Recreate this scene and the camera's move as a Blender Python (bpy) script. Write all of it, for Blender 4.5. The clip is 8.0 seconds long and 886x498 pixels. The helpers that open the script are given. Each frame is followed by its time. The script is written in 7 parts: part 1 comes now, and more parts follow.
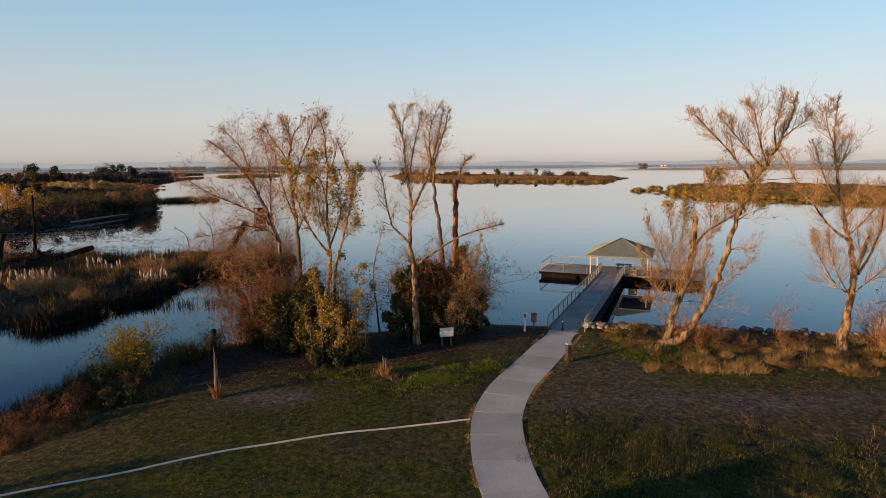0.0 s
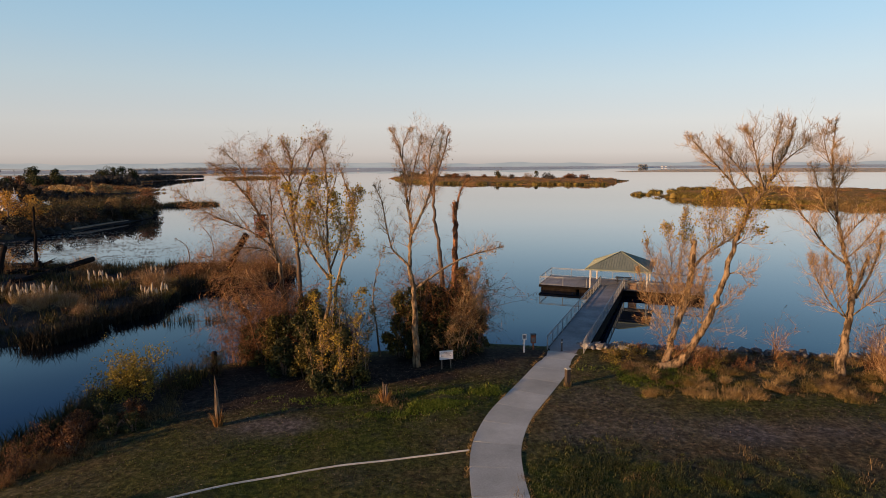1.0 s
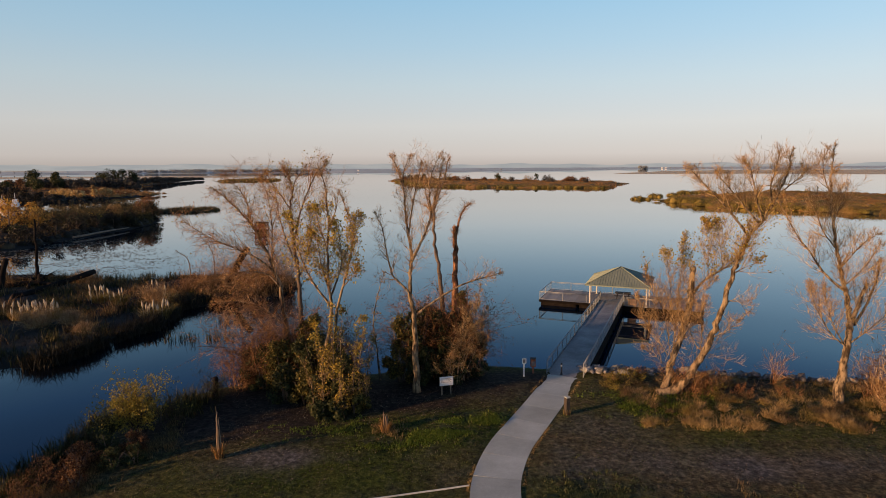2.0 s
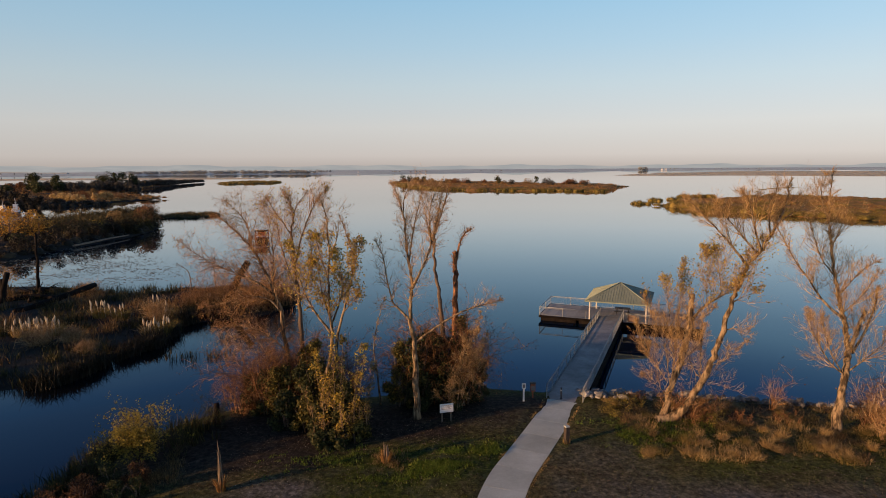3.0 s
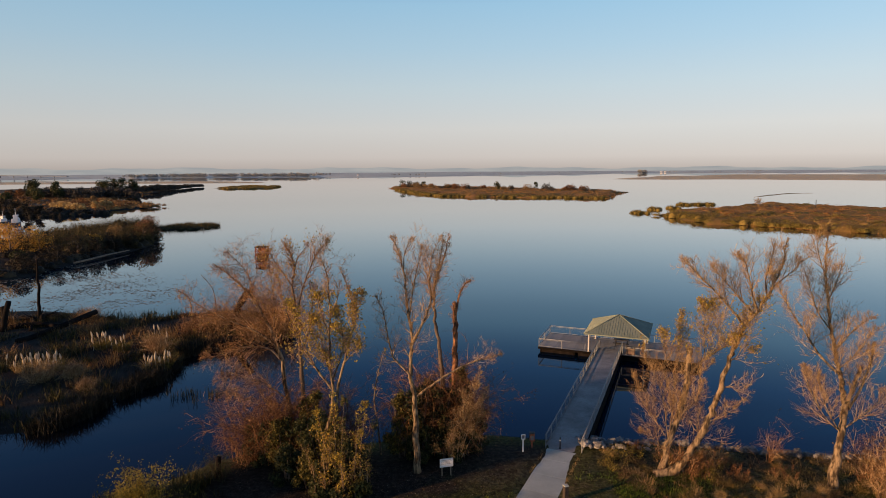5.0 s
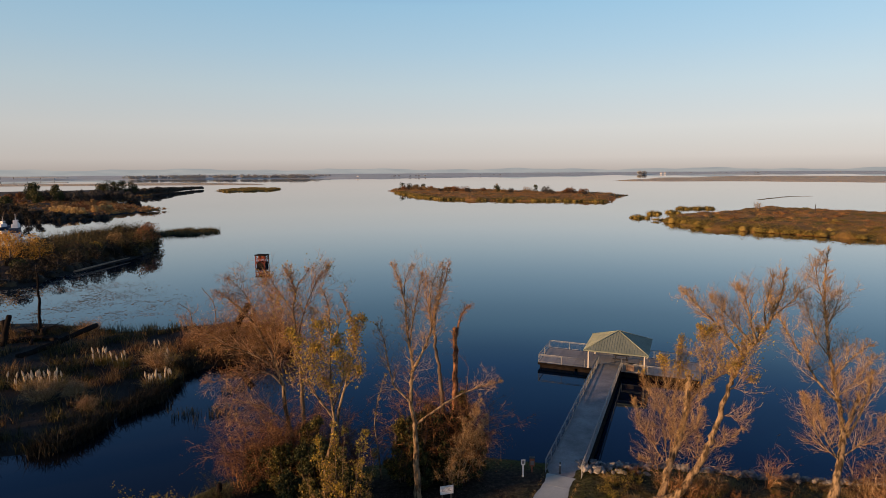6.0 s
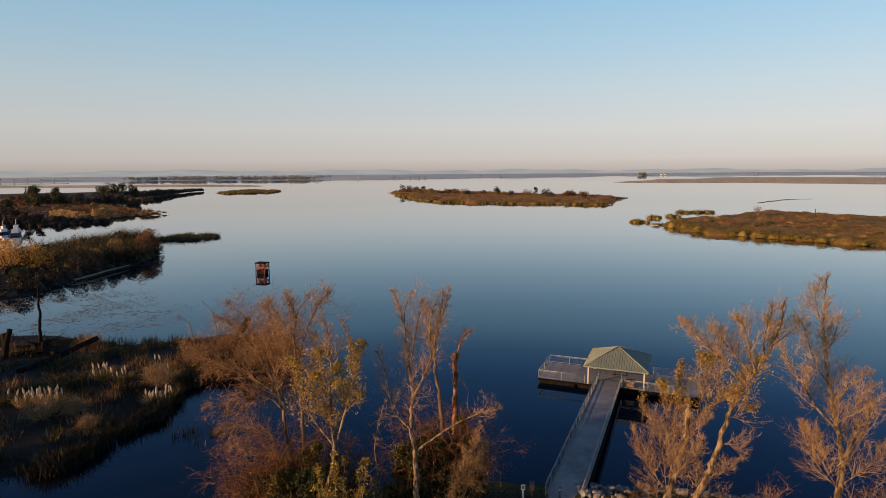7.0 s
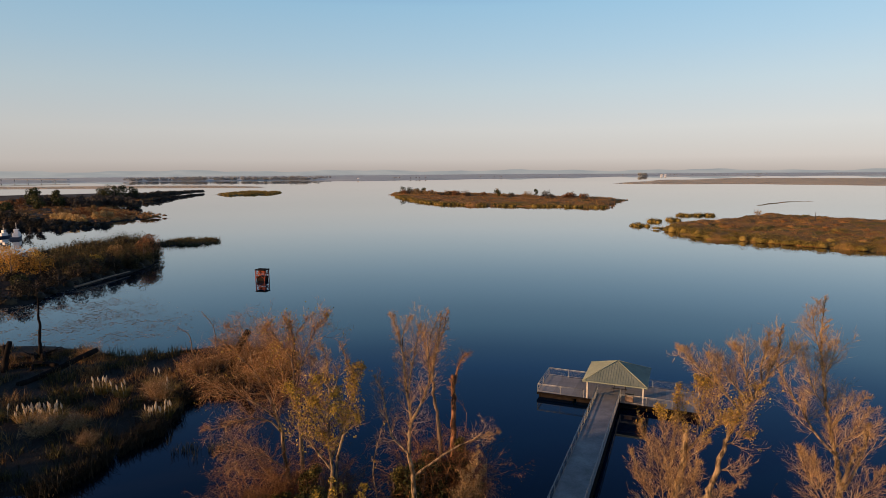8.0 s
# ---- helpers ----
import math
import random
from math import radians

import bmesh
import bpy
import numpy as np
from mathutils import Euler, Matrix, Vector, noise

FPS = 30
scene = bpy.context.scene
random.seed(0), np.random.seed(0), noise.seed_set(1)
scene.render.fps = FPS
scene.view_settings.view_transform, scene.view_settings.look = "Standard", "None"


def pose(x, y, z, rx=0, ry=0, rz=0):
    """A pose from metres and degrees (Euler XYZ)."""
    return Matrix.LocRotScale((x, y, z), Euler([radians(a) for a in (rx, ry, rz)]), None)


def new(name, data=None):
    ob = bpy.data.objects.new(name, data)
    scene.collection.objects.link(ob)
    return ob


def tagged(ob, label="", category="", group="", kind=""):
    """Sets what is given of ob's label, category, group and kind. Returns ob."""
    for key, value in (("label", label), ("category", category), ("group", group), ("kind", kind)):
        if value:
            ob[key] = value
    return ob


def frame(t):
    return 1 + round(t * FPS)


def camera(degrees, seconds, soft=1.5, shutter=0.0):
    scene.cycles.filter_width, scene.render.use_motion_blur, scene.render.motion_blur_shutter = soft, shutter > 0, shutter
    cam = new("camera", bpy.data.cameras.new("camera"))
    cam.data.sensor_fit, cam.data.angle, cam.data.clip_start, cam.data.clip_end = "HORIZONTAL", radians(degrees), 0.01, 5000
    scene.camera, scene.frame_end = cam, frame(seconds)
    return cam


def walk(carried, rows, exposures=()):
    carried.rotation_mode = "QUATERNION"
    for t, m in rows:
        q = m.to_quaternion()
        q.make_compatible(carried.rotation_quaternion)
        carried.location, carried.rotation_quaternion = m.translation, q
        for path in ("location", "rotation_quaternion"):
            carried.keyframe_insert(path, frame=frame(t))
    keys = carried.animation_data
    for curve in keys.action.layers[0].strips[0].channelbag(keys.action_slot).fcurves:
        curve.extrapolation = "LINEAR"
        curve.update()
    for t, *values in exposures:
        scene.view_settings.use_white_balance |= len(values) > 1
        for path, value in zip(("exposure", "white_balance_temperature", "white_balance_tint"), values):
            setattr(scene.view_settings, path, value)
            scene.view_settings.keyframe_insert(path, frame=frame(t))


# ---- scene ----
cam = camera(73.3, 8.0, soft=0.9)
PATH = [
    (0, pose(0.000, -0.003, 13.262, 81.946, 0, -0.000) @ pose(0, 0, 0, 0, 0, -0.405)),
    (0.5, pose(0.034, 0.003, 13.968, 81.990, 0, 0.017) @ pose(0, 0, 0, 0, 0, -0.405)),
    (1, pose(0.052, 0.019, 14.727, 82.038, 0, 0.031) @ pose(0, 0, 0, 0, 0, -0.405)),
    (1.5, pose(0.061, 0.040, 15.556, 82.086, 0, 0.039) @ pose(0, 0, 0, 0, 0, -0.405)),
    (3, pose(0.062, 0.097, 18.191, 82.215, 0, 0.040) @ pose(0, 0, 0, 0, 0, -0.405)),
    (3.5, pose(0.065, 0.124, 19.088, 82.258, 0, 0.035) @ pose(0, 0, 0, 0, 0, -0.405)),
    (4, pose(0.068, 0.158, 20.006, 82.309, 0, 0.031) @ pose(0, 0, 0, 0, 0, -0.405)),
    (4.5, pose(0.069, 0.194, 20.903, 82.355, 0, 0.018) @ pose(0, 0, 0, 0, 0, -0.405)),
    (6, pose(0.040, 0.305, 23.614, 82.485, 0, -0.031) @ pose(0, 0, 0, 0, 0, -0.405)),
    (6.5, pose(0.033, 0.362, 24.514, 82.524, 0, -0.030) @ pose(0, 0, 0, 0, 0, -0.405)),
    (7, pose(0.060, 0.431, 25.409, 82.554, 0, -0.021) @ pose(0, 0, 0, 0, 0, -0.405)),
    (7.5, pose(0.132, 0.506, 26.391, 82.567, 0, -0.001) @ pose(0, 0, 0, 0, 0, -0.405)),
    (8, pose(0.234, 0.583, 27.062, 82.576, 0, 0.025) @ pose(0, 0, 0, 0, 0, -0.405)),
]
walk(cam, PATH, [(0, 0.48), (1.5, 0.45), (4, 0.40), (6, 0.38), (8, 0.35)])

# ---- world and sun ----
SUN_ELEVATION, SUN_TOWARDS = 7.8, 26.0   # degrees; the light travels this far from +x towards +y
to_sun = Vector((-math.cos(radians(SUN_TOWARDS)) * math.cos(radians(SUN_ELEVATION)),
                 -math.sin(radians(SUN_TOWARDS)) * math.cos(radians(SUN_ELEVATION)),
                 math.sin(radians(SUN_ELEVATION))))
world = bpy.data.worlds.new("world")
scene.world = world
world.use_nodes = True
wn = world.node_tree
wn.nodes.clear()
sky = wn.nodes.new("ShaderNodeTexSky")
sky.sky_type = "NISHITA"
sky.sun_disc = False
sky.sun_elevation = radians(SUN_ELEVATION)
sky.sun_rotation = math.atan2(to_sun.x, to_sun.y)
sky.air_density, sky.dust_density, sky.ozone_density = 1.0, 0.2, 4.0
back = wn.nodes.new("ShaderNodeBackground")
back.inputs["Strength"].default_value = 0.3 * 0.76
wout = wn.nodes.new("ShaderNodeOutputWorld")
direction = wn.nodes.new("ShaderNodeTexCoord")
split = wn.nodes.new("ShaderNodeSeparateXYZ")
wn.links.new(direction.outputs["Generated"], split.inputs[0])
fade = wn.nodes.new("ShaderNodeValToRGB")
SKY = [(0.0, (0.45, 0.390, 0.375)), (0.02, (0.58, 0.515, 0.495)), (0.066, (0.635, 0.603, 0.58)), (0.13, (0.540, 0.617, 0.645)), (0.19, (0.425, 0.585, 0.69)), (0.254, (0.335, 0.545, 0.705)),
       (0.32, (0.150, 0.320, 0.60)), (0.40, (0.070, 0.165, 0.38)), (0.5, (0.035, 0.085, 0.20)), (1.0, (0.030, 0.075, 0.17))]
while len(fade.color_ramp.elements) < len(SKY):
    fade.color_ramp.elements.new(0.5)
for stop, (where, tone) in zip(fade.color_ramp.elements, SKY):
    stop.position, stop.color = where, (*[c * 0.25 for c in tone], 1)
wn.links.new(split.outputs["Z"], fade.inputs["Fac"])
blend = wn.nodes.new("ShaderNodeMix")
blend.data_type = "RGBA"
blend.inputs[0].default_value = 0.92
lift = wn.nodes.new("ShaderNodeMix")
lift.data_type, lift.blend_type = "RGBA", "MULTIPLY"
lift.inputs[0].default_value = 1.0
wn.links.new(fade.outputs["Color"], lift.inputs[6])
aside = wn.nodes.new("ShaderNodeMath")
aside.operation = "MULTIPLY_ADD"
wn.links.new(split.outputs["X"], aside.inputs[0])
aside.inputs[1].default_value, aside.inputs[2].default_value = 2.4, 13.6
wn.links.new(aside.outputs[0], lift.inputs[7])
wn.links.new(sky.outputs[0], blend.inputs[6])
wn.links.new(lift.outputs[2], blend.inputs[7])
wn.links.new(blend.outputs[2], back.inputs["Color"])
wn.links.new(back.outputs[0], wout.inputs["Surface"])
sun = new("sun", bpy.data.lights.new("sun", "SUN"))
sun.data.energy, sun.data.angle, sun.data.color = 5.0, radians(0.6), (1.0, 0.57, 0.28)
sun.matrix_world = to_sun.to_track_quat("Z", "Y").to_matrix().to_4x4() @ Matrix()


# ---- materials ----
def material(name, build):
    m = bpy.data.materials.new(name)
    m.use_nodes = True
    build(m.node_tree, m.node_tree.nodes["Principled BSDF"])
    return m


def node(nt, kind, **settings):
    n = nt.nodes.new(kind)
    for key, value in settings.items():
        n.inputs[key.replace("_", " ")].default_value = value
    return n


def ramp(nt, fac, stops):
    r = nt.nodes.new("ShaderNodeValToRGB")
    el = r.color_ramp.elements
    while len(el) < len(stops):
        el.new(0.5)
    for e, (p, c) in zip(el, stops):
        e.position, e.color = p, (*c, 1)
    nt.links.new(fac, r.inputs["Fac"])
    return r.outputs["Color"]


def mixed(nt, fac, a, b, mode="MIX"):
    m = nt.nodes.new("ShaderNodeMix")
    m.data_type, m.blend_type = "RGBA", mode
    for socket, value in ((m.inputs[0], fac), (m.inputs[6], a), (m.inputs[7], b)):
        if isinstance(value, (int, float)):
            socket.default_value = value
        elif isinstance(value, tuple):
            socket.default_value = (*value, 1)
        else:
            nt.links.new(value, socket)
    return m.outputs[2]


def place_noise(nt, scale, detail=4.0, rough=0.6, stretch=(1, 1, 1)):
    co = nt.nodes.new("ShaderNodeTexCoord")
    mp = nt.nodes.new("ShaderNodeMapping")
    mp.inputs["Scale"].default_value = stretch
    nt.links.new(co.outputs["Object"], mp.inputs["Vector"])
    n = node(nt, "ShaderNodeTexNoise", Scale=scale, Detail=detail, Roughness=rough)
    nt.links.new(mp.outputs["Vector"], n.inputs["Vector"])
    return n.outputs["Fac"]


def bumped(nt, p, height, strength, distance):
    b = node(nt, "ShaderNodeBump", Strength=strength, Distance=distance)
    nt.links.new(height, b.inputs["Height"])
    nt.links.new(b.outputs["Normal"], p.inputs["Normal"])


def surface(name, dark, light, scale, rough=0.8, bump=0.4, depth=0.02, metal=0.0, fine=None, stretch=(1, 1, 1), island=0.0, object_random=0.0, sharp=0.2, gloss=0.3):
    """A two-scale noisy surface: broad stains and fine grain."""
    def build(nt, p):
        broad = place_noise(nt, scale, 3.0, 0.6, stretch)
        grain = place_noise(nt, fine or scale * 9, 4.0, 0.7, stretch)
        c = ramp(nt, broad, [(0.5 - sharp, dark), (0.5 + sharp, light)])
        c = mixed(nt, 0.5, c, ramp(nt, grain, [(0.25, (0.35, 0.35, 0.35)), (0.75, (0.75, 0.75, 0.75))]), "OVERLAY")
        if island:
            g = nt.nodes.new("ShaderNodeNewGeometry")
            c = mixed(nt, island, c, ramp(nt, g.outputs["Random Per Island"], [(0.0, (0.2, 0.2, 0.2)), (1.0, (0.8, 0.8, 0.8))]), "OVERLAY")
        if object_random:
            o = nt.nodes.new("ShaderNodeObjectInfo")
            c = mixed(nt, object_random, c, ramp(nt, o.outputs["Random"], [(0.0, (0.2, 0.2, 0.2)), (1.0, (0.85, 0.85, 0.85))]), "OVERLAY")
        nt.links.new(c, p.inputs["Base Color"])
        p.inputs["Roughness"].default_value = rough
        p.inputs["Metallic"].default_value = metal
        p.inputs["Specular IOR Level"].default_value = gloss
        if bump:
            bumped(nt, p, grain, bump, depth)
    return material(name, build)


def leafy(name, stops, through_light=0.25, rough=0.6):
    """Leaves, blades and twigs: each piece takes its own colour from the stops."""
    def build(nt, p):
        g = nt.nodes.new("ShaderNodeNewGeometry")
        c = ramp(nt, g.outputs["Random Per Island"], stops)
        broad = place_noise(nt, 0.35, 2.0)
        c = mixed(nt, 0.45, c, ramp(nt, broad, [(0.3, (0.25, 0.25, 0.25)), (0.7, (0.75, 0.75, 0.75))]), "OVERLAY")
        nt.links.new(c, p.inputs["Base Color"])
        p.inputs["Roughness"].default_value = rough
        p.inputs["Specular IOR Level"].default_value = 0.2
        if through_light:
            t = nt.nodes.new("ShaderNodeBsdfTranslucent")
            nt.links.new(c, t.inputs["Color"])
            mx = nt.nodes.new("ShaderNodeMixShader")
            mx.inputs[0].default_value = through_light
            out = nt.nodes["Material Output"]
            nt.links.new(p.outputs[0], mx.inputs[1])
            nt.links.new(t.outputs[0], mx.inputs[2])
            nt.links.new(mx.outputs[0], out.inputs["Surface"])
    return material(name, build)


def water_build(nt, p):
    """Dark blue body, near-black brown in the inlet, under a mirror that fades from grazing to steep views."""
    small = place_noise(nt, 0.9, 3.0, 0.5, (1.0, 0.45, 1.0))
    wide = place_noise(nt, 0.05, 2.0, 0.5, (1.0, 0.4, 1.0))
    place = nt.nodes.new("ShaderNodeSeparateXYZ")
    nt.links.new(nt.nodes.new("ShaderNodeNewGeometry").outputs["Position"], place.inputs[0])
    inlet = []
    for axis, start, end in (("X", -8.0, -19.0), ("Y", 84.0, 66.0)):
        reach = node(nt, "ShaderNodeMapRange")
        reach.inputs["From Min"].default_value, reach.inputs["From Max"].default_value = start, end
        nt.links.new(place.outputs[axis], reach.inputs["Value"])
        inlet.append(reach.outputs["Result"])
    inlet_mask = nt.nodes.new("ShaderNodeMath")
    inlet_mask.operation = "MULTIPLY"
    nt.links.new(inlet[0], inlet_mask.inputs[0])
    nt.links.new(inlet[1], inlet_mask.inputs[1])
    nt.links.new(ramp(nt, inlet_mask.outputs[0], [(0.0, (0.0, 0.0075, 0.022)), (1.0, (0.004, 0.005, 0.007))]), p.inputs["Base Color"])
    p.inputs["Roughness"].default_value = 1.0
    p.inputs["Specular IOR Level"].default_value = 0.0
    mirror = node(nt, "ShaderNodeBsdfGlossy", Color=(1, 1, 1, 1), Roughness=0.006)
    bump = node(nt, "ShaderNodeBump", Strength=0.02, Distance=0.25)
    nt.links.new(mixed(nt, 0.75, small, wide), bump.inputs["Height"])
    nt.links.new(bump.outputs["Normal"], mirror.inputs["Normal"])
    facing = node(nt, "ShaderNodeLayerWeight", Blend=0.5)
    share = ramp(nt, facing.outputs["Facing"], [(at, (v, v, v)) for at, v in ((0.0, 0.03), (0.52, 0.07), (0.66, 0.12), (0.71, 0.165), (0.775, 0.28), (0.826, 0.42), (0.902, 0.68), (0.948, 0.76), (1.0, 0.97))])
    # reflection colour is painted bluer towards steep views, white when grazing
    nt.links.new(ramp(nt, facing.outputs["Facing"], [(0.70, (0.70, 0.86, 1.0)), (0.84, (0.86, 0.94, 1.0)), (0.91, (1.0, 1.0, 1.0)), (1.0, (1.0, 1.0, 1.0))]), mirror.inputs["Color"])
    mix = nt.nodes.new("ShaderNodeMixShader")
    nt.links.new(share, mix.inputs[0])
    nt.links.new(p.outputs[0], mix.inputs[1])
    nt.links.new(mirror.outputs[0], mix.inputs[2])
    nt.links.new(mix.outputs[0], nt.nodes["Material Output"].inputs["Surface"])


def ground_build(nt, p):
    a = nt.nodes.new("ShaderNodeAttribute")
    a.attribute_name = "cover"
    sep = nt.nodes.new("ShaderNodeSeparateColor")
    nt.links.new(a.outputs["Color"], sep.inputs[0])
    fine = place_noise(nt, 3.5, 6.0, 0.75)
    mid = place_noise(nt, 0.6, 5.0, 0.65)
    green = ramp(nt, fine, [(0.34, (0.011, 0.018, 0.003)), (0.52, (0.052, 0.066, 0.010)), (0.68, (0.135, 0.145, 0.024))])
    dry = ramp(nt, fine, [(0.34, (0.018, 0.014, 0.008)), (0.52, (0.084, 0.065, 0.034)), (0.68, (0.21, 0.160, 0.082))])
    dirt = ramp(nt, fine, [(0.34, (0.030, 0.028, 0.025)), (0.52, (0.105, 0.096, 0.086)), (0.68, (0.26, 0.235, 0.21))])
    ragged = nt.nodes.new("ShaderNodeMath")
    ragged.operation = "MULTIPLY_ADD"
    nt.links.new(mid, ragged.inputs[0])
    ragged.inputs[1].default_value = 1.6
    ragged.inputs[2].default_value = -0.8

    def edge(value):
        s = nt.nodes.new("ShaderNodeMath")
        s.operation, s.use_clamp = "ADD", True
        nt.links.new(value, s.inputs[0])
        nt.links.new(ragged.outputs[0], s.inputs[1])
        return s.outputs[0]
    c = mixed(nt, edge(sep.outputs[0]), dry, green)
    c = mixed(nt, edge(sep.outputs[1]), c, dirt)
    # dark litter tones paint the shade on the ground under the trees
    tree_shade = ramp(nt, fine, [(0.34, (0.010, 0.009, 0.008)), (0.52, (0.034, 0.028, 0.022)), (0.68, (0.085, 0.066, 0.050))])
    c = mixed(nt, edge(sep.outputs[2]), c, tree_shade)
    nt.links.new(c, p.inputs["Base Color"])
    p.inputs["Roughness"].default_value = 0.95
    p.inputs["Specular IOR Level"].default_value = 0.1
    bumped(nt, p, fine, 0.8, 0.10)


WATER = material("water", water_build)
GROUND = material("ground_cover", ground_build)
MUD = surface("marsh_mud", (0.010, 0.008, 0.006), (0.028, 0.021, 0.014), 0.3, 0.9, 0.8, 0.1)
CONCRETE = surface("concrete", (0.345, 0.365, 0.325), (0.48, 0.505, 0.455), 0.5, 0.85, 0.25, 0.01, fine=14, object_random=0.15)
KERB = surface("kerb_concrete", (0.46, 0.46, 0.43), (0.66, 0.65, 0.60), 0.8, 0.85, 0.3, 0.01)
BARK_PALE = surface("pale_bark", (0.052, 0.036, 0.021), (0.34, 0.245, 0.145), 4.5, 0.9, 1.0, 0.08, fine=14, stretch=(1, 1, 0.3), sharp=0.10)
BARK_RED = surface("peeling_red_bark", (0.08, 0.035, 0.018), (0.42, 0.20, 0.10), 3.5, 0.9, 1.0, 0.08, fine=14, stretch=(1, 1, 0.3), sharp=0.10)
BARK_DARK = surface("dark_bark", (0.06, 0.045, 0.035), (0.24, 0.17, 0.12), 0.9, 0.9, 0.9, 0.04, fine=9, stretch=(1, 1, 0.3))
TWIG_RED = leafy("red_brown_twigs", [(0.0, (0.12, 0.058, 0.020)), (0.6, (0.35, 0.178, 0.066)), (1.0, (0.64, 0.43, 0.23))], 0.0, 0.8)
TWIG_TAN = leafy("tan_twigs", [(0.0, (0.13, 0.072, 0.034)), (0.6, (0.37, 0.222, 0.098)), (1.0, (0.66, 0.49, 0.28))], 0.0, 0.8)
TWIG_PALE = leafy("pale_willow_twigs", [(0.0, (0.13, 0.070, 0.028)), (0.6, (0.355, 0.220, 0.090)), (1.0, (0.62, 0.46, 0.24))], 0.0, 0.8)
TWIG_RUST = leafy("rust_brown_twigs", [(0.0, (0.090, 0.040, 0.015)), (0.6, (0.23, 0.110, 0.042)), (1.0, (0.42, 0.225, 0.095))], 0.0, 0.8)
TWIG_GREY = leafy("grey_brown_twigs", [(0.0, (0.10, 0.075, 0.058)), (1.0, (0.27, 0.20, 0.15))], 0.0, 0.8)
LEAF_GOLD = leafy("golden_leaves", [(0.0, (0.10, 0.090, 0.022)), (0.5, (0.38, 0.270, 0.042)), (1.0, (0.66, 0.46, 0.080))], 0.35)
LEAF_OLIVE = leafy("olive_gold_leaves", [(0.0, (0.030, 0.034, 0.010)), (0.6, (0.105, 0.092, 0.024)), (1.0, (0.30, 0.23, 0.055))], 0.3)
LEAF_TAN = leafy("dry_tan_leaves", [(0.0, (0.16, 0.10, 0.045)), (1.0, (0.36, 0.24, 0.10))], 0.3)
LEAF_GREEN = leafy("dark_green_leaves", [(0.0, (0.018, 0.026, 0.010)), (0.7, (0.050, 0.060, 0.020)), (1.0, (0.11, 0.10, 0.035))], 0.2)
LEAF_RUST = leafy("rust_leaves", [(0.0, (0.10, 0.045, 0.02)), (1.0, (0.28, 0.14, 0.06))], 0.25)
LEAF_BROWN = leafy("brown_dead_leaves", [(0.0, (0.040, 0.019, 0.009)), (0.7, (0.14, 0.064, 0.026)), (1.0, (0.30, 0.155, 0.062))], 0.2)
LEAF_YELLOW = leafy("yellow_leaves", [(0.0, (0.14, 0.13, 0.03)), (1.0, (0.42, 0.31, 0.05))], 0.35)
REED_GREEN = leafy("green_reeds", [(0.0, (0.014, 0.017, 0.006)), (0.6, (0.042, 0.042, 0.012)), (1.0, (0.13, 0.10, 0.030))], 0.2)
REED_DRY = leafy("dry_reeds", [(0.0, (0.070, 0.040, 0.016)), (0.7, (0.20, 0.122, 0.05)), (1.0, (0.34, 0.22, 0.10))], 0.25)
REED_RUST = leafy("rust_marsh_grass", [(0.0, (0.20, 0.100, 0.034)), (0.6, (0.32, 0.175, 0.060)), (1.0, (0.42, 0.26, 0.10))], 0.25)
# dead brush; its near-black also paints shade on headland front and inlet bank
REED_DARK = leafy("dead_and_shaded_brush", [(0.0, (0.010, 0.009, 0.006)), (0.8, (0.030, 0.025, 0.015)), (1.0, (0.065, 0.05, 0.028))], 0.1)
ISLE_RUST = leafy("pale_rust_reeds", [(0.0, (0.18, 0.085, 0.028)), (0.6, (0.32, 0.160, 0.052)), (1.0, (0.42, 0.25, 0.09))], 0.25)
ISLE_OLIVE = leafy("pale_olive_reeds", [(0.0, (0.095, 0.080, 0.018)), (0.6, (0.22, 0.165, 0.038)), (1.0, (0.36, 0.26, 0.07))], 0.25)
CANE_BODY = leafy("brown_olive_cane", [(0.0, (0.020, 0.018, 0.008)), (0.6, (0.060, 0.050, 0.020)), (1.0, (0.14, 0.105, 0.042))], 0.2)
CANE_TIPS = leafy("brown_cane_tips", [(0.0, (0.040, 0.032, 0.012)), (0.7, (0.105, 0.085, 0.030)), (1.0, (0.20, 0.14, 0.05))], 0.2)
TWIG_DARK = leafy("dark_twigs", [(0.0, (0.028, 0.020, 0.015)), (0.8, (0.075, 0.052, 0.038)), (1.0, (0.14, 0.10, 0.07))], 0.0, 0.8)
# greyed browns hold the haze over the spit's woods
SPIT_WOODS = leafy("hazy_brown_woods", [(0.0, (0.038, 0.036, 0.031)), (0.6, (0.066, 0.060, 0.050)), (1.0, (0.105, 0.090, 0.070))], 0.1)
SPIT_GOLD = leafy("pale_gold_shrubs", [(0.0, (0.42, 0.29, 0.10)), (1.0, (0.74, 0.58, 0.28))], 0.3)
WILLOW_ORANGE = leafy("orange_willow_leaves", [(0.0, (0.36, 0.180, 0.034)), (0.6, (0.60, 0.34, 0.06)), (1.0, (0.78, 0.52, 0.13))], 0.5)
REED_OLIVE = leafy("olive_marsh_grass", [(0.0, (0.15, 0.115, 0.030)), (1.0, (0.30, 0.215, 0.060))], 0.25)
GRASS = leafy("short_grass", [(0.0, (0.028, 0.042, 0.006)), (0.7, (0.095, 0.125, 0.017)), (1.0, (0.21, 0.19, 0.035))], 0.25)
WEEDS = leafy("dark_green_weeds", [(0.0, (0.026, 0.038, 0.012)), (0.7, (0.078, 0.095, 0.028)), (1.0, (0.20, 0.185, 0.065))], 0.25)
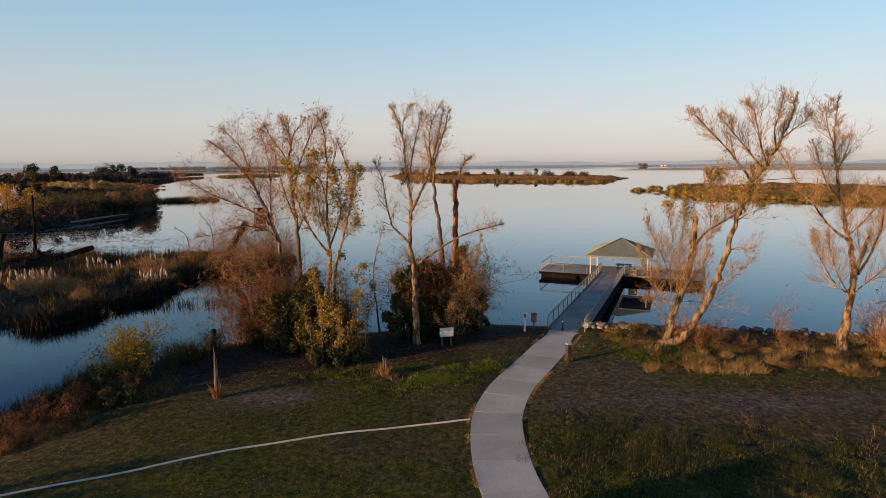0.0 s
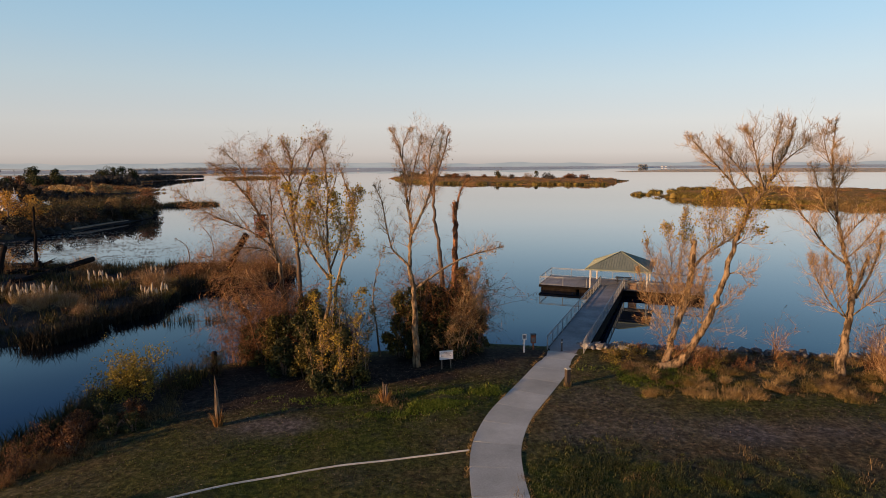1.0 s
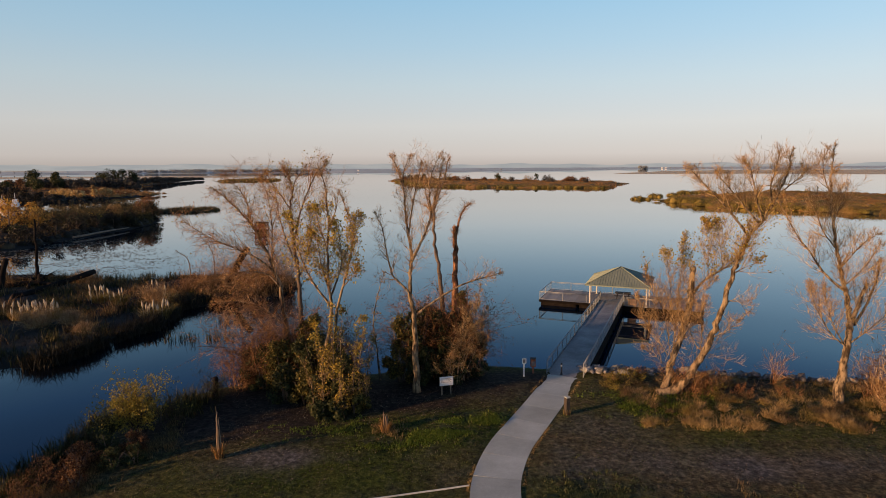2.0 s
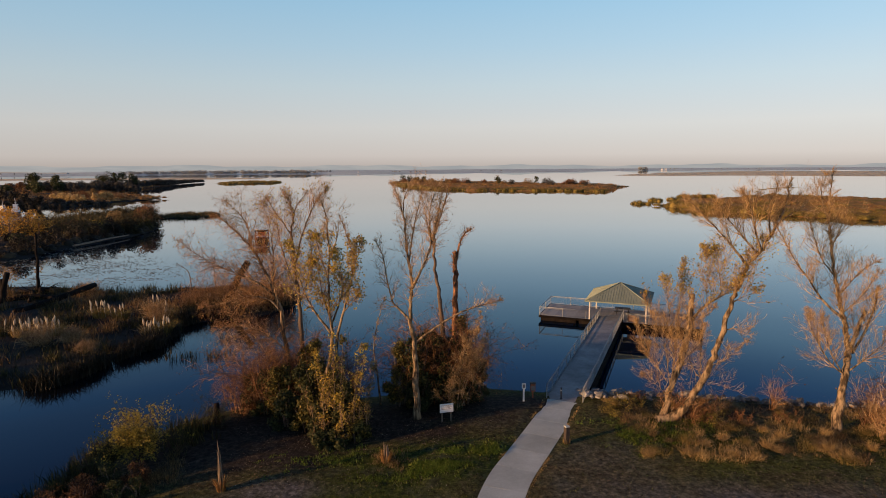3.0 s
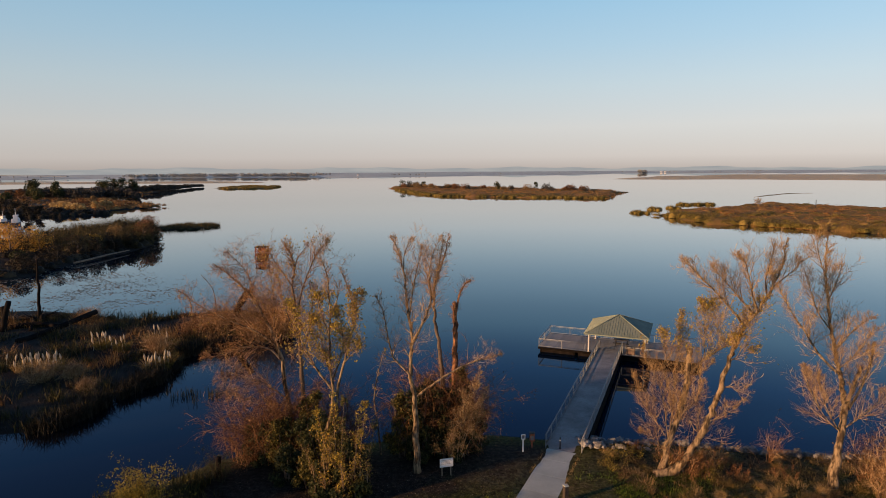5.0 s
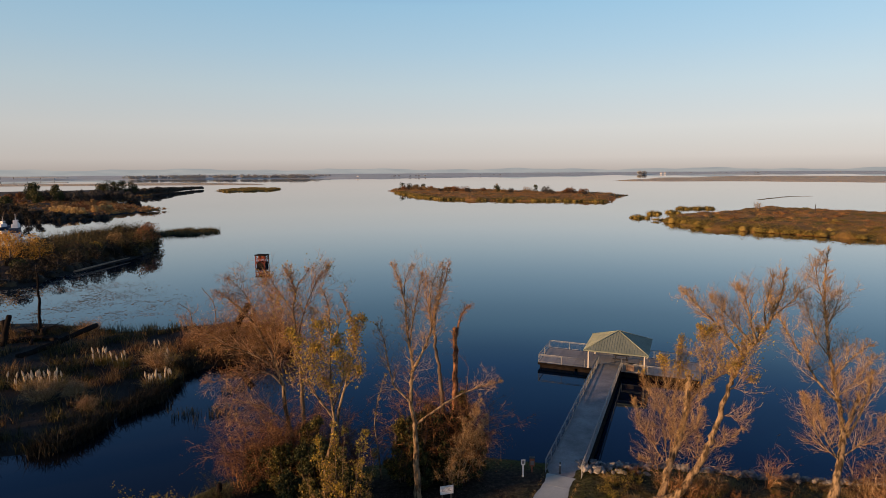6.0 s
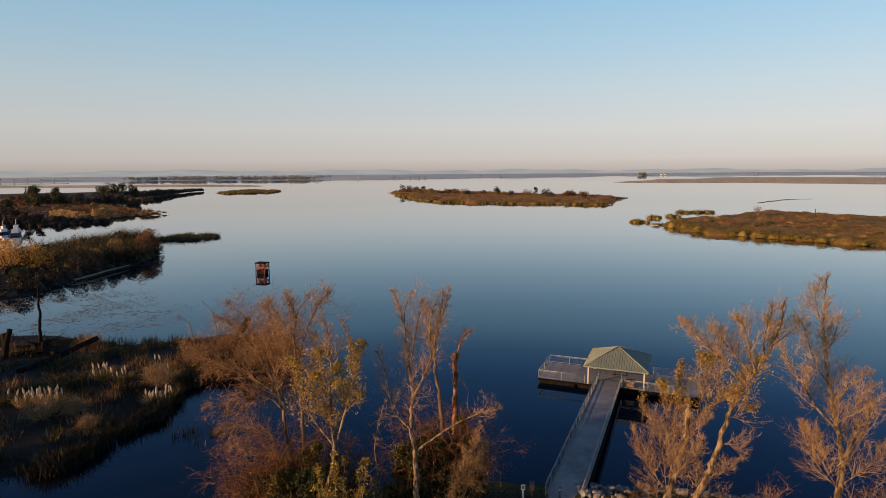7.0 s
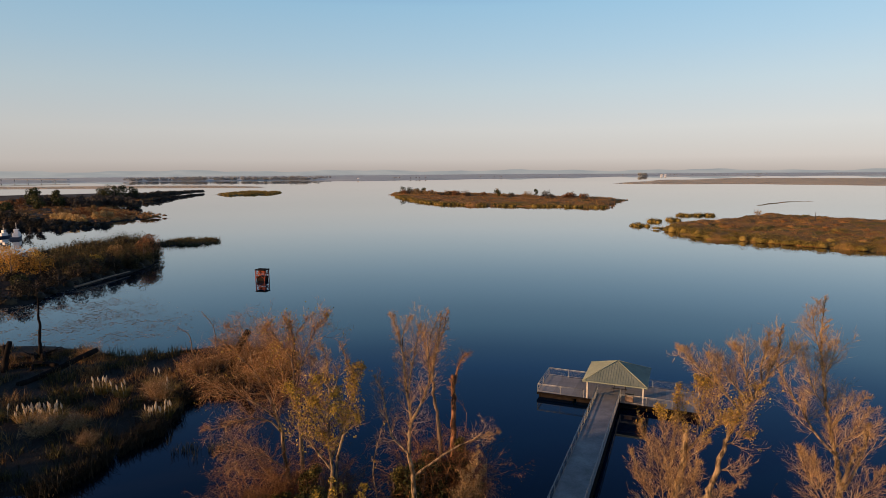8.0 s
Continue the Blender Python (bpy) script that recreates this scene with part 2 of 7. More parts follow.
# brighter copy of the weed greens; sunlight is put into the colour
WEEDS_SUNLIT = leafy("sunlit_green_weeds", [(0.0, (0.045, 0.075, 0.008)), (0.7, (0.13, 0.19, 0.020)), (1.0, (0.27, 0.29, 0.045))], 0.3)
STRAW = leafy("straw_grass", [(0.0, (0.18, 0.110, 0.036)), (0.6, (0.48, 0.32, 0.115)), (1.0, (0.68, 0.50, 0.22))], 0.25)
GRASS_DRY = leafy("dry_grass", [(0.0, (0.052, 0.037, 0.015)), (0.7, (0.20, 0.140, 0.058)), (1.0, (0.36, 0.26, 0.115))], 0.25)
PLUME = leafy("cream_plumes", [(0.0, (0.50, 0.42, 0.30)), (1.0, (0.72, 0.64, 0.48))], 0.3)
FALLEN = leafy("fallen_leaves", [(0.0, (0.12, 0.08, 0.045)), (0.8, (0.24, 0.18, 0.11)), (1.0, (0.5, 0.44, 0.33))], 0.1)
LITTER = leafy("dead_leaf_litter", [(0.0, (0.030, 0.023, 0.017)), (0.7, (0.085, 0.062, 0.042)), (1.0, (0.18, 0.135, 0.10))], 0.1)
PADS = leafy("floating_weed", [(0.0, (0.14, 0.13, 0.07)), (0.6, (0.32, 0.28, 0.19)), (1.0, (0.48, 0.40, 0.32))], 0.0)
OLD_WOOD = surface("weathered_wood", (0.030, 0.024, 0.020), (0.085, 0.066, 0.052), 1.0, 0.9, 0.8, 0.03)
PALE_WOOD = surface("pale_split_wood", (0.12, 0.088, 0.062), (0.30, 0.23, 0.165), 2.0, 0.9, 0.8, 0.02, stretch=(1, 1, 0.25))
DECKING = surface("grey_decking", (0.18, 0.172, 0.165), (0.34, 0.325, 0.31), 0.45, 0.75, 0.3, 0.008, fine=6)
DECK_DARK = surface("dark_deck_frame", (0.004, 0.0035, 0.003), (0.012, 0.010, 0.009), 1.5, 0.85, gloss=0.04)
GALVANISED = surface("galvanised_steel", (0.20, 0.215, 0.22), (0.31, 0.325, 0.33), 3.0, 0.5, 0.1, 0.002, metal=0.25)
PAINT_POST = surface("cream_painted_post", (0.46, 0.44, 0.39), (0.56, 0.54, 0.49), 2.0, 0.5, 0.05, 0.002)
ROOFING = surface("green_metal_roof", (0.165, 0.20, 0.16), (0.23, 0.265, 0.212), 0.7, 0.5, 0.05, 0.002, metal=0.1, object_random=0.08)
ROCK = surface("grey_rock", (0.06, 0.057, 0.054), (0.33, 0.315, 0.295), 1.2, 0.9, 0.8, 0.05, object_random=0.6)
RUSTED = surface("rust_red_paint", (0.10, 0.019, 0.010), (0.22, 0.042, 0.020), 1.2, 0.7, 0.3, 0.01)
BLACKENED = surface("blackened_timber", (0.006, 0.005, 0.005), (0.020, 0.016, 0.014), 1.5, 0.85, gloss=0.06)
WHITE_PAINT = surface("white_paint", (0.68, 0.67, 0.65), (0.80, 0.79, 0.77), 1.0, 0.5, 0.05, 0.002)
BLUE_PAINT = surface("blue_hull_paint", (0.015, 0.025, 0.05), (0.03, 0.05, 0.09), 0.8, 0.5, 0.05, 0.002)
DARK_METAL = surface("dark_metal", (0.025, 0.023, 0.022), (0.06, 0.055, 0.05), 2.0, 0.6, 0.1, 0.003)
BROWN_PAINT = surface("brown_painted_wood", (0.14, 0.05, 0.028), (0.24, 0.09, 0.05), 2.0, 0.7, 0.3, 0.004)
BAR_INK = surface("dark_print", (0.10, 0.10, 0.11), (0.16, 0.16, 0.17), 6.0, 0.7, 0.0)
GLASS_DARK = surface("dark_window_glass", (0.015, 0.018, 0.022), (0.03, 0.034, 0.04), 1.0, 0.15, 0.0)
TURF = surface("marsh_turf", (0.110, 0.092, 0.022), (0.27, 0.140, 0.044), 0.045, 0.95, 1.0, 0.5, fine=0.9, sharp=0.14)
SAND = surface("flat_marsh_sand", (0.50, 0.41, 0.27), (0.68, 0.56, 0.39), 0.02, 0.9, 1.0, 3.0, fine=0.35)
# far fields and woods: distance haze is put into the pale cool base colours
HAZED_LAND = surface("far_fields_hazed", (0.44, 0.50, 0.47), (0.58, 0.62, 0.57), 0.004, 0.95, 0.2, 2.0, fine=0.06)
HAZED_TREES = leafy("far_woods", [(0.0, (0.26, 0.28, 0.29)), (1.0, (0.36, 0.37, 0.36))], 0.0, 0.9)
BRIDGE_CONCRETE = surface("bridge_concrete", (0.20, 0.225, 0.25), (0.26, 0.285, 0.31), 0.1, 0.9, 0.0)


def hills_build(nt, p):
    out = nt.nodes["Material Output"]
    # haze is painted in: the hills glow in flat pale greys
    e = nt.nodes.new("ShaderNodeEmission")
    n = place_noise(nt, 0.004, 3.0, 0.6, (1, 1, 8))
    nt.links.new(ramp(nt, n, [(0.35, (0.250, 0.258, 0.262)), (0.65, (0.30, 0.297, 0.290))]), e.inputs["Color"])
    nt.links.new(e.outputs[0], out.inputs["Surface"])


HILLS = material("hazy_glow_hills", hills_build)


# ---- mesh helpers ----
def mesh_of(name, verts, faces, mat, smooth=False):
    me = bpy.data.meshes.new(name)
    v = np.asarray(verts, dtype=np.float32).reshape(-1, 3)
    if isinstance(faces, np.ndarray):
        me.from_pydata(v, np.empty((0, 2), np.int32), faces.astype(np.int32))
    else:
        me.from_pydata(v.tolist(), [], faces)
    me.materials.append(mat)
    if smooth:
        me.polygons.foreach_set("use_smooth", np.ones(len(me.polygons), dtype=bool))
    me.update()
    return me


def thing(name, at=(0, 0, 0), label="", category="", group="", kind="", turn=0.0):
    ob = new(name)
    ob.empty_display_size = 0.3
    ob.matrix_world = pose(*at, 0, 0, turn)
    return tagged(ob, label, category, group, kind)


def part(name, me, parent, label="", at=(0, 0, 0), turn=None):
    ob = new(name, me)
    ob.parent = parent
    ob.location = at
    if turn:
        ob.rotation_euler = [radians(a) for a in turn]
    return tagged(ob, label)


class Shape:
    """Collects boxes, tubes and loose faces into one mesh."""
    def __init__(self):
        self.v, self.f = [], []

    def add(self, verts, faces):
        n = len(self.v)
        self.v += [tuple(p) for p in verts]
        self.f += [tuple(i + n for i in q) for q in faces]
        return self

    def box(self, lo, hi, bevel=0.0):
        if not bevel:
            (a, b, c), (d, e, f) = lo, hi
            return self.add([(a, b, c), (d, b, c), (d, e, c), (a, e, c), (a, b, f), (d, b, f), (d, e, f), (a, e, f)],
                            [(3, 2, 1, 0), (4, 5, 6, 7), (0, 1, 5, 4), (1, 2, 6, 5), (2, 3, 7, 6), (3, 0, 4, 7)])
        bm = bmesh.new()
        bmesh.ops.create_cube(bm, size=1)
        size = [h - l for l, h in zip(lo, hi)]
        for q in bm.verts:
            q.co = [l + (c + 0.5) * s for l, c, s in zip(lo, q.co, size)]
        bmesh.ops.bevel(bm, geom=bm.edges[:], offset=bevel, segments=1, affect="EDGES")
        bm.verts.index_update()
        self.add([q.co[:] for q in bm.verts], [[q.index for q in f.verts] for f in bm.faces])
        bm.free()
        return self

    def tube(self, points, radii, sides=8, caps=True):
        v, f = tube(points, radii, sides, caps)
        return self.add(v, f)

    def mesh(self, name, mat, smooth=False):
        return mesh_of(name, self.v, self.f, mat, smooth)


def tube(points, radii, sides=8, caps=True):
    pts = [Vector(p) for p in points]
    if isinstance(radii, (int, float)):
        radii = [radii] * len(pts)
    verts, faces = [], []
    normal = None
    for i, p in enumerate(pts):
        d = (pts[min(i + 1, len(pts) - 1)] - pts[max(i - 1, 0)]).normalized()
        if normal is None:
            normal = d.orthogonal().normalized()
        normal = (normal - d * normal.dot(d)).normalized()
        side = d.cross(normal)
        for k in range(sides):
            a = 2 * math.pi * k / sides
            verts.append(p + (normal * math.cos(a) + side * math.sin(a)) * radii[i])
    for i in range(len(pts) - 1):
        for k in range(sides):
            a, b = i * sides + k, i * sides + (k + 1) % sides
            faces.append((a, b, b + sides, a + sides))
    if caps:
        faces.append(tuple(reversed(range(sides))))
        faces.append(tuple(range((len(pts) - 1) * sides, len(pts) * sides)))
    return verts, faces


def curve_through(points, steps=4):
    """A smooth line through control points (Catmull-Rom)."""
    p = [Vector(q) for q in points]
    p = [p[0] * 2 - p[1]] + p + [p[-1] * 2 - p[-2]]
    out = []
    for i in range(1, len(p) - 2):
        for k in range(steps):
            t = k / steps
            out.append(0.5 * ((2 * p[i]) + (p[i + 1] - p[i - 1]) * t + (2 * p[i - 1] - 5 * p[i] + 4 * p[i + 1] - p[i + 2]) * t * t
                              + (3 * p[i] - p[i - 1] - 3 * p[i + 1] + p[i + 2]) * t ** 3))
    out.append(p[-2])
    return out


def rods(segments, sides=3):
    """Many thin tapered rods at once; rows of x y z x y z r r."""
    s = np.asarray(segments, dtype=np.float64)
    hair = s[:, 6] < 0.0105
    if hair.any() and not hair.all():
        v, f = rods(s[~hair], sides)
        v2, f2 = rods(s[hair], 2)
        return np.concatenate([v, v2]), np.concatenate([f, f2 + len(v)])
    a, b = s[:, 0:3], s[:, 3:6]
    d = b - a
    d /= np.maximum(np.linalg.norm(d, axis=1, keepdims=True), 1e-6)
    ref = np.where(np.abs(d[:, 2:3]) < 0.9, np.array([[0, 0, 1.0]]), np.array([[1.0, 0, 0]]))
    u = np.cross(d, ref)
    u /= np.linalg.norm(u, axis=1, keepdims=True)
    w = np.cross(d, u)
    if sides == 2:
        turn = np.sin(np.arange(len(s)) * 12.9898)[:, None] * 3.0
        u = u * np.cos(turn) + w * np.sin(turn)
    rings = []
    for end, r in ((a, s[:, 6]), (b, s[:, 7])):
        for k in range(sides):
            t = 2 * math.pi * k / sides
            rings.append(end + (u * math.cos(t) + w * math.sin(t)) * r[:, None])
    v = np.stack(rings, 1).reshape(-1, 3)
    base = np.arange(len(s))[:, None] * 2 * sides
    f = np.concatenate([base + np.array([[k, (k + 1) % sides, sides + (k + 1) % sides, sides + k]]) for k in range(sides if sides > 2 else 1)], 0)
    return v, f


def blades(rng, at, height, width, lean, curl=0.5, heading=None, simple=False):
    """Curved grass blades: at (n,3); height, width, lean (n,)."""
    n = len(at)
    h = rng.uniform(0, 2 * math.pi, n) if heading is None else heading
    out = np.stack([np.cos(h), np.sin(h), np.zeros(n)], 1)
    face = h + rng.uniform(-1.2, 1.2, n)
    side = np.stack([-np.sin(face), np.cos(face), np.zeros(n)], 1) * width[:, None] * 0.5
    up = np.array([[0, 0, 1.0]])
    mid = at + up * (height * 0.55)[:, None] + out * (lean * height * 0.35)[:, None]
    tip = at + up * (height * (1 - curl * lean * 0.6))[:, None] + out * (lean * height)[:, None]
    if simple:
        return np.stack([at - side, at + side, tip], 1).reshape(-1, 3), np.arange(n)[:, None] * 3 + np.array([[0, 1, 2]])
    v = np.stack([at - side, at + side, mid - side * 0.8, mid + side * 0.8, tip], 1).reshape(-1, 3)
    b = np.arange(n)[:, None] * 5
    f = np.concatenate([b + np.array([[0, 1, 3]]), b + np.array([[0, 3, 2]]), b + np.array([[2, 3, 4]])], 0)
    return v, f


def leaf_quads(rng, at, size):
    n = len(at)
    a = rng.normal(size=(n, 3))
    a /= np.linalg.norm(a, axis=1, keepdims=True)
    b = np.cross(a, rng.normal(size=(n, 3)))
    b /= np.linalg.norm(b, axis=1, keepdims=True)
    c = np.cross(a, b) * 0.25
    s = np.broadcast_to(np.asarray(size, dtype=float), (n,))[:, None]
    v = np.stack([at - a * s * 0.6, at + b * s * 0.4 + c * s, at + a * s * 0.6, at - b * s * 0.4 + c * s], 1).reshape(-1, 3)
    f = np.arange(n)[:, None] * 4 + np.array([[0, 1, 2, 3]])
    return v, f


def leaf_cards(rng, at, normal, size):
    """Small leaves that lie roughly along a crown's surface."""
    n = len(at)
    w = normal + rng.normal(0, 0.55, (n, 3))
    w /= np.linalg.norm(w, axis=1, keepdims=True)
    a = np.cross(w, rng.normal(size=(n, 3)))
    a /= np.linalg.norm(a, axis=1, keepdims=True)
    b = np.cross(w, a)
    s = np.broadcast_to(np.asarray(size, dtype=float), (n,))[:, None]
    v = np.stack([at - a * s * 0.6, at + b * s * 0.45 + w * s * 0.12, at + a * s * 0.6, at - b * s * 0.45 + w * s * 0.12], 1).reshape(-1, 3)
    return v, np.arange(n)[:, None] * 4 + np.array([[0, 1, 2, 3]])


def value_noise(x, y, scale, seed):
    r = np.random.default_rng(seed).random((64, 64))
    u, v = np.asarray(x) / scale, np.asarray(y) / scale
    i, j = np.floor(u).astype(int), np.floor(v).astype(int)
    fu, fv = u - i, v - j
    fu, fv = fu * fu * (3 - 2 * fu), fv * fv * (3 - 2 * fv)
    g = lambda a, b: r[a % 64, b % 64]
    return (g(i, j) * (1 - fu) + g(i + 1, j) * fu) * (1 - fv) + (g(i, j + 1) * (1 - fu) + g(i + 1, j + 1) * fu) * fv


def inside(x, y, polygon):
    x, y = np.asarray(x), np.asarray(y)
    hit = np.zeros(x.shape, dtype=bool)
    n = len(polygon)
    for k in range(n):
        (x0, y0), (x1, y1) = polygon[k], polygon[(k + 1) % n]
        if y0 == y1:
            continue
        hit ^= ((y0 > y) != (y1 > y)) & (x < (x1 - x0) * (y - y0) / (y1 - y0) + x0)
    return hit


def edge_distance(x, y, polygon, closed=True):
    x, y = np.asarray(x, dtype=float), np.asarray(y, dtype=float)
    best = np.full(x.shape, 1e9)
    n = len(polygon)
    for k in range(n if closed else n - 1):
        (x0, y0), (x1, y1) = polygon[k], polygon[(k + 1) % n]
        dx, dy = x1 - x0, y1 - y0
        t = np.clip(((x - x0) * dx + (y - y0) * dy) / max(dx * dx + dy * dy, 1e-9), 0, 1)
        best = np.minimum(best, np.hypot(x - x0 - t * dx, y - y0 - t * dy))
    return best


def scatter(rng, polygon, n, margin=0.0):
    xs, ys = [p[0] for p in polygon], [p[1] for p in polygon]
    out = np.zeros((0, 2))
    while len(out) < n:
        q = rng.uniform((min(xs), min(ys)), (max(xs), max(ys)), (n * 2 + 50, 2))
        keep = inside(q[:, 0], q[:, 1], polygon)
        if margin:
            keep &= edge_distance(q[:, 0], q[:, 1], polygon) > margin
        out = np.concatenate([out, q[keep]])
    return out[:n]


# ---- land and water ----
SHORE = [(2600, 20), (200, 30), (80, 38), (45, 40.2), (33, 41.4), (28, 41.9), (22, 43.0), (17.3, 44.2), (11.5, 44.6), (8.0, 45.2), (4.0, 46.6),
         (0, 46.8), (-6.5, 45.6), (-13, 44.8), (-17, 43.0), (-19.5, 40.0), (-21.2, 37.5), (-21.8, 33), (-22.3, 27), (-24.0, 22), (-34, 16), (-70, 10),
         (-2600, -80), (-2600, -2600), (2600, -2600)]
MARSH = [(-260, 40), (-60, 43), (-37.5, 47.2), (-33.0, 48.2), (-32.0, 50.8), (-31.6, 54.0), (-30.4, 57.6), (-29.2, 60.0), (-29.4, 63.6), (-30.6, 68), (-28.0, 71), (-22, 73.5),
         (-19, 81), (-23, 90), (-33, 93), (-41, 89.5), (-47, 88.2), (-55, 89.8), (-63, 92.4), (-75, 94), (-260, 104)]
HEADLAND = [(-330, 112), (-89, 117.5), (-86, 125), (-87.5, 135), (-86.3, 154), (-84.8, 177), (-95, 199), (-109, 224), (-122, 236), (-130, 232), (-137, 214),
            (-135, 195), (-140, 178), (-330, 172)]
REED_SPIT = [(-112, 228), (-104, 220), (-94, 222), (-87.5, 231), (-92, 243), (-106, 246)]
WOOD_SPIT = [(-800, 300), (-230, 318), (-184, 324), (-180, 338), (-173, 350), (-171, 378), (-208, 410), (-252, 448), (-270, 480), (-284, 529), (-304, 643),
             (-352, 846), (-420, 846), (-800, 640)]
ISLAND = [(-65, 712), (-51, 646), (-22, 534), (-1.5, 487), (29, 467), (71, 454), (91, 445), (122, 428), (138, 476), (171, 548), (140, 590), (92, 640),
          (41, 700), (-20, 780), (-62, 787)]
MARSH_ISLAND = [(95, 277), (101, 256), (103, 229), (111, 226.5), (118.5, 217), (123, 210), (130, 203), (142, 191.5), (180, 166), (420, 150), (420, 290),
                (222, 299), (206, 327), (190, 350), (169, 334), (141, 313), (123, 306), (104, 284)]
SANDBAR = [(354, 1233), (402, 1162), (525, 1120), (649, 1032), (694, 937), (1300, 800), (2400, 1500), (1199, 1621), (928, 1900), (698, 1657), (578, 1600)]
MUDFLAT = [(-284, 751), (-294, 833), (-285, 879), (-215, 818), (-213, 740), (-258, 711)]
LONG_BAR = [(-1400, 1304), (-560, 1309), (-361, 1202), (-321, 1080), (-608, 1104), (-1400, 1104)]
FAR_SHORE = [(-4200, 1700), (-1356, 1836), (-1289, 2000), (-950, 2084), (-476, 1995), (-150, 1902), (242, 2205), (815, 2594), (1286, 2642), (1805, 2443), (4200, 2300),
             (4200, 2600), (2600, 3900), (0, 4650), (-2600, 3900), (-4200, 2600)]


def ground_z(x, y):
    x, y = np.asarray(x, dtype=float), np.asarray(y, dtype=float)
    d = edge_distance(x, y, SHORE) * np.where(inside(x, y, SHORE), 1, -1)
    run = np.interp(x, [-12, 0, 8], [4.2, 2.4, 1.2])
    z = np.where(d > 0, 1.5 * (1 - np.exp(-np.maximum(d, 0) / run)) + 0.02, 0.45 * d)
    rough = (value_noise(x, y, 2.3, 5) - 0.5) * 0.10 + (value_noise(x, y, 9.0, 6) - 0.5) * 0.16
    near = np.hypot(x - 3, y - 28) < 60
    off = np.full(x.shape, 9.0)
    off[near] = edge_distance(x[near], y[near], PATH_PLAN, False)
    bed = np.exp(-(off / 1.5) ** 4)
    z = z + rough * np.clip(d / 3, 0, 1) * (1 - bed)
    return np.maximum(np.where(d > 0, z - 0.07 * bed, z), -1.5)


PATH_PLAN = [(17, -16), (7, 6), (3.2, 16.3), (2.3, 22.3), (2.35, 25.3), (3.6, 30.4), (5.0, 33.3), (8.7, 41.25)]
PATH_LINE = curve_through([(17, -16, 0), (11, -4, 0), (7, 6, 0), (4.5, 12, 0), (3.2, 16.3, 0), (2.55, 19.7, 0), (2.3, 22.3, 0), (2.35, 25.3, 0), (2.7, 27.6, 0),
                           (3.6, 30.4, 0), (5.0, 33.3, 0), (6.55, 36.5, 0), (8.7, 41.25, 0)], 8)


def spots(x, y, places):
    """Soft round patches of ground cover or painted shade: centre, two radii, amount."""
    total = np.zeros(np.shape(x))
    for cx, cy, rx, ry, amount in places:
        total = total + amount * np.exp(-(((x - cx) / rx) ** 2 + ((y - cy) / ry) ** 2))
    return total


def cover(x, y):
    """Greenness and bareness of the ground, and the shade painted under the trees."""
    n = value_noise(x, y, 4.0, 11) * 0.6 + value_noise(x, y, 1.5, 12) * 0.4
    green = 0.60 + (n - 0.5) * 0.9 + spots(x, y, [(-1.5, 31.4, 2.2, 1.1, 0.9), (0.8, 32.4, 2.4, 1.2, 1.0), (2.6, 33.4, 2.0, 1.1, 0.9), (-6, 28, 8, 4, 0.3), (5.5, 22, 2.2, 4, 0.8), (13, 35, 4, 1.6, 0.7), (-6, 20, 9, 4, 0.25)])
    green = green - spots(x, y, [(20, 26, 14, 3.0, 0.5), (-16, 33, 6, 5, 0.4), (20, 40, 14, 2.5, 0.5), (8, 29, 4, 4, 0.5)])
    bare = -0.35 + (value_noise(x, y, 3.0, 13) - 0.5) * 0.8 + spots(x, y, [(-8.6, 29.3, 3.2, 1.3, 1.6), (18, 28, 12, 1.8, 1.1), (-13, 34, 4, 4, 0.9), (-2, 37.5, 9, 3, 0.8), (9, 31, 3, 5, 0.7)])
    # where shade is painted: patches under the shore trees and thickets
    tree_shade = -0.3 + (value_noise(x, y, 2.0, 14) - 0.5) * 0.5 + spots(x, y, [(-2.5, 39.0, 8, 2.6, 1.7), (-9.5, 33.0, 4.5, 1.9, 1.3), (-2.0, 35.8, 4.5, 1.2, 1.0), (-11.5, 37.5, 6.5, 3.6, 1.5), (-15.5, 34, 3.5, 5, 1.0), (5, 41.5, 3, 1.6, 1.2), (21, 40.5, 14, 1.6, 0.9)])
    return np.clip(green, 0, 1), np.clip(bare, 0, 1), np.clip(tree_shade, 0, 1)


def ground():
    def steps(lo, hi, step, far_lo, far_hi):
        mid = np.arange(lo, hi + 1e-6, step)
        left = lo - np.geomspace(step * 2, lo - far_lo, 22)[::-1]
        right = hi + np.geomspace(step * 2, far_hi - hi, 22)
        return np.concatenate([left, mid, right])
    xs, ys = steps(-34, 44, 0.5, -2600, 2600), steps(8, 50, 0.5, -2600, 60)
    gx, gy = np.meshgrid(xs, ys)
    v = np.stack([gx, gy, ground_z(gx, gy)], 2).reshape(-1, 3)
    a = (np.arange(len(ys) - 1)[:, None] * len(xs) + np.arange(len(xs) - 1)[None]).ravel()
    f = np.stack([a, a + 1, a + 1 + len(xs), a + len(xs)], 1)
    me = mesh_of("ground", v, f, GROUND, True)
    g, b, h = cover(v[:, 0], v[:, 1])
    at = me.color_attributes.new("cover", "FLOAT_COLOR", "POINT")
    at.data.foreach_set("color", np.stack([g, b, h, np.ones_like(g)], 1).ravel().astype(np.float32))
    return tagged(new("ground", me), "grassy lake shore with bare earth, dead leaves and dry grass", "ground", kind="structure")


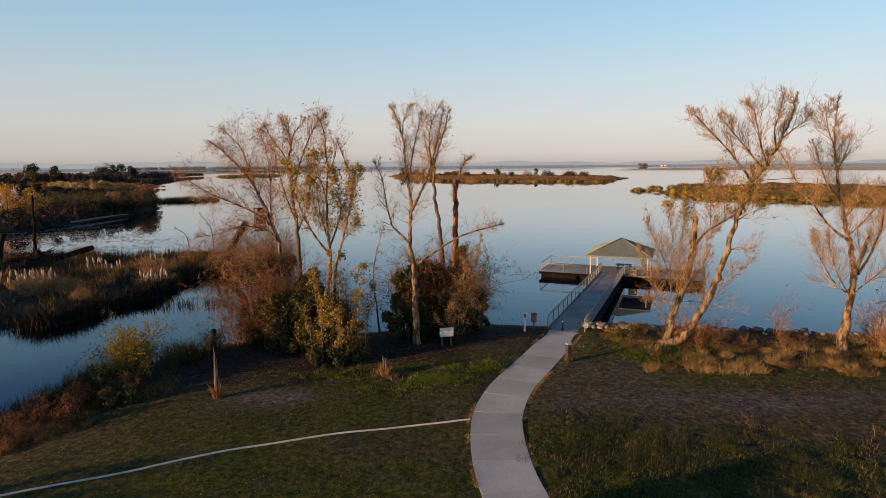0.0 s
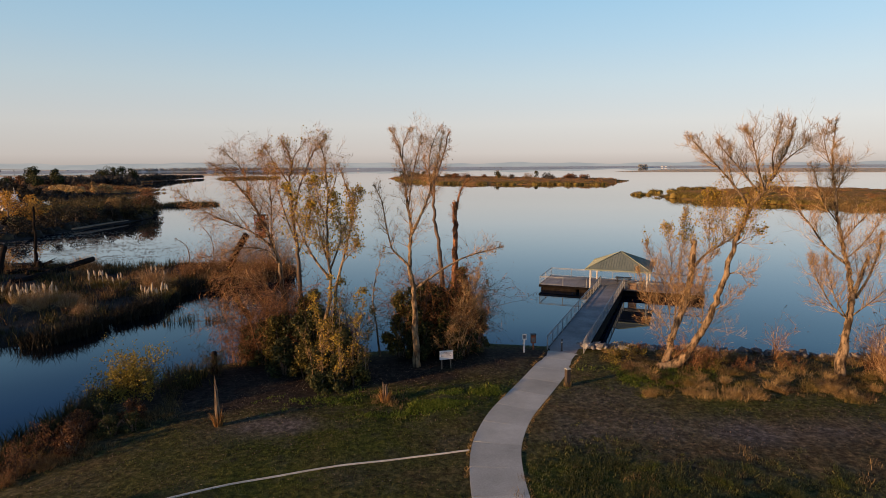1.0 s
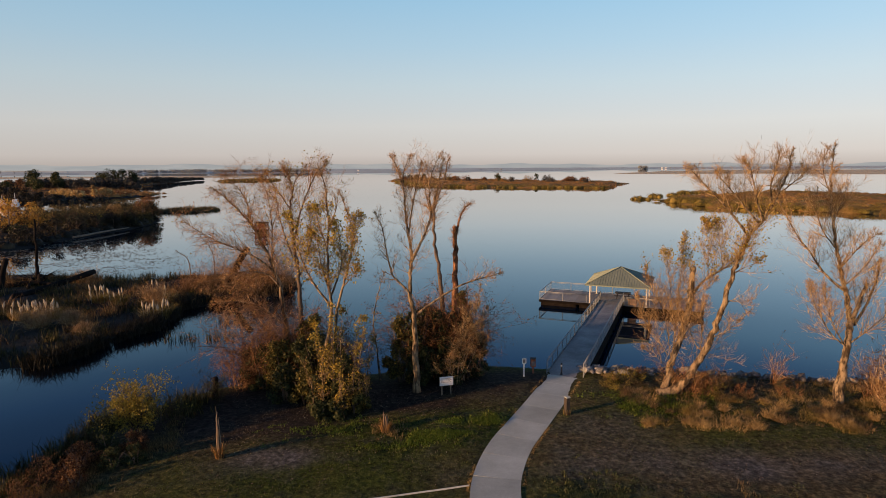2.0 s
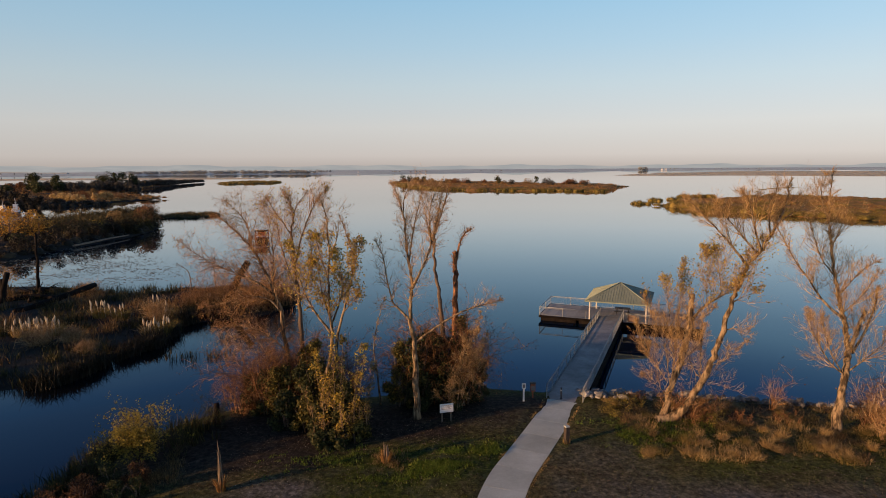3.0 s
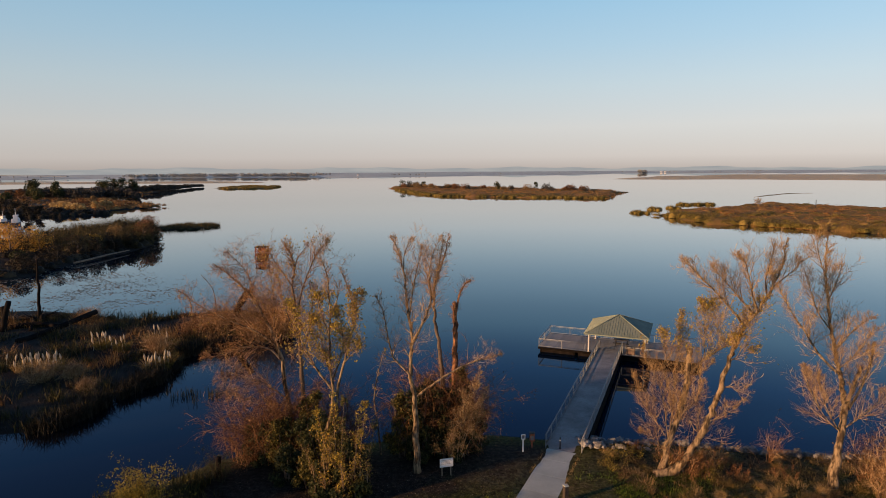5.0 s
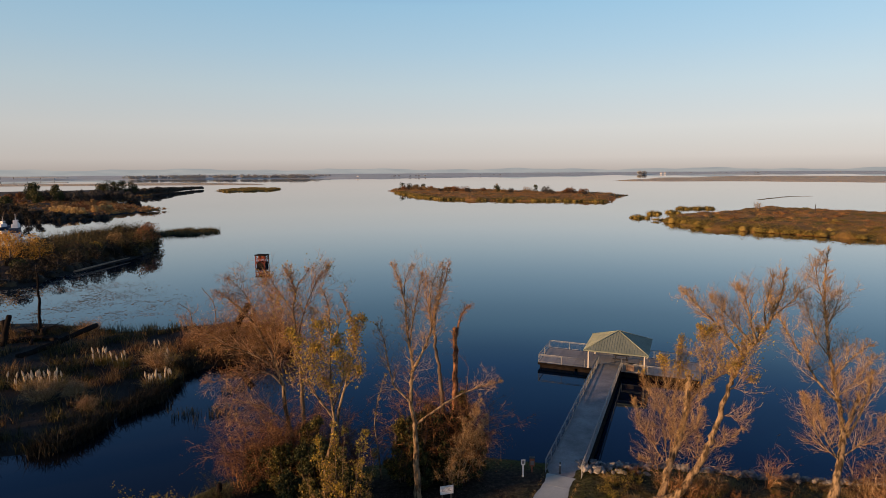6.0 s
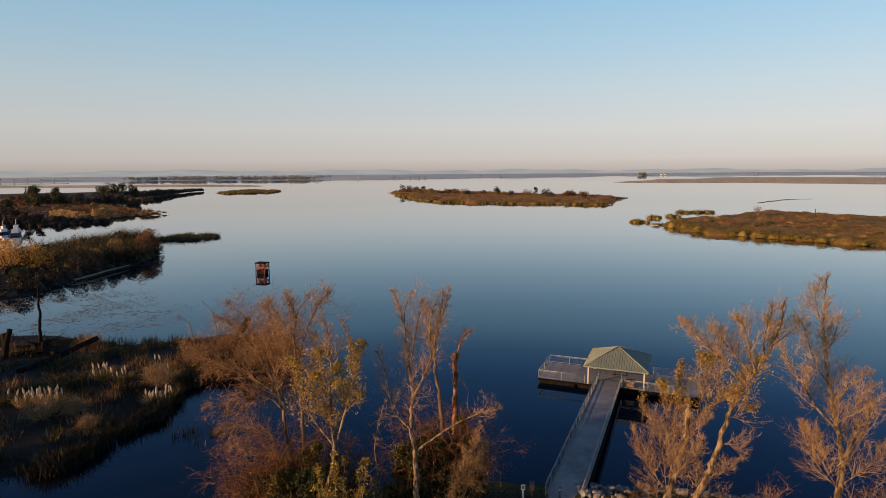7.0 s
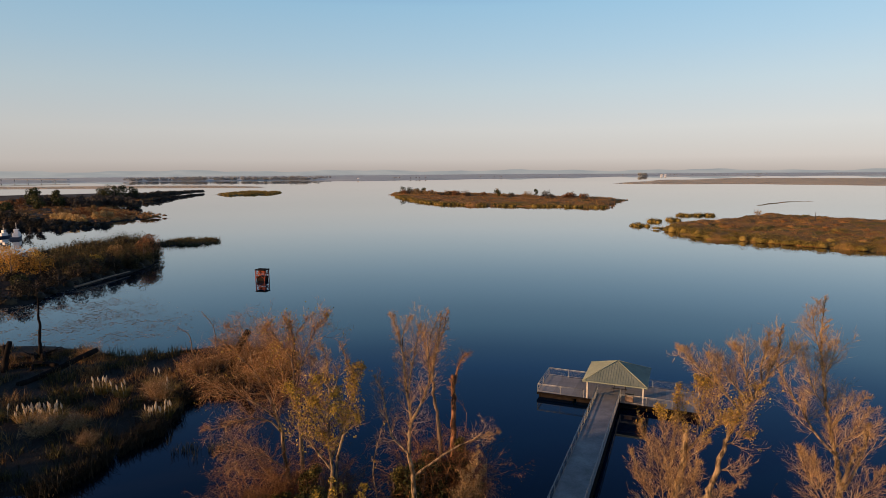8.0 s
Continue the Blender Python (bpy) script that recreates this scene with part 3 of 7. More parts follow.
def low_land(name, outline, height, run, step, mat, label, category, seed):
    """A low island or spit: a mound that falls to the water at its uneven outline."""
    xs, ys = [p[0] for p in outline], [p[1] for p in outline]
    gx, gy = np.meshgrid(np.arange(min(xs) - step * 2, max(xs) + step * 2, step), np.arange(min(ys) - step * 2, max(ys) + step * 2, step))
    wob = (value_noise(gx, gy, step * 4, seed) - 0.5) * step * 1.4
    d = edge_distance(gx, gy, outline) * np.where(inside(gx, gy, outline), 1, -1) + wob
    z = np.where(d > 0, height * (1 - np.exp(-np.maximum(d, 0) / run)), 0.5 * d) + (value_noise(gx, gy, step * 2, seed + 1) - 0.5) * height * 0.6 * (d > 0)
    z = np.maximum(z, -1.2)
    v = np.stack([gx, gy, z], 2).reshape(-1, 3)
    n, m = gx.shape
    a = (np.arange(n - 1)[:, None] * m + np.arange(m - 1)[None]).ravel()
    f = np.stack([a, a + 1, a + 1 + m, a + m], 1)
    zz = z.ravel()
    f = f[zz[f].max(1) > -1.1]
    return tagged(new(name, mesh_of(name, v, f, mat, True)), label, category, kind="structure")


def tussock_land(name, outline, step, tall, mat, label, category, seed, window):
    """A marsh island grown over with rounded tussocks: one uneven skin down to the waterline."""
    x0, y0, x1, y1 = window
    gx, gy = np.meshgrid(np.arange(x0, x1, step), np.arange(y0, y1, step))
    d = edge_distance(gx, gy, outline) * np.where(inside(gx, gy, outline), 1, -1) + (value_noise(gx, gy, step * 5, seed) - 0.75) * step * 5
    lumps = np.sqrt(np.clip(value_noise(gx, gy, step * 4.5, seed + 1) * 1.5 - 0.35, 0, 1)) * (0.5 + 0.35 * np.exp(-np.maximum(d, 0) / (step * 7))) + value_noise(gx, gy, step * 1.9, seed + 2) * 0.35 + np.random.default_rng(seed).random(gx.shape) * 0.22
    z = np.where(d > 0, tall * (0.22 + lumps) * np.clip(d / (step * 4.5), 0, 1) ** 0.8, -0.4 + 0.3 * d)
    v = np.stack([gx, gy, np.maximum(z, -1.2)], 2).reshape(-1, 3)
    n, m = gx.shape
    a = (np.arange(n - 1)[:, None] * m + np.arange(m - 1)[None]).ravel()
    f = np.stack([a, a + 1, a + 1 + m, a + m], 1)
    f = f[v[:, 2][f].max(1) > -0.3]
    tagged(new(name, mesh_of(name, v, f, mat, True)), label, category, kind="structure")
    return lambda x, y: z[np.clip(((np.asarray(y) - y0) / step).astype(int), 0, n - 1), np.clip(((np.asarray(x) - x0) / step).astype(int), 0, m - 1)]


ground()
sheet = [(4800 * math.cos(a * math.pi / 48), 4800 * math.sin(a * math.pi / 48), 0) for a in range(96)]
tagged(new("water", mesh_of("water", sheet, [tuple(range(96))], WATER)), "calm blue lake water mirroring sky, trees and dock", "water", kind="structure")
low_land("marsh_bank", MARSH, 0.5, 2.5, 2.0, MUD, "dark muddy marsh bank overgrown with reeds", "marsh", 20)
low_land("headland", HEADLAND, 1.0, 5.0, 4.0, MUD, "low muddy headland covered by cane and shrubs", "headland", 22)
low_land("reed_spit", REED_SPIT, 0.3, 3.0, 3.0, MUD, "narrow reed-covered spit in the water", "spit", 24)
low_land("wooded_spit", WOOD_SPIT, 1.0, 10.0, 9.0, MUD, "long wooded spit with dark trees and gold shrubs", "spit", 26)
island_top = tussock_land("island", ISLAND, 2.4, 2.2, TURF, "low island covered with rust-coloured reeds", "island", 28, (-75, 420, 180, 800))
marsh_top = tussock_land("marsh_island", MARSH_ISLAND, 1.15, 1.9, TURF, "flat marsh island of rust and olive grass", "island", 30, (92, 150, 330, 365))
low_land("sandbar", SANDBAR, 1.2, 20.0, 24.0, SAND, "long flat brown sandbar far across the lake", "sandbar", 32)
low_land("mudflat", MUDFLAT, 0.7, 8.0, 8.0, REED_OLIVE, "small flat grassy islet in open water", "islet", 34)
low_land("long_bar", LONG_BAR, 0.7, 8.0, 20.0, SAND, "thin low bar of land across the lake", "sandbar", 36)
low_land("far_shore", FAR_SHORE, 4.0, 60.0, 70.0, HAZED_LAND, "far shore of fields across the lake, haze in their colour", "shore", 38)


def hills():
    n = 260
    v, f = [], []
    for i in range(n):
        a = radians(180 - 180 * i / (n - 1))
        x, y = 4700 * math.cos(a), 4700 * math.sin(a)
        side = math.cos(a)
        top = 34 - 20 * side + 5 * math.sin(a * 23) + 4 * math.sin(a * 61 + 1) + 2 * math.sin(a * 140)
        v += [(x, y, -2), (x, y, max(top, 6))]
        if i:
            f.append((2 * i - 2, 2 * i, 2 * i + 1, 2 * i - 1))
    tagged(new("backdrop", mesh_of("backdrop", v, f, HILLS)), "hills on the horizon, haze painted in pale grey", "hills", kind="structure")


hills()


# ---- path and kerb ----
def ribbon(line, half, lift, thick, start, stop):
    """A slab along a stretch of a line, following the ground."""
    pts = line[start:stop + 1]
    v, f = [], []
    for i, p in enumerate(pts):
        a, b = pts[max(i - 1, 0)], pts[min(i + 1, len(pts) - 1)]
        t = (b - a).normalized()
        s = Vector((-t.y, t.x, 0)) * half
        z = 1.47 + lift
        if p.y > 37:
            z = z * (41.25 - p.y) / 4.25 + 1.42 * (p.y - 37) / 4.25
        v += [(p + s)[:2] + (z - thick,), (p + s)[:2] + (z,), (p - s)[:2] + (z,), (p - s)[:2] + (z - thick,)]
        if i:
            k = 4 * i
            f += [(k - 4 + j, k - 4 + (j + 1) % 4, k + (j + 1) % 4, k + j) for j in range(4)]
    f += [(0, 1, 2, 3), tuple(reversed(range(len(v) - 4, len(v))))]
    return v, f


def resampled(line, step):
    out, need = [line[0]], step
    for a, b in zip(line, line[1:]):
        d = (b - a).length
        at = 0.0
        while at + need <= d:
            at += need
            out.append(a.lerp(b, at / d))
            need = step
        need -= d - at
    return out


def concrete_path():
    line = resampled(PATH_LINE, 0.575)
    v, f = ribbon(line, 1.10, 0.02, 0.3, 0, len(line) - 1)
    base = tagged(new("path", mesh_of("path", v, f, surface("path_bed", (0.11, 0.10, 0.09), (0.18, 0.16, 0.14), 2.0))),
                  "pale concrete footpath curving down to the dock", "path", kind="structure")
    for k in range(0, len(line) - 1, 4):
        end = min(k + 4, len(line) - 1)
        piece = list(line[k:end + 1])
        piece[0] = piece[0].lerp(piece[1], 0.014)
        piece[-1] = piece[-1].lerp(piece[-2], 0.014)
        v, f = ribbon(piece, 1.17, 0.045, 0.2, 0, len(piece) - 1)
        part("slab", mesh_of("slab", v, f, CONCRETE), base)


concrete_path()


def kerb():
    line = curve_through([(1.2, 26.35, 0), (-3.4, 25.2, 0), (-8.0, 23.75, 0), (-12.8, 21.7, 0), (-16.4, 20.4, 0), (-21.5, 18.3, 0)], 10)
    v, f = [], []
    for i, p in enumerate(line):
        t = (line[min(i + 1, len(line) - 1)] - line[max(i - 1, 0)]).normalized()
        s = Vector((-t.y, t.x, 0)) * 0.021
        z = float(ground_z(p.x, p.y))
        v += [(p + s)[:2] + (z - 0.15,), (p + s)[:2] + (z + 0.05,), (p + s * 0.7)[:2] + (z + 0.07,), (p - s * 0.7)[:2] + (z + 0.07,), (p - s)[:2] + (z + 0.05,), (p - s)[:2] + (z - 0.15,)]
        if i:
            k = 6 * i
            f += [(k - 6 + j, k - 6 + (j + 1) % 6, k + (j + 1) % 6, k + j) for j in range(6)]
    f += [(0, 1, 2, 3, 4, 5), tuple(reversed(range(len(v) - 6, len(v))))]
    tagged(new("kerb", mesh_of("kerb", v, f, KERB)), "thin pale concrete mowing kerb across the grass", "kerb", kind="structure")


kerb()

# ---- dock: gangway, platform and shelter ----
DOCK_AT, DOCK_TURN = (8.72, 41.25, 0), -22.26
DECK_Z, RAMP_LOW, RAMP_HIGH = 0.66, 0.78, 1.40


def railing(parent, a, b, high=1.07, gap=1.9, mesh_fill=True):
    """A galvanised railing from a to b (its foot line): posts, rails and wire infill."""
    a, b = Vector(a), Vector(b)
    n = max(1, round((b - a).length / gap))
    rail = Shape().tube([a + Vector((0, 0, high)), b + Vector((0, 0, high))], 0.035, 8).mesh("top_rail", GALVANISED, True)
    holder = part("railing", rail, parent, "galvanised steel railing with wire mesh")
    post = Shape().box((-0.03, -0.03, -0.15), (0.03, 0.03, high - 0.02), 0.006).mesh("post", GALVANISED)
    for i in range(n + 1):
        part("post", post, holder, at=a.lerp(b, i / n))
    low = Shape().tube([a + Vector((0, 0, 0.12)), b + Vector((0, 0, 0.12))], 0.022, 6)
    low.tube([a + Vector((0, 0, high - 0.12)), b + Vector((0, 0, high - 0.12))], 0.018, 6)
    part("lower_rail", low.mesh("lower_rail", GALVANISED, True), holder)
    if mesh_fill:
        seg = []
        m = int((b - a).length / 0.10)
        for i in range(m + 1):
            p = a.lerp(b, i / m)
            seg.append((p.x, p.y, p.z + 0.12, p.x, p.y, p.z + high - 0.12, 0.002, 0.002))
        for k in range(8):
            z = 0.12 + (high - 0.24) * k / 8
            seg.append((a.x, a.y, a.z + z, b.x, b.y, b.z + z, 0.002, 0.002))
        part("wire_mesh", mesh_of("wire_mesh", *rods(seg, 3), GALVANISED), holder, "fine galvanised wire mesh")
    return holder


def gangway():
    t = thing("gangway", DOCK_AT, "grey sloping gangway with mesh railings over the water", "gangway", turn=DOCK_TURN)
    l, r, far = -1.34, 1.34, 29.0
    d = Shape()
    z = lambda v: RAMP_HIGH + (RAMP_LOW - RAMP_HIGH) * v / far
    d.add([(l, 0, z(0) - 0.06), (r, 0, z(0) - 0.06), (r, far, z(far) - 0.06), (l, far, z(far) - 0.06), (l, 0, z(0)), (r, 0, z(0)), (r, far, z(far)), (l, far, z(far))],
          [(3, 2, 1, 0), (4, 5, 6, 7), (0, 1, 5, 4), (1, 2, 6, 5), (2, 3, 7, 6), (3, 0, 4, 7)])
    part("deck", d.mesh("deck", DECKING), t, "grey non-slip deck surface")
    for u in (l - 0.06, r):
        b = Shape().add([(u, 0, z(0) - 0.95), (u + 0.06, 0, z(0) - 0.95), (u + 0.06, 27, z(27) - 0.7), (u, 27, z(27) - 0.7),
                         (u, 0, z(0) + 0.05), (u + 0.06, 0, z(0) + 0.05), (u + 0.06, 29, z(29) + 0.05), (u, 29, z(29) + 0.05)],
                        [(3, 2, 1, 0), (4, 5, 6, 7), (0, 1, 5, 4), (1, 2, 6, 5), (2, 3, 7, 6), (3, 0, 4, 7)])
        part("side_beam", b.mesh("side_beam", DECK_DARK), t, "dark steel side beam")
    for u in (l + 0.03, r - 0.03):
        railing(t, (u, 0.1, z(0)), (u, far - 0.2, z(far)))
    pile = Shape().tube([(0, 0, -2), (0, 0, 0.5)], 0.16, 10).mesh("pile", DECK_DARK, True)
    for v in (6, 13, 20):
        for u in (-1.1, 1.1):
            part("pile", pile, t, at=(u, v, 0))
    part("abutment", Shape().box((-1.7, -0.35, 0.2), (1.7, 0.0, 1.395), 0.03).mesh("abutment", CONCRETE), t, "concrete abutment")


gangway()
P_L, P_R, P_F, P_B = -8.2, 9.8, 27.2, 33.6


def fishing_platform():
    t = thing("fishing_platform", DOCK_AT, "grey fishing platform on dark floats with steel railings", "dock", turn=DOCK_TURN)
    n = 40
    plank = (P_R - P_L) / n
    mesh = Shape().box((0, P_F, DECK_Z - 0.05), (plank - 0.012, P_B, DECK_Z), 0.0).mesh("plank", surface("deck_planks", (0.24, 0.23, 0.22), (0.36, 0.35, 0.33), 0.6, 0.8, 0.2, 0.005, object_random=0.2))
    for i in range(n):
        part("plank", mesh, t, at=(P_L + i * plank, 0, 0))
    for lo, hi in (((P_L, P_F - 0.05, 0.40), (P_R, P_F - 0.003, DECK_Z + 0.02)), ((P_L, P_B + 0.003, 0.40), (P_R, P_B + 0.05, DECK_Z + 0.02)),
                   ((P_L - 0.05, P_F, 0.40), (P_L - 0.003, P_B, DECK_Z + 0.02)), ((P_R + 0.003, P_F, 0.40), (P_R + 0.05, P_B, DECK_Z + 0.02))):
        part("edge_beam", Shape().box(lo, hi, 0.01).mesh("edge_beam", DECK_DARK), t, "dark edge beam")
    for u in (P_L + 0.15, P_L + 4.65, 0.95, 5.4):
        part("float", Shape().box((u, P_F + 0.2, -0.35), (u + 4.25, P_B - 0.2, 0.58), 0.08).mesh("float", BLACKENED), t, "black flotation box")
    pile = Shape().tube([(0, 0, -2.2), (0, 0, 0.62)], 0.17, 10).mesh("pile", DECK_DARK, True)
    for u in (-7.9, -4, 0.8, 5.2, 9.5):
        for v in (P_F + 0.35, P_B - 0.35):
            part("pile", pile, t, at=(u, v, 0))
    z = DECK_Z
    for a, b in (((P_L + .06, P_F + .06), (-2.7, P_F + .06)), ((P_L + .06, P_F + .06), (P_L + .06, P_B - .06)), ((P_L + .06, P_B - .06), (P_R - .06, P_B - .06)),
                 ((P_R - .06, P_B - .06), (P_R - .06, P_F + .06)), ((1.5, P_F + .06), (P_R - .06, P_F + .06))):
        railing(t, (*a, z), (*b, z), 1.0, 2.6)


fishing_platform()


def shelter():
    t = thing("shelter", DOCK_AT, "open picnic shelter with a green ribbed metal roof", "shelter", turn=DOCK_TURN)
    cu, cv, h, e, top = 0.78, 30.2, 3.58, 2.98, 4.62
    corner = [(cu - h, cv - h), (cu + h, cv - h), (cu + h, cv + h), (cu - h, cv + h)]
    for k in range(4):
        (a, b), (c, d) = corner[k], corner[(k + 1) % 4]
        apex = Vector((cu, cv, top))
        p, q = Vector((a, b, e)), Vector((c, d, e))
        down = Vector((0, 0, -0.06))
        s = Shape().add([p, q, apex, p + down, q + down, apex + down], [(0, 1, 2), (5, 4, 3), (0, 3, 4, 1), (1, 4, 5, 2), (2, 5, 3, 0)])
        slope = part("roof_slope", s.mesh("roof_slope", ROOFING), t, "green ribbed metal roof slope")
        normal = (q - p).cross(apex - p).normalized()
        mid, along = (p + q) / 2, (q - p).normalized()
        up = (apex - mid)
        for i in range(-12, 13):
            x = i * 0.285
            foot = mid + along * x
            head = foot + up * (1 - abs(x) / h) * 0.985
            if (head - foot).length < 0.2:
                continue
            w = along * 0.022
            o = normal * 0.028
            rib = Shape().add([foot - w, foot + w, head + w, head - w, foot - w * .6 + o, foot + w * .6 + o, head + w * .6 + o, head - w * .6 + o],
                              [(4, 5, 6, 7), (0, 1, 5, 4), (1, 2, 6, 5), (2, 3, 7, 6), (3, 0, 4, 7)])
            part("rib", rib.mesh("rib", ROOFING), slope)
        part("hip_cap", Shape().tube([p + normal * 0.02, apex + Vector((0, 0, 0.04))], 0.06, 6).mesh("hip_cap", ROOFING, True), t)
        inner = Shape()
        o = Vector((-(q - p).y, (q - p).x, 0)).normalized()
        inner.add([p + o * 0.001 + Vector((0, 0, -0.13)), q + o * 0.001 + Vector((0, 0, -0.13)), q + o * 0.04 + Vector((0, 0, -0.13)), p + o * 0.04 + Vector((0, 0, -0.13)),
                   p + o * 0.001 + Vector((0, 0, -0.062)), q + o * 0.001 + Vector((0, 0, -0.062)), q + o * 0.04 + Vector((0, 0, -0.062)), p + o * 0.04 + Vector((0, 0, -0.062))],
                  [(3, 2, 1, 0), (4, 5, 6, 7), (0, 1, 5, 4), (1, 2, 6, 5), (2, 3, 7, 6), (3, 0, 4, 7)])
        part("fascia", inner.mesh("fascia", ROOFING), t, "green metal fascia")
    post = Shape().box((-0.075, -0.075, DECK_Z), (0.075, 0.075, 2.92), 0.012).box((-0.14, -0.14, DECK_Z + 0.004), (0.14, 0.14, DECK_Z + 0.03)).mesh("post", PAINT_POST)
    for u, v in ((-3.1, -2.85), (3.1, -2.85), (-3.1, 2.85), (3.1, 2.85)):
        part("post", post, t, "cream painted steel post", at=(cu + u, cv + v, 0))
    for v in (-2.85, 2.85):
        part("beam", Shape().box((cu - 3.2, cv + v - 0.06, 2.74), (cu + 3.2, cv + v + 0.06, 2.9), 0.01).mesh("beam", PAINT_POST), t)
    for u in (-3.1, 3.1):
        part("beam", Shape().box((cu + u - 0.06, cv - 2.77, 2.74), (cu + u + 0.06, cv + 2.77, 2.9), 0.01).mesh("beam", PAINT_POST), t)


shelter()


def dock_point(u, v):
    c, s = math.cos(radians(DOCK_TURN)), math.sin(radians(DOCK_TURN))
    return DOCK_AT[0] + u * c - v * s, DOCK_AT[1] + u * s + v * c


def picnic_table():
    x, y = dock_point(1.0, 31.2)
    t = thing("picnic_table", (x, y, DECK_Z), "dark picnic table with benches on the platform", "picnic table", turn=DOCK_TURN)
    part("tabletop", Shape().box((-0.9, -0.38, 0.70), (0.9, 0.38, 0.76), 0.015).mesh("tabletop", DARK_METAL), t)
    for v in (-0.72, 0.72):
        part("bench", Shape().box((-0.9, v - 0.14, 0.40), (0.9, v + 0.14, 0.45), 0.012).mesh("bench", DARK_METAL), t)
    for u in (-0.65, 0.65):
        s = Shape().tube([(u, -0.7, 0.0), (u, -0.22, 0.70)], 0.035, 6).tube([(u, 0.7, 0.0), (u, 0.22, 0.70)], 0.035, 6).tube([(u, -0.8, 0.40), (u, 0.8, 0.40)], 0.03, 6)
        part("leg", s.mesh("leg", DARK_METAL), t)


def storage_box():
    x, y = dock_point(2.35, 28.0)
    t = thing("storage_bin", (x, y, DECK_Z), "brown slatted litter bin on the platform", "bin", turn=DOCK_TURN)
    part("body", Shape().box((-0.45, -0.3, 0.02), (0.45, 0.3, 0.75), 0.03).mesh("body", BROWN_PAINT), t)
    part("lid", Shape().box((-0.48, -0.33, 0.75), (0.48, 0.33, 0.82), 0.02).mesh("lid", DARK_METAL), t)
    slat = Shape().box((-0.43, -0.325, 0), (0.43, -0.303, 0.08), 0.004).mesh("slat", PALE_WOOD)
    for k in range(6):
        part("slat", slat, t, at=(0, 0, 0.08 + k * 0.11))


picnic_table()
storage_box()


# ---- plants: generators ----
class Wood:
    """Grows a bare crown: rods for limbs and twigs, and the places for leaves."""
    def __init__(self, seed, wander=0.22, lift=0.05, leaf=0.0, droop=0.0, fine=0.0062, spread=1.0, opening=(0.35, 1.05)):
        self.r = random.Random(seed)
        self.rods, self.tips = [], []
        self.wander, self.lift, self.leaf, self.droop, self.fine, self.spread, self.opening = wander, lift, leaf, droop, fine, spread, opening

    def aside(self, d, angle):
        r = self.r
        n = d.orthogonal().normalized()
        n.rotate(Matrix.Rotation(r.uniform(0, 2 * math.pi), 3, d))
        return (d * math.cos(angle) + n * math.sin(angle)).normalized()

    def sprout(self, p, d, length, radius, level, kids):
        """One branch of three or four pieces; kids: how many shoots each level bears."""
        r = self.r
        n = (2, 3, 4, 5)[level] + (2 if level > 1 and length > 3.5 else 0)
        step = length / n
        for i in range(n):
            bend = Vector((r.uniform(-1, 1), r.uniform(-1, 1), r.uniform(-1, 1))) * self.wander * (0.6 if level == 0 else 1.0)
            d = (d + bend + Vector((0, 0, self.lift - self.droop * (i / n) * (1.0 if level < 2 else 0.6)))).normalized()
            q = p + d * step
            ra, rb = radius * (1 - 0.8 * i / n), radius * (1 - 0.8 * (i + 1) / n)
            self.rods.append((*p, *q, ra, rb))
            if level > 0:
                m = kids[level - 1] / n
                for _ in range(int(m) + (r.random() < m % 1)):
                    at = p.lerp(q, r.random())
                    self.sprout(at, self.aside(d, r.uniform(*self.opening)), length * (r.uniform(0.65, 1.1) if level == 1 else r.uniform(0.42, 0.72) * self.spread) * (1 - 0.35 * i / n), max(rb * 0.66, self.fine), level - 1, kids)
            elif self.leaf and r.random() < self.leaf:
                self.tips.append(q + Vector((r.gauss(0, 0.08), r.gauss(0, 0.08), r.gauss(0, 0.08))))
            p = q

    def along(self, line, r0, r1, count, reach, level, kids, begin=0.25, spread=(0.5, 1.0)):
        """Shoots along a limb."""
        r = self.r
        n = len(line) - 1
        for k in range(count):
            t = begin + (1 - begin) * (k + r.random()) / count
            i = min(int(t * n), n - 1)
            p = line[i].lerp(line[i + 1], t * n - i)
            d = (line[i + 1] - line[i]).normalized()
            rad = (r0 + (r1 - r0) * t) * 0.45
            self.sprout(p, self.aside(d, r.uniform(*spread)), reach * r.uniform(0.6, 1.15) * (1.18 - 0.98 * t), min(rad, 0.026), level, kids)


def knotty(points, r0, r1, seed, sides=11, flare=1.0, power=0.8):
    """A limb with an uneven skin."""
    r = random.Random(seed)
    line = curve_through(points, 5)
    line = [p + Vector((r.gauss(0, 0.25), r.gauss(0, 0.25), 0)) * r0 * 0.5 if 0 < i < len(line) - 1 else p for i, p in enumerate(line)]
    n = len(line) - 1
    radii = [(r0 + (r1 - r0) * (i / n) ** power) * r.uniform(0.9, 1.12) * (1 + 0.55 * flare * max(0, 1 - i / n * 7)) for i in range(n + 1)]
    return line, tube(line, radii, sides)


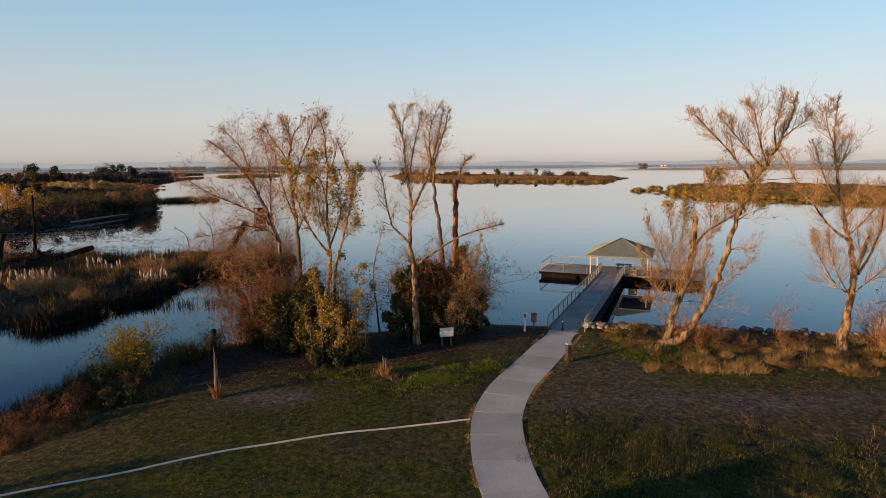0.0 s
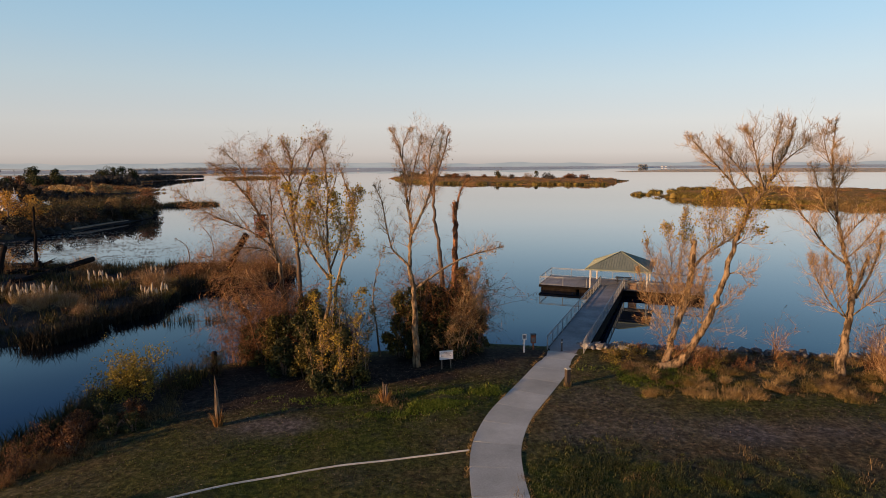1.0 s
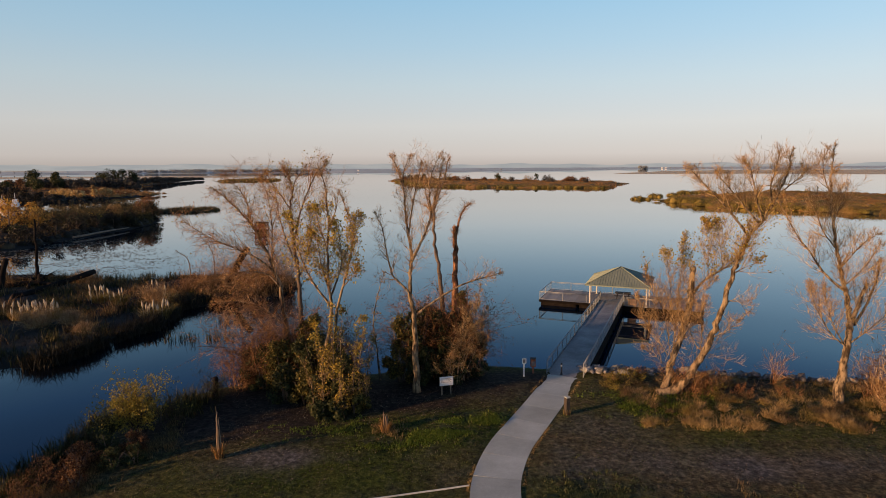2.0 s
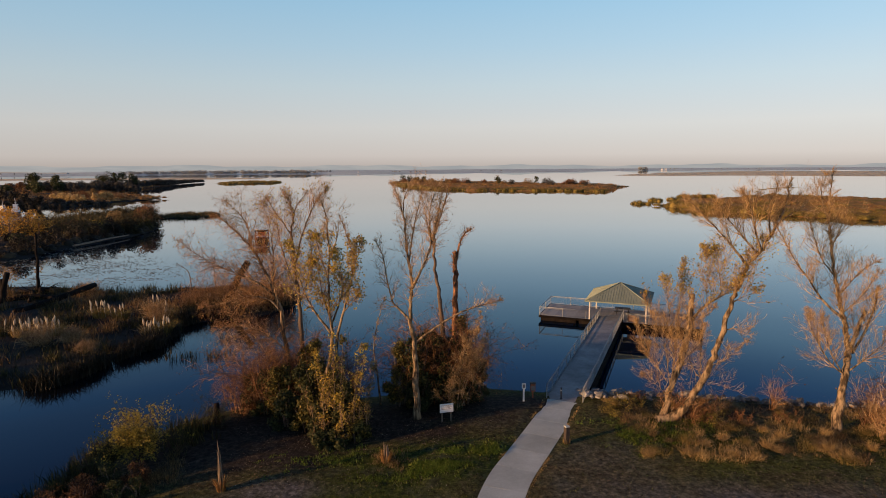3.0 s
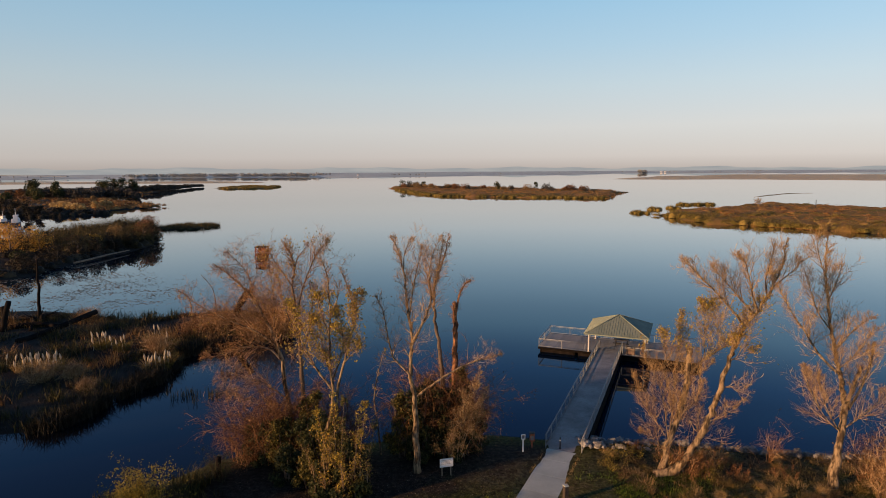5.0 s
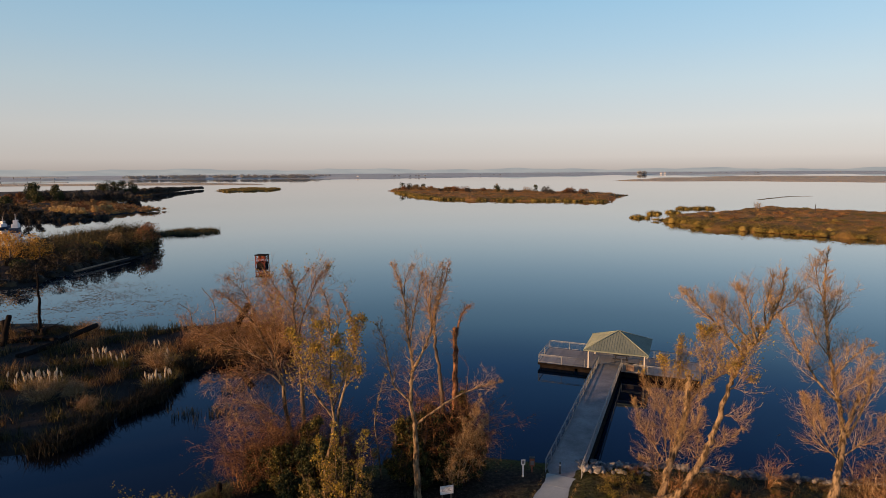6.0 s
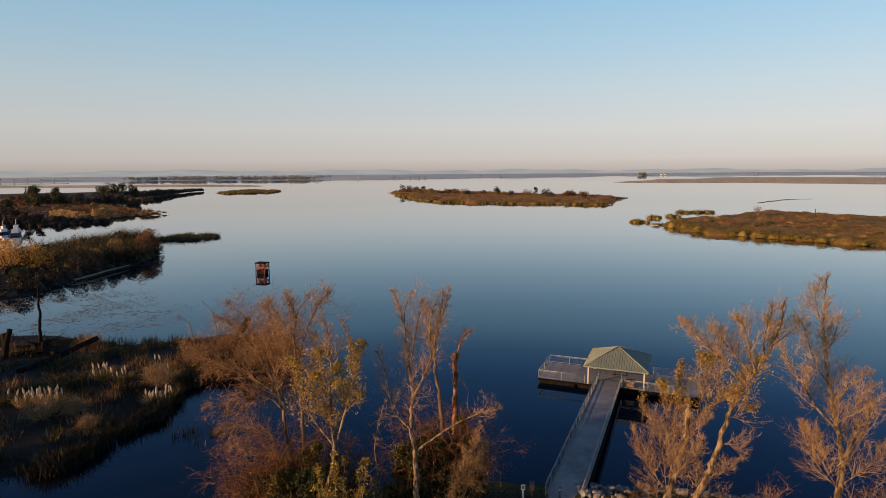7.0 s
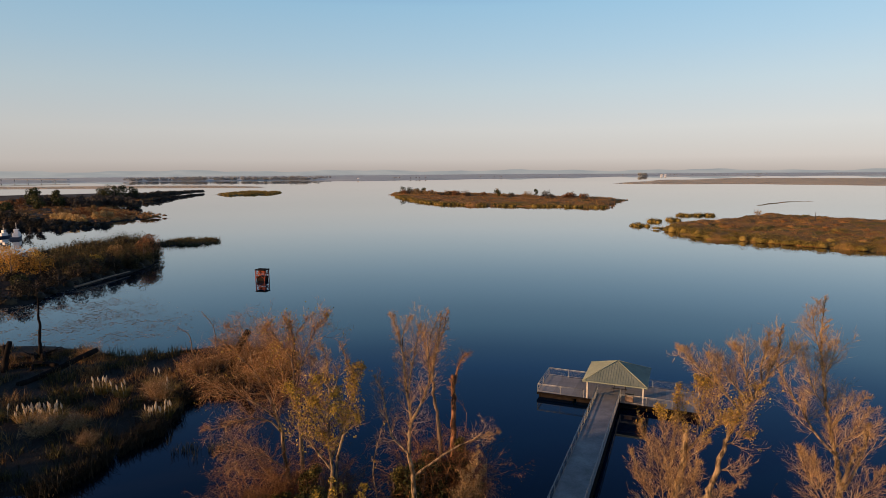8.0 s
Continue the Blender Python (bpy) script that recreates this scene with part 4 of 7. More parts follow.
def bare_tree(name, limbs, label, bark, twig, leaf_mat, leaf_share, leaf_size, seed, twigs=(3, 5), reach=2.4, density=3.2, group="", lift=0.08, extra_leaf=1, leaf_from=0.0, leaf_to=99.0, fine=0.0075, wander=0.19, droop=0.0, open_angle=(0.40, 1.05)):
    """limbs: (points, r0, r1, name, bare start). The first one is the trunk, whose foot is the tree's place."""
    foot = Vector(limbs[0][0][0])
    foot.z = float(ground_z(foot.x, foot.y)) - 0.05
    t = thing(name, foot, label, "tree", group)
    wood = Wood(seed, lift=lift, leaf=leaf_share, fine=fine, wander=wander, droop=droop, opening=open_angle, spread=1.25)
    for k, (points, r0, r1, kind, begin) in enumerate(limbs):
        pts = [Vector(q) - foot for q in points]
        if k == 0:
            pts[0].z = -0.1
        slim = 1.0 if kind == "trunk" else 0.8
        line, (v, f) = knotty(pts, r0 * slim, r1 * slim, seed * 31 + k, flare=0.6 if kind == "trunk" else 0.0, power=0.65)
        part(kind, mesh_of(kind, v, f, bark, True), t)
        length = sum((b - a).length for a, b in zip(line, line[1:]))
        if begin < 1:
            long = length * (1 - begin)
            wood.along(line, r0, r1, max(2, int(long * density * 0.40)), reach * 1.2, 3, (*twigs, 4), begin, (0.3, 0.9))
            wood.along(line, r0, r1, max(2, int(long * density * 0.75)), reach * 0.75, 2, twigs, begin)
            if r1 < 0.08:
                for _ in range(4):
                    wood.sprout(line[-1], wood.aside((line[-1] - line[-2]).normalized(), wood.r.uniform(0.1, 0.7)), reach * 0.16, r1 * 0.8, 2, twigs)
    wood.tips = [p for p in wood.tips if leaf_from < p.z < leaf_to]
    v, f = rods(wood.rods, 3)
    part("crown", mesh_of("crown", v, f, twig), t, "bare crown of fine twigs")
    if wood.tips:
        g = np.random.default_rng(seed)
        at = np.repeat(np.array([tuple(p) for p in wood.tips]), extra_leaf, 0)
        at = at + g.normal(0, 0.09, at.shape)
        v, f = leaf_quads(g, at, g.uniform(0.6, 1.3, len(at)) * leaf_size)
        part("foliage", mesh_of("foliage", v, f, leaf_mat), t, "sparse autumn leaves")
    return t


def shrub(name, at, height, radius, label, twig, leaf_mat, leaves, leaf_size, seed, stems=14, kids=(4, 5), group="", category="shrub", leaf_share=0.8, droop=0.0, base=None, lean=0.75, wide=0.25, clump=1, spread=1.0):
    """A many-stemmed shrub: arching stems with twigs, and leaves on their ends."""
    z = float(ground_z(at[0], at[1])) if base is None else base
    t = thing(name, (at[0], at[1], z - 0.03), label, category, group)
    wood = Wood(seed, 0.32, 0.06, leaf_share, droop, 0.0098, spread)
    r = wood.r
    for k in range(stems):
        a = r.uniform(0, 2 * math.pi)
        out = r.uniform(0.05, 1.0) * lean
        d = Vector((math.cos(a) * out * radius / height * 1.3, math.sin(a) * out * radius / height * 1.3, 1)).normalized()
        b, far = (a if wide < 0.5 else r.uniform(0, 2 * math.pi)), math.sqrt(r.random()) * radius * wide
        foot = Vector((math.cos(b) * far, math.sin(b) * far, 0))
        wood.sprout(foot, d, height * (r.uniform(0.65, 1.0) if wide < 0.5 else r.uniform(0.35, 1.0)), 0.008 + height * 0.0045, 2, kids)
    v, f = rods(wood.rods, 3)
    part("branchwork", mesh_of("branchwork", v, f, twig), t)
    if leaves and wood.tips:
        g = np.random.default_rng(seed)
        tips = np.array([tuple(p) for p in wood.tips])
        if wide >= 0.5:
            stem = np.array(wood.rods)[:, 0:3]
            tips = np.concatenate([tips, stem[g.integers(0, len(stem), len(tips))]])
        hubs = np.repeat(tips[g.integers(0, len(tips), max(1, leaves // clump))], clump, 0)
        leaves = len(hubs)
        at3 = hubs + g.normal(0, leaf_size * (1.2 if clump == 1 else 2.1), (leaves, 3))
        at3[:, 2] = np.maximum(at3[:, 2], 0.05)
        v, f = leaf_quads(g, at3, g.uniform(0.6, 1.3, leaves) * leaf_size)
        part("foliage", mesh_of("foliage", v, f, leaf_mat), t)
    return t


def tuft_field(name, at, height, width, mat, label, seed, per=9, spread=0.3, lean=(0.15, 0.7), category="grass"):
    """Grass or reeds nobody could count: blades in tufts at the given feet (n,3)."""
    g = np.random.default_rng(seed)
    at = np.repeat(np.asarray(at, dtype=float), per, 0)
    n = len(at)
    size = np.repeat(g.uniform(0.6, 1.25, n // per), per)
    at = at + np.stack([g.normal(0, spread, n) * size, g.normal(0, spread, n) * size, np.full(n, -0.03)], 1)
    h = g.uniform(0.55, 1.0, n) * height * size
    v, f = blades(g, at, h, g.uniform(0.6, 1.2, n) * width, g.uniform(*lean, n), simple=height < 0.2)
    return tagged(new(name, mesh_of(name, v, f, mat)), label, category, kind="stuff")


def dry_tuft(at, height, seed, label, mat=None, n=70, radius=0.25, group="dry grass tufts"):
    """A lodged clump: blades lean every way from uneven small hummocks."""
    g = np.random.default_rng(seed)
    z = float(ground_z(*at))
    t = thing("grass_tuft", (*at, z - 0.02), label, "grass tuft", group)
    long_way = g.uniform(0, math.pi)
    u, w = g.normal(0, 0.30, 7) * radius, g.normal(0, 0.18, 7) * radius
    hubs = np.stack([u * math.cos(long_way) - w * math.sin(long_way), u * math.sin(long_way) + w * math.cos(long_way), g.uniform(0.55, 1.15, 7)], 1)
    hub = hubs[g.integers(0, 7, n)]
    a = g.uniform(0, 2 * math.pi, n)
    feet = np.stack([hub[:, 0] + np.cos(a) * radius * 0.5 * g.random(n), hub[:, 1] + np.sin(a) * radius * 0.5 * g.random(n), np.zeros(n)], 1)
    v, f = blades(g, feet, g.uniform(0.5, 1.0, n) * height * hub[:, 2], g.uniform(0.008, 0.017, n), g.uniform(0.3, 1.7, n), heading=a + g.normal(0.5, 0.8, n))
    tagged(part("grass_clump", mesh_of("grass_clump", v, f, mat or GRASS_DRY), t), kind="stuff")
    return t


def on_ground(xy):
    return np.column_stack([xy, ground_z(xy[:, 0], xy[:, 1])])


# ---- the bare trees on the shore ----
def xz(y, points):
    """Control points in an upright plane, with a little play in depth."""
    return [(x, y + 0.25 * math.sin(3.1 * k + x), z) for k, (x, z) in enumerate(points)]


LEANING_COTTONWOOD = [
    ([(-10.93, 42.6, 1.30), (-11.35, 42.8, 2.76), (-11.75, 43.0, 5.53), (-11.95, 43.1, 7.45), (-12.43, 43.4, 8.88), (-13.22, 43.8, 10.52), (-13.79, 43.8, 11.81), (-14.51, 43.6, 12.90), (-15.42, 43.4, 13.98), (-16.33, 43.2, 14.84)], 0.25, 0.03, "trunk", 0.4),
    ([(-11.99, 43.0, 7.82), (-12.74, 43.0, 8.64), (-13.86, 42.9, 8.93), (-14.84, 42.7, 8.90), (-16.03, 42.5, 8.49), (-17.32, 42.3, 8.30)], 0.11, 0.02, "limb", 0.2),
    ([(-12.32, 43.3, 8.78), (-13.70, 43.2, 9.92), (-15.09, 43.1, 10.59), (-16.71, 43.1, 11.32), (-18.15, 43.2, 12.15), (-19.05, 43.2, 12.91)], 0.12, 0.02, "limb", 0.2),
]
LEANING_COTTONWOOD_UPPER = [
    ([(-13.53, 43.8, 11.16), (-14.06, 43.6, 12.69), (-14.29, 43.5, 14.17), (-15.06, 43.5, 15.21), (-15.65, 43.4, 15.85)], 0.09, 0.02, "limb", 0.2),
    ([(-12.09, 43.1, 8.10), (-12.54, 43.4, 9.96), (-12.51, 43.6, 12.04), (-12.64, 43.4, 14.17), (-12.96, 43.3, 15.51)], 0.09, 0.02, "limb", 0.2),
    ([(-11.78, 43.0, 4.88), (-12.61, 42.4, 5.94), (-13.69, 42.0, 6.71), (-15.04, 41.8, 6.99), (-16.20, 41.6, 6.81)], 0.08, 0.02, "limb", 0.15),
    ([(-11.75, 43.0, 4.44), (-12.43, 42.4, 4.44), (-13.29, 41.8, 5.29), (-14.38, 41.4, 5.43)], 0.07, 0.02, "limb", 0.15),
]
TALL_COTTONWOOD = [
    ([(-10.23, 42.0, 1.30), (-10.25, 42.2, 2.54), (-10.27, 42.3, 4.89), (-10.34, 42.3, 7.24), (-10.49, 42.4, 9.32), (-10.67, 42.5, 11.38), (-10.82, 42.6, 13.43), (-10.68, 42.6, 14.86), (-11.00, 42.9, 15.85), (-11.37, 43.0, 16.42)], 0.26, 0.025, "trunk", 0.45),
    ([(-10.64, 42.5, 11.30), (-10.04, 42.4, 13.45), (-9.35, 42.5, 15.14), (-8.90, 42.6, 16.02), (-8.41, 42.7, 16.58)], 0.1, 0.02, "limb", 0.2),
    ([(-10.82, 42.6, 13.43), (-11.47, 42.6, 14.46), (-12.10, 42.8, 15.26), (-12.49, 43.0, 15.94)], 0.08, 0.02, "limb", 0.2),
    ([(-10.49, 42.4, 9.32), (-11.11, 42.0, 11.48), (-11.47, 41.8, 13.14), (-11.64, 41.8, 14.67)], 0.08, 0.02, "limb", 0.2),
]
TALL_COTTONWOOD_UPPER = [
    ([(-10.68, 42.6, 14.86), (-10.32, 42.6, 15.67), (-9.82, 42.8, 16.34)], 0.06, 0.02, "limb", 0.2),
    ([(-10.44, 42.4, 8.48), (-9.85, 42.8, 10.06), (-9.54, 43.0, 11.91), (-9.65, 43.0, 13.37)], 0.07, 0.02, "limb", 0.2),
]
WHITE_COTTONWOOD = [
    ([(-8.12, 38.2, 1.30), (-7.87, 38.2, 4.11), (-7.40, 38.0, 5.93), (-7.26, 37.9, 7.31), (-7.29, 37.7, 8.89), (-7.28, 37.4, 10.83), (-7.11, 37.1, 13.07), (-7.17, 37.1, 14.51), (-7.31, 37.1, 15.57), (-7.62, 37.2, 16.27)], 0.18, 0.02, "trunk", 0.4),
    ([(-7.29, 37.9, 7.51), (-8.15, 37.8, 8.76), (-8.69, 37.6, 9.86), (-9.14, 37.4, 11.21), (-9.50, 37.3, 12.26), (-9.65, 37.2, 13.25)], 0.12, 0.018, "limb", 0.2),
    ([(-7.28, 37.9, 8.08), (-6.87, 38.1, 9.16), (-6.58, 38.3, 10.24), (-6.63, 38.4, 11.54), (-6.82, 38.4, 12.67)], 0.1, 0.018, "limb", 0.2),
    ([(-7.28, 37.8, 8.49), (-7.70, 37.6, 10.04), (-7.86, 37.5, 11.36), (-8.11, 37.5, 12.28)], 0.08, 0.018, "limb", 0.2),
]
WHITE_COTTONWOOD_UPPER = [
    ([(-7.26, 37.4, 11.20), (-7.67, 37.2, 12.70), (-7.92, 37.2, 13.78)], 0.07, 0.018, "limb", 0.2),
    ([(-7.12, 37.1, 12.71), (-6.62, 37.1, 13.79), (-6.46, 37.1, 14.68)], 0.07, 0.018, "limb", 0.2),
]
SLIM_COTTONWOOD = [
    ([(-8.09, 42.0, 1.30), (-7.92, 42.1, 3.00), (-7.68, 42.2, 6.18), (-7.03, 42.2, 8.50), (-6.58, 42.2, 10.17), (-6.37, 42.2, 11.82), (-6.86, 42.3, 13.53), (-7.25, 42.4, 14.65)], 0.15, 0.02, "trunk", 0.4),
    ([(-7.22, 42.2, 7.87), (-6.59, 42.0, 8.55), (-6.10, 41.8, 9.10)], 0.07, 0.018, "limb", 0.2),
    ([(-6.43, 42.2, 11.20), (-6.04, 42.2, 12.02), (-5.79, 42.3, 12.82)], 0.06, 0.018, "limb", 0.2),
]
PALE_POPLAR = [
    ([(-1.78, 38.2, 1.30), (-1.84, 38.4, 4.38), (-1.93, 38.5, 6.62), (-2.11, 38.6, 7.84), (-2.14, 38.8, 9.13), (-2.04, 38.9, 10.84), (-2.29, 39.0, 12.35), (-2.43, 39.2, 13.83), (-2.63, 39.8, 15.28), (-3.01, 40.6, 16.36), (-3.42, 41.0, 17.03)], 0.22, 0.025, "trunk", 0.4),
    ([(-2.14, 38.6, 8.15), (-2.78, 38.7, 8.78), (-3.34, 38.8, 9.41), (-3.69, 38.9, 10.85), (-3.92, 38.9, 12.38), (-4.33, 39.0, 13.31)], 0.13, 0.025, "limb", 0.25),
    ([(-2.04, 38.8, 10.29), (-1.54, 38.7, 11.26), (-1.04, 38.6, 12.33), (-0.67, 39.0, 13.47), (-0.37, 39.6, 14.52), (-0.17, 40.2, 15.60), (0.06, 41.0, 16.78)], 0.15, 0.025, "limb", 0.2),
]
PALE_POPLAR_UPPER = [
    ([(-2.22, 39.0, 11.97), (-2.02, 39.2, 13.45), (-1.80, 39.6, 14.72), (-1.54, 40.0, 15.82), (-1.39, 40.2, 16.45)], 0.08, 0.02, "limb", 0.2),
    ([(-0.71, 38.9, 13.30), (-0.85, 39.2, 14.76), (-0.66, 39.8, 16.02), (-0.20, 40.2, 17.05)], 0.08, 0.02, "limb", 0.2),
    ([(-2.60, 39.8, 15.20), (-2.52, 40.0, 16.21), (-2.15, 40.4, 17.05)], 0.06, 0.02, "limb", 0.2),
    ([(-1.89, 38.5, 6.62), (-0.53, 38.6, 7.63), (0.99, 38.9, 8.51), (2.13, 39.1, 8.91), (2.97, 39.2, 9.11), (3.74, 39.3, 9.32)], 0.12, 0.03, "limb", 0.5),
]
DARK_POPLAR = [
    ([(0.05, 42.6, 1.30), (-0.05, 42.6, 6.65), (-0.32, 42.6, 9.41), (-0.55, 42.6, 10.88), (-0.61, 42.4, 12.57), (-0.44, 42.2, 13.82), (0.09, 42.2, 15.43), (0.47, 42.4, 16.93)], 0.22, 0.03, "trunk", 0.55),
    ([(-0.62, 42.4, 12.48), (-1.04, 42.3, 14.01), (-1.24, 42.4, 15.22)], 0.09, 0.02, "limb", 0.2),
]
DEAD_TRUNK = [
    ([(0.77, 42.8, 1.30), (0.87, 42.8, 6.58), (0.92, 42.8, 8.93), (0.93, 42.8, 10.83), (0.85, 42.8, 12.16)], 0.26, 0.15, "trunk", 0.7),
    ([(0.93, 42.8, 11.25), (1.18, 42.9, 12.48), (1.56, 43.0, 13.37), (1.93, 43.0, 13.70)], 0.14, 0.04, "limb", 0.3),
]
CROOKED_SAPLING = [
    ([(-4.59, 41.6, 1.30), (-4.78, 41.8, 3.09), (-5.04, 42.0, 4.95), (-4.89, 42.0, 6.44), (-4.57, 42.0, 7.70), (-4.22, 42.0, 8.87)], 0.085, 0.015, "trunk", 0.4),
]
TWIN_WILLOW = [
    ([(14.06, 37.6, 1.30), (15.34, 37.5, 1.88), (16.04, 37.4, 2.90), (16.73, 37.2, 4.25), (17.23, 37.0, 5.73), (17.65, 36.8, 7.48), (17.98, 36.5, 9.40), (18.30, 36.3, 10.71), (18.64, 36.1, 12.00), (19.13, 35.7, 12.98), (19.58, 35.4, 14.02), (20.11, 35.5, 15.02), (20.77, 36.0, 15.99), (21.35, 36.8, 17.14)], 0.32, 0.03, "trunk", 0.5),
    ([(14.43, 37.8, 1.27), (14.94, 38.1, 2.60), (15.37, 38.4, 3.86), (15.95, 38.6, 5.36), (16.34, 38.8, 6.87), (16.49, 38.9, 8.39), (16.62, 39.0, 9.69)], 0.3, 0.22, "limb", 0.35),
    ([(16.59, 38.9, 7.93), (17.59, 39.3, 8.79), (18.89, 39.7, 9.42), (20.03, 40.0, 10.13)], 0.14, 0.04, "limb", 0.3),
]
TWIN_WILLOW_UPPER = [
    ([(18.71, 36.1, 12.07), (17.79, 35.9, 13.09), (16.77, 35.7, 14.17), (15.83, 35.6, 15.04), (15.19, 35.6, 15.69), (14.76, 35.6, 16.10)], 0.12, 0.02, "limb", 0.2),
    ([(19.07, 35.7, 12.91), (18.24, 35.5, 13.67), (17.46, 35.4, 14.54), (16.74, 35.4, 15.30), (16.24, 35.4, 15.84)], 0.1, 0.02, "limb", 0.2),
    ([(19.21, 35.6, 13.13), (18.59, 35.2, 14.22), (18.22, 35.0, 15.26), (18.00, 35.0, 16.09), (17.67, 35.0, 16.59)], 0.1, 0.02, "limb", 0.2),
    ([(19.58, 35.4, 14.02), (19.38, 35.3, 15.22), (19.70, 35.5, 16.04), (20.01, 35.8, 16.93)], 0.07, 0.02, "limb", 0.2),
    ([(20.00, 35.5, 14.69), (20.73, 35.6, 15.25), (21.39, 35.8, 15.70), (21.76, 36.0, 15.99)], 0.06, 0.015, "limb", 0.2),
]
TWIN_WILLOW_OUTER = [
    ([(18.12, 36.4, 9.79), (18.49, 36.0, 10.18), (18.93, 35.8, 10.43)], 0.06, 0.015, "limb", 0.1),
    ([(17.84, 36.7, 7.88), (18.35, 36.3, 8.07), (18.73, 36.0, 7.43)], 0.05, 0.012, "limb", 0.1),
    ([(17.17, 37.0, 5.47), (17.90, 36.6, 5.98), (18.36, 36.3, 6.60)], 0.05, 0.012, "limb", 0.1),
]
WILLOW_SHOOTS = [
    ([(15.16, 38.3, 3.43), (15.22, 39.4, 5.49), (15.16, 40.1, 6.55), (14.49, 40.5, 8.10), (14.09, 40.6, 9.16)], 0.042, 0.012, "limb", 0.1),
    ([(15.19, 38.3, 3.71), (15.90, 39.6, 5.82), (16.43, 40.8, 7.67), (16.97, 41.6, 9.72), (17.14, 42.0, 11.28)], 0.042, 0.012, "limb", 0.1),
    ([(14.99, 38.4, 3.87), (14.41, 39.0, 4.83), (13.72, 39.4, 6.10), (13.27, 39.6, 7.63)], 0.042, 0.012, "limb", 0.1),
    ([(15.79, 38.6, 4.77), (16.07, 38.0, 5.77), (16.60, 37.6, 6.67), (16.97, 37.5, 7.83)], 0.042, 0.012, "limb", 0.1),
    ([(15.11, 38.2, 2.84), (13.95, 37.6, 3.99), (12.97, 37.2, 4.66)], 0.042, 0.012, "limb", 0.1),
]
WILLOW_SHOOTS_UPPER = [
    ([(15.16, 39.6, 5.82), (15.63, 40.0, 7.30), (15.51, 40.4, 9.20), (15.37, 40.6, 10.36)], 0.042, 0.012, "limb", 0.1),
    ([(17.82, 39.4, 8.92), (18.10, 40.2, 10.22), (18.16, 40.5, 11.55), (18.09, 40.6, 12.40)], 0.042, 0.012, "limb", 0.1),
    ([(18.92, 39.7, 9.42), (18.97, 40.2, 10.61), (18.81, 40.4, 11.76), (18.62, 40.4, 12.35)], 0.042, 0.012, "limb", 0.1),
    ([(16.14, 38.7, 6.11), (16.92, 38.0, 4.40), (17.07, 38.4, 7.76), (17.83, 38.4, 8.83)], 0.042, 0.012, "limb", 0.1),
]
FORKED_WILLOW = [
    ([(24.89, 36.0, 1.30), (25.13, 36.2, 3.16), (25.54, 36.5, 4.99), (25.95, 37.0, 6.24), (26.21, 37.7, 7.33), (26.15, 38.0, 8.27), (26.33, 38.8, 9.32), (26.39, 39.6, 10.88), (26.57, 40.4, 12.69), (26.68, 40.9, 13.79), (26.92, 41.5, 15.10), (27.28, 42.1, 16.44), (27.77, 42.7, 17.61)], 0.28, 0.028, "trunk", 0.4),
    ([(26.11, 38.0, 8.27), (25.78, 38.8, 8.74), (25.43, 39.4, 9.37), (25.19, 40.4, 10.41), (24.85, 41.4, 11.41), (24.39, 42.0, 12.66), (23.89, 42.4, 13.83), (23.64, 42.6, 14.33)], 0.13, 0.025, "limb", 0.25),
    ([(25.89, 36.9, 6.08), (26.69, 37.4, 7.53), (27.37, 37.8, 8.77)], 0.2, 0.13, "limb", 0.3),
]
FORKED_WILLOW_UPPER = [
    ([(26.20, 37.0, 6.23), (27.38, 37.6, 7.54), (28.09, 38.0, 8.94), (28.36, 38.2, 10.02)], 0.12, 0.06, "limb", 0.3),
    ([(25.73, 36.5, 5.21), (26.60, 36.4, 5.99), (27.57, 36.5, 6.77), (28.44, 36.6, 7.76)], 0.07, 0.02, "limb", 0.15),
    ([(25.47, 36.4, 4.96), (24.74, 36.8, 5.64), (24.16, 37.3, 6.83), (23.75, 37.6, 7.95), (23.63, 37.8, 8.72)], 0.07, 0.02, "limb", 0.15),
    ([(25.24, 36.4, 5.18), (24.36, 36.2, 6.45), (23.83, 36.2, 7.81), (23.54, 36.2, 8.72)], 0.06, 0.02, "limb", 0.15),
    ([(26.39, 39.6, 10.80), (25.80, 40.2, 11.94), (25.61, 40.8, 13.22), (25.37, 41.2, 14.47)], 0.07, 0.02, "limb", 0.15),
    ([(26.57, 40.4, 12.61), (27.15, 40.6, 13.75), (27.71, 41.0, 14.87)], 0.06, 0.02, "limb", 0.15),
]
FORKED_WILLOW_OUTER = [
    ([(26.72, 41.0, 14.17), (26.58, 41.6, 15.29), (26.59, 42.0, 16.38), (27.08, 42.4, 17.43)], 0.06, 0.02, "limb", 0.15),
    ([(26.30, 38.9, 9.56), (27.02, 38.8, 10.58), (27.73, 38.8, 11.34), (28.40, 38.8, 11.79)], 0.07, 0.02, "limb", 0.15),
    ([(26.15, 38.2, 8.52), (26.84, 38.0, 9.32), (27.60, 38.0, 10.26), (28.07, 38.0, 11.19)], 0.06, 0.02, "limb", 0.15),
]

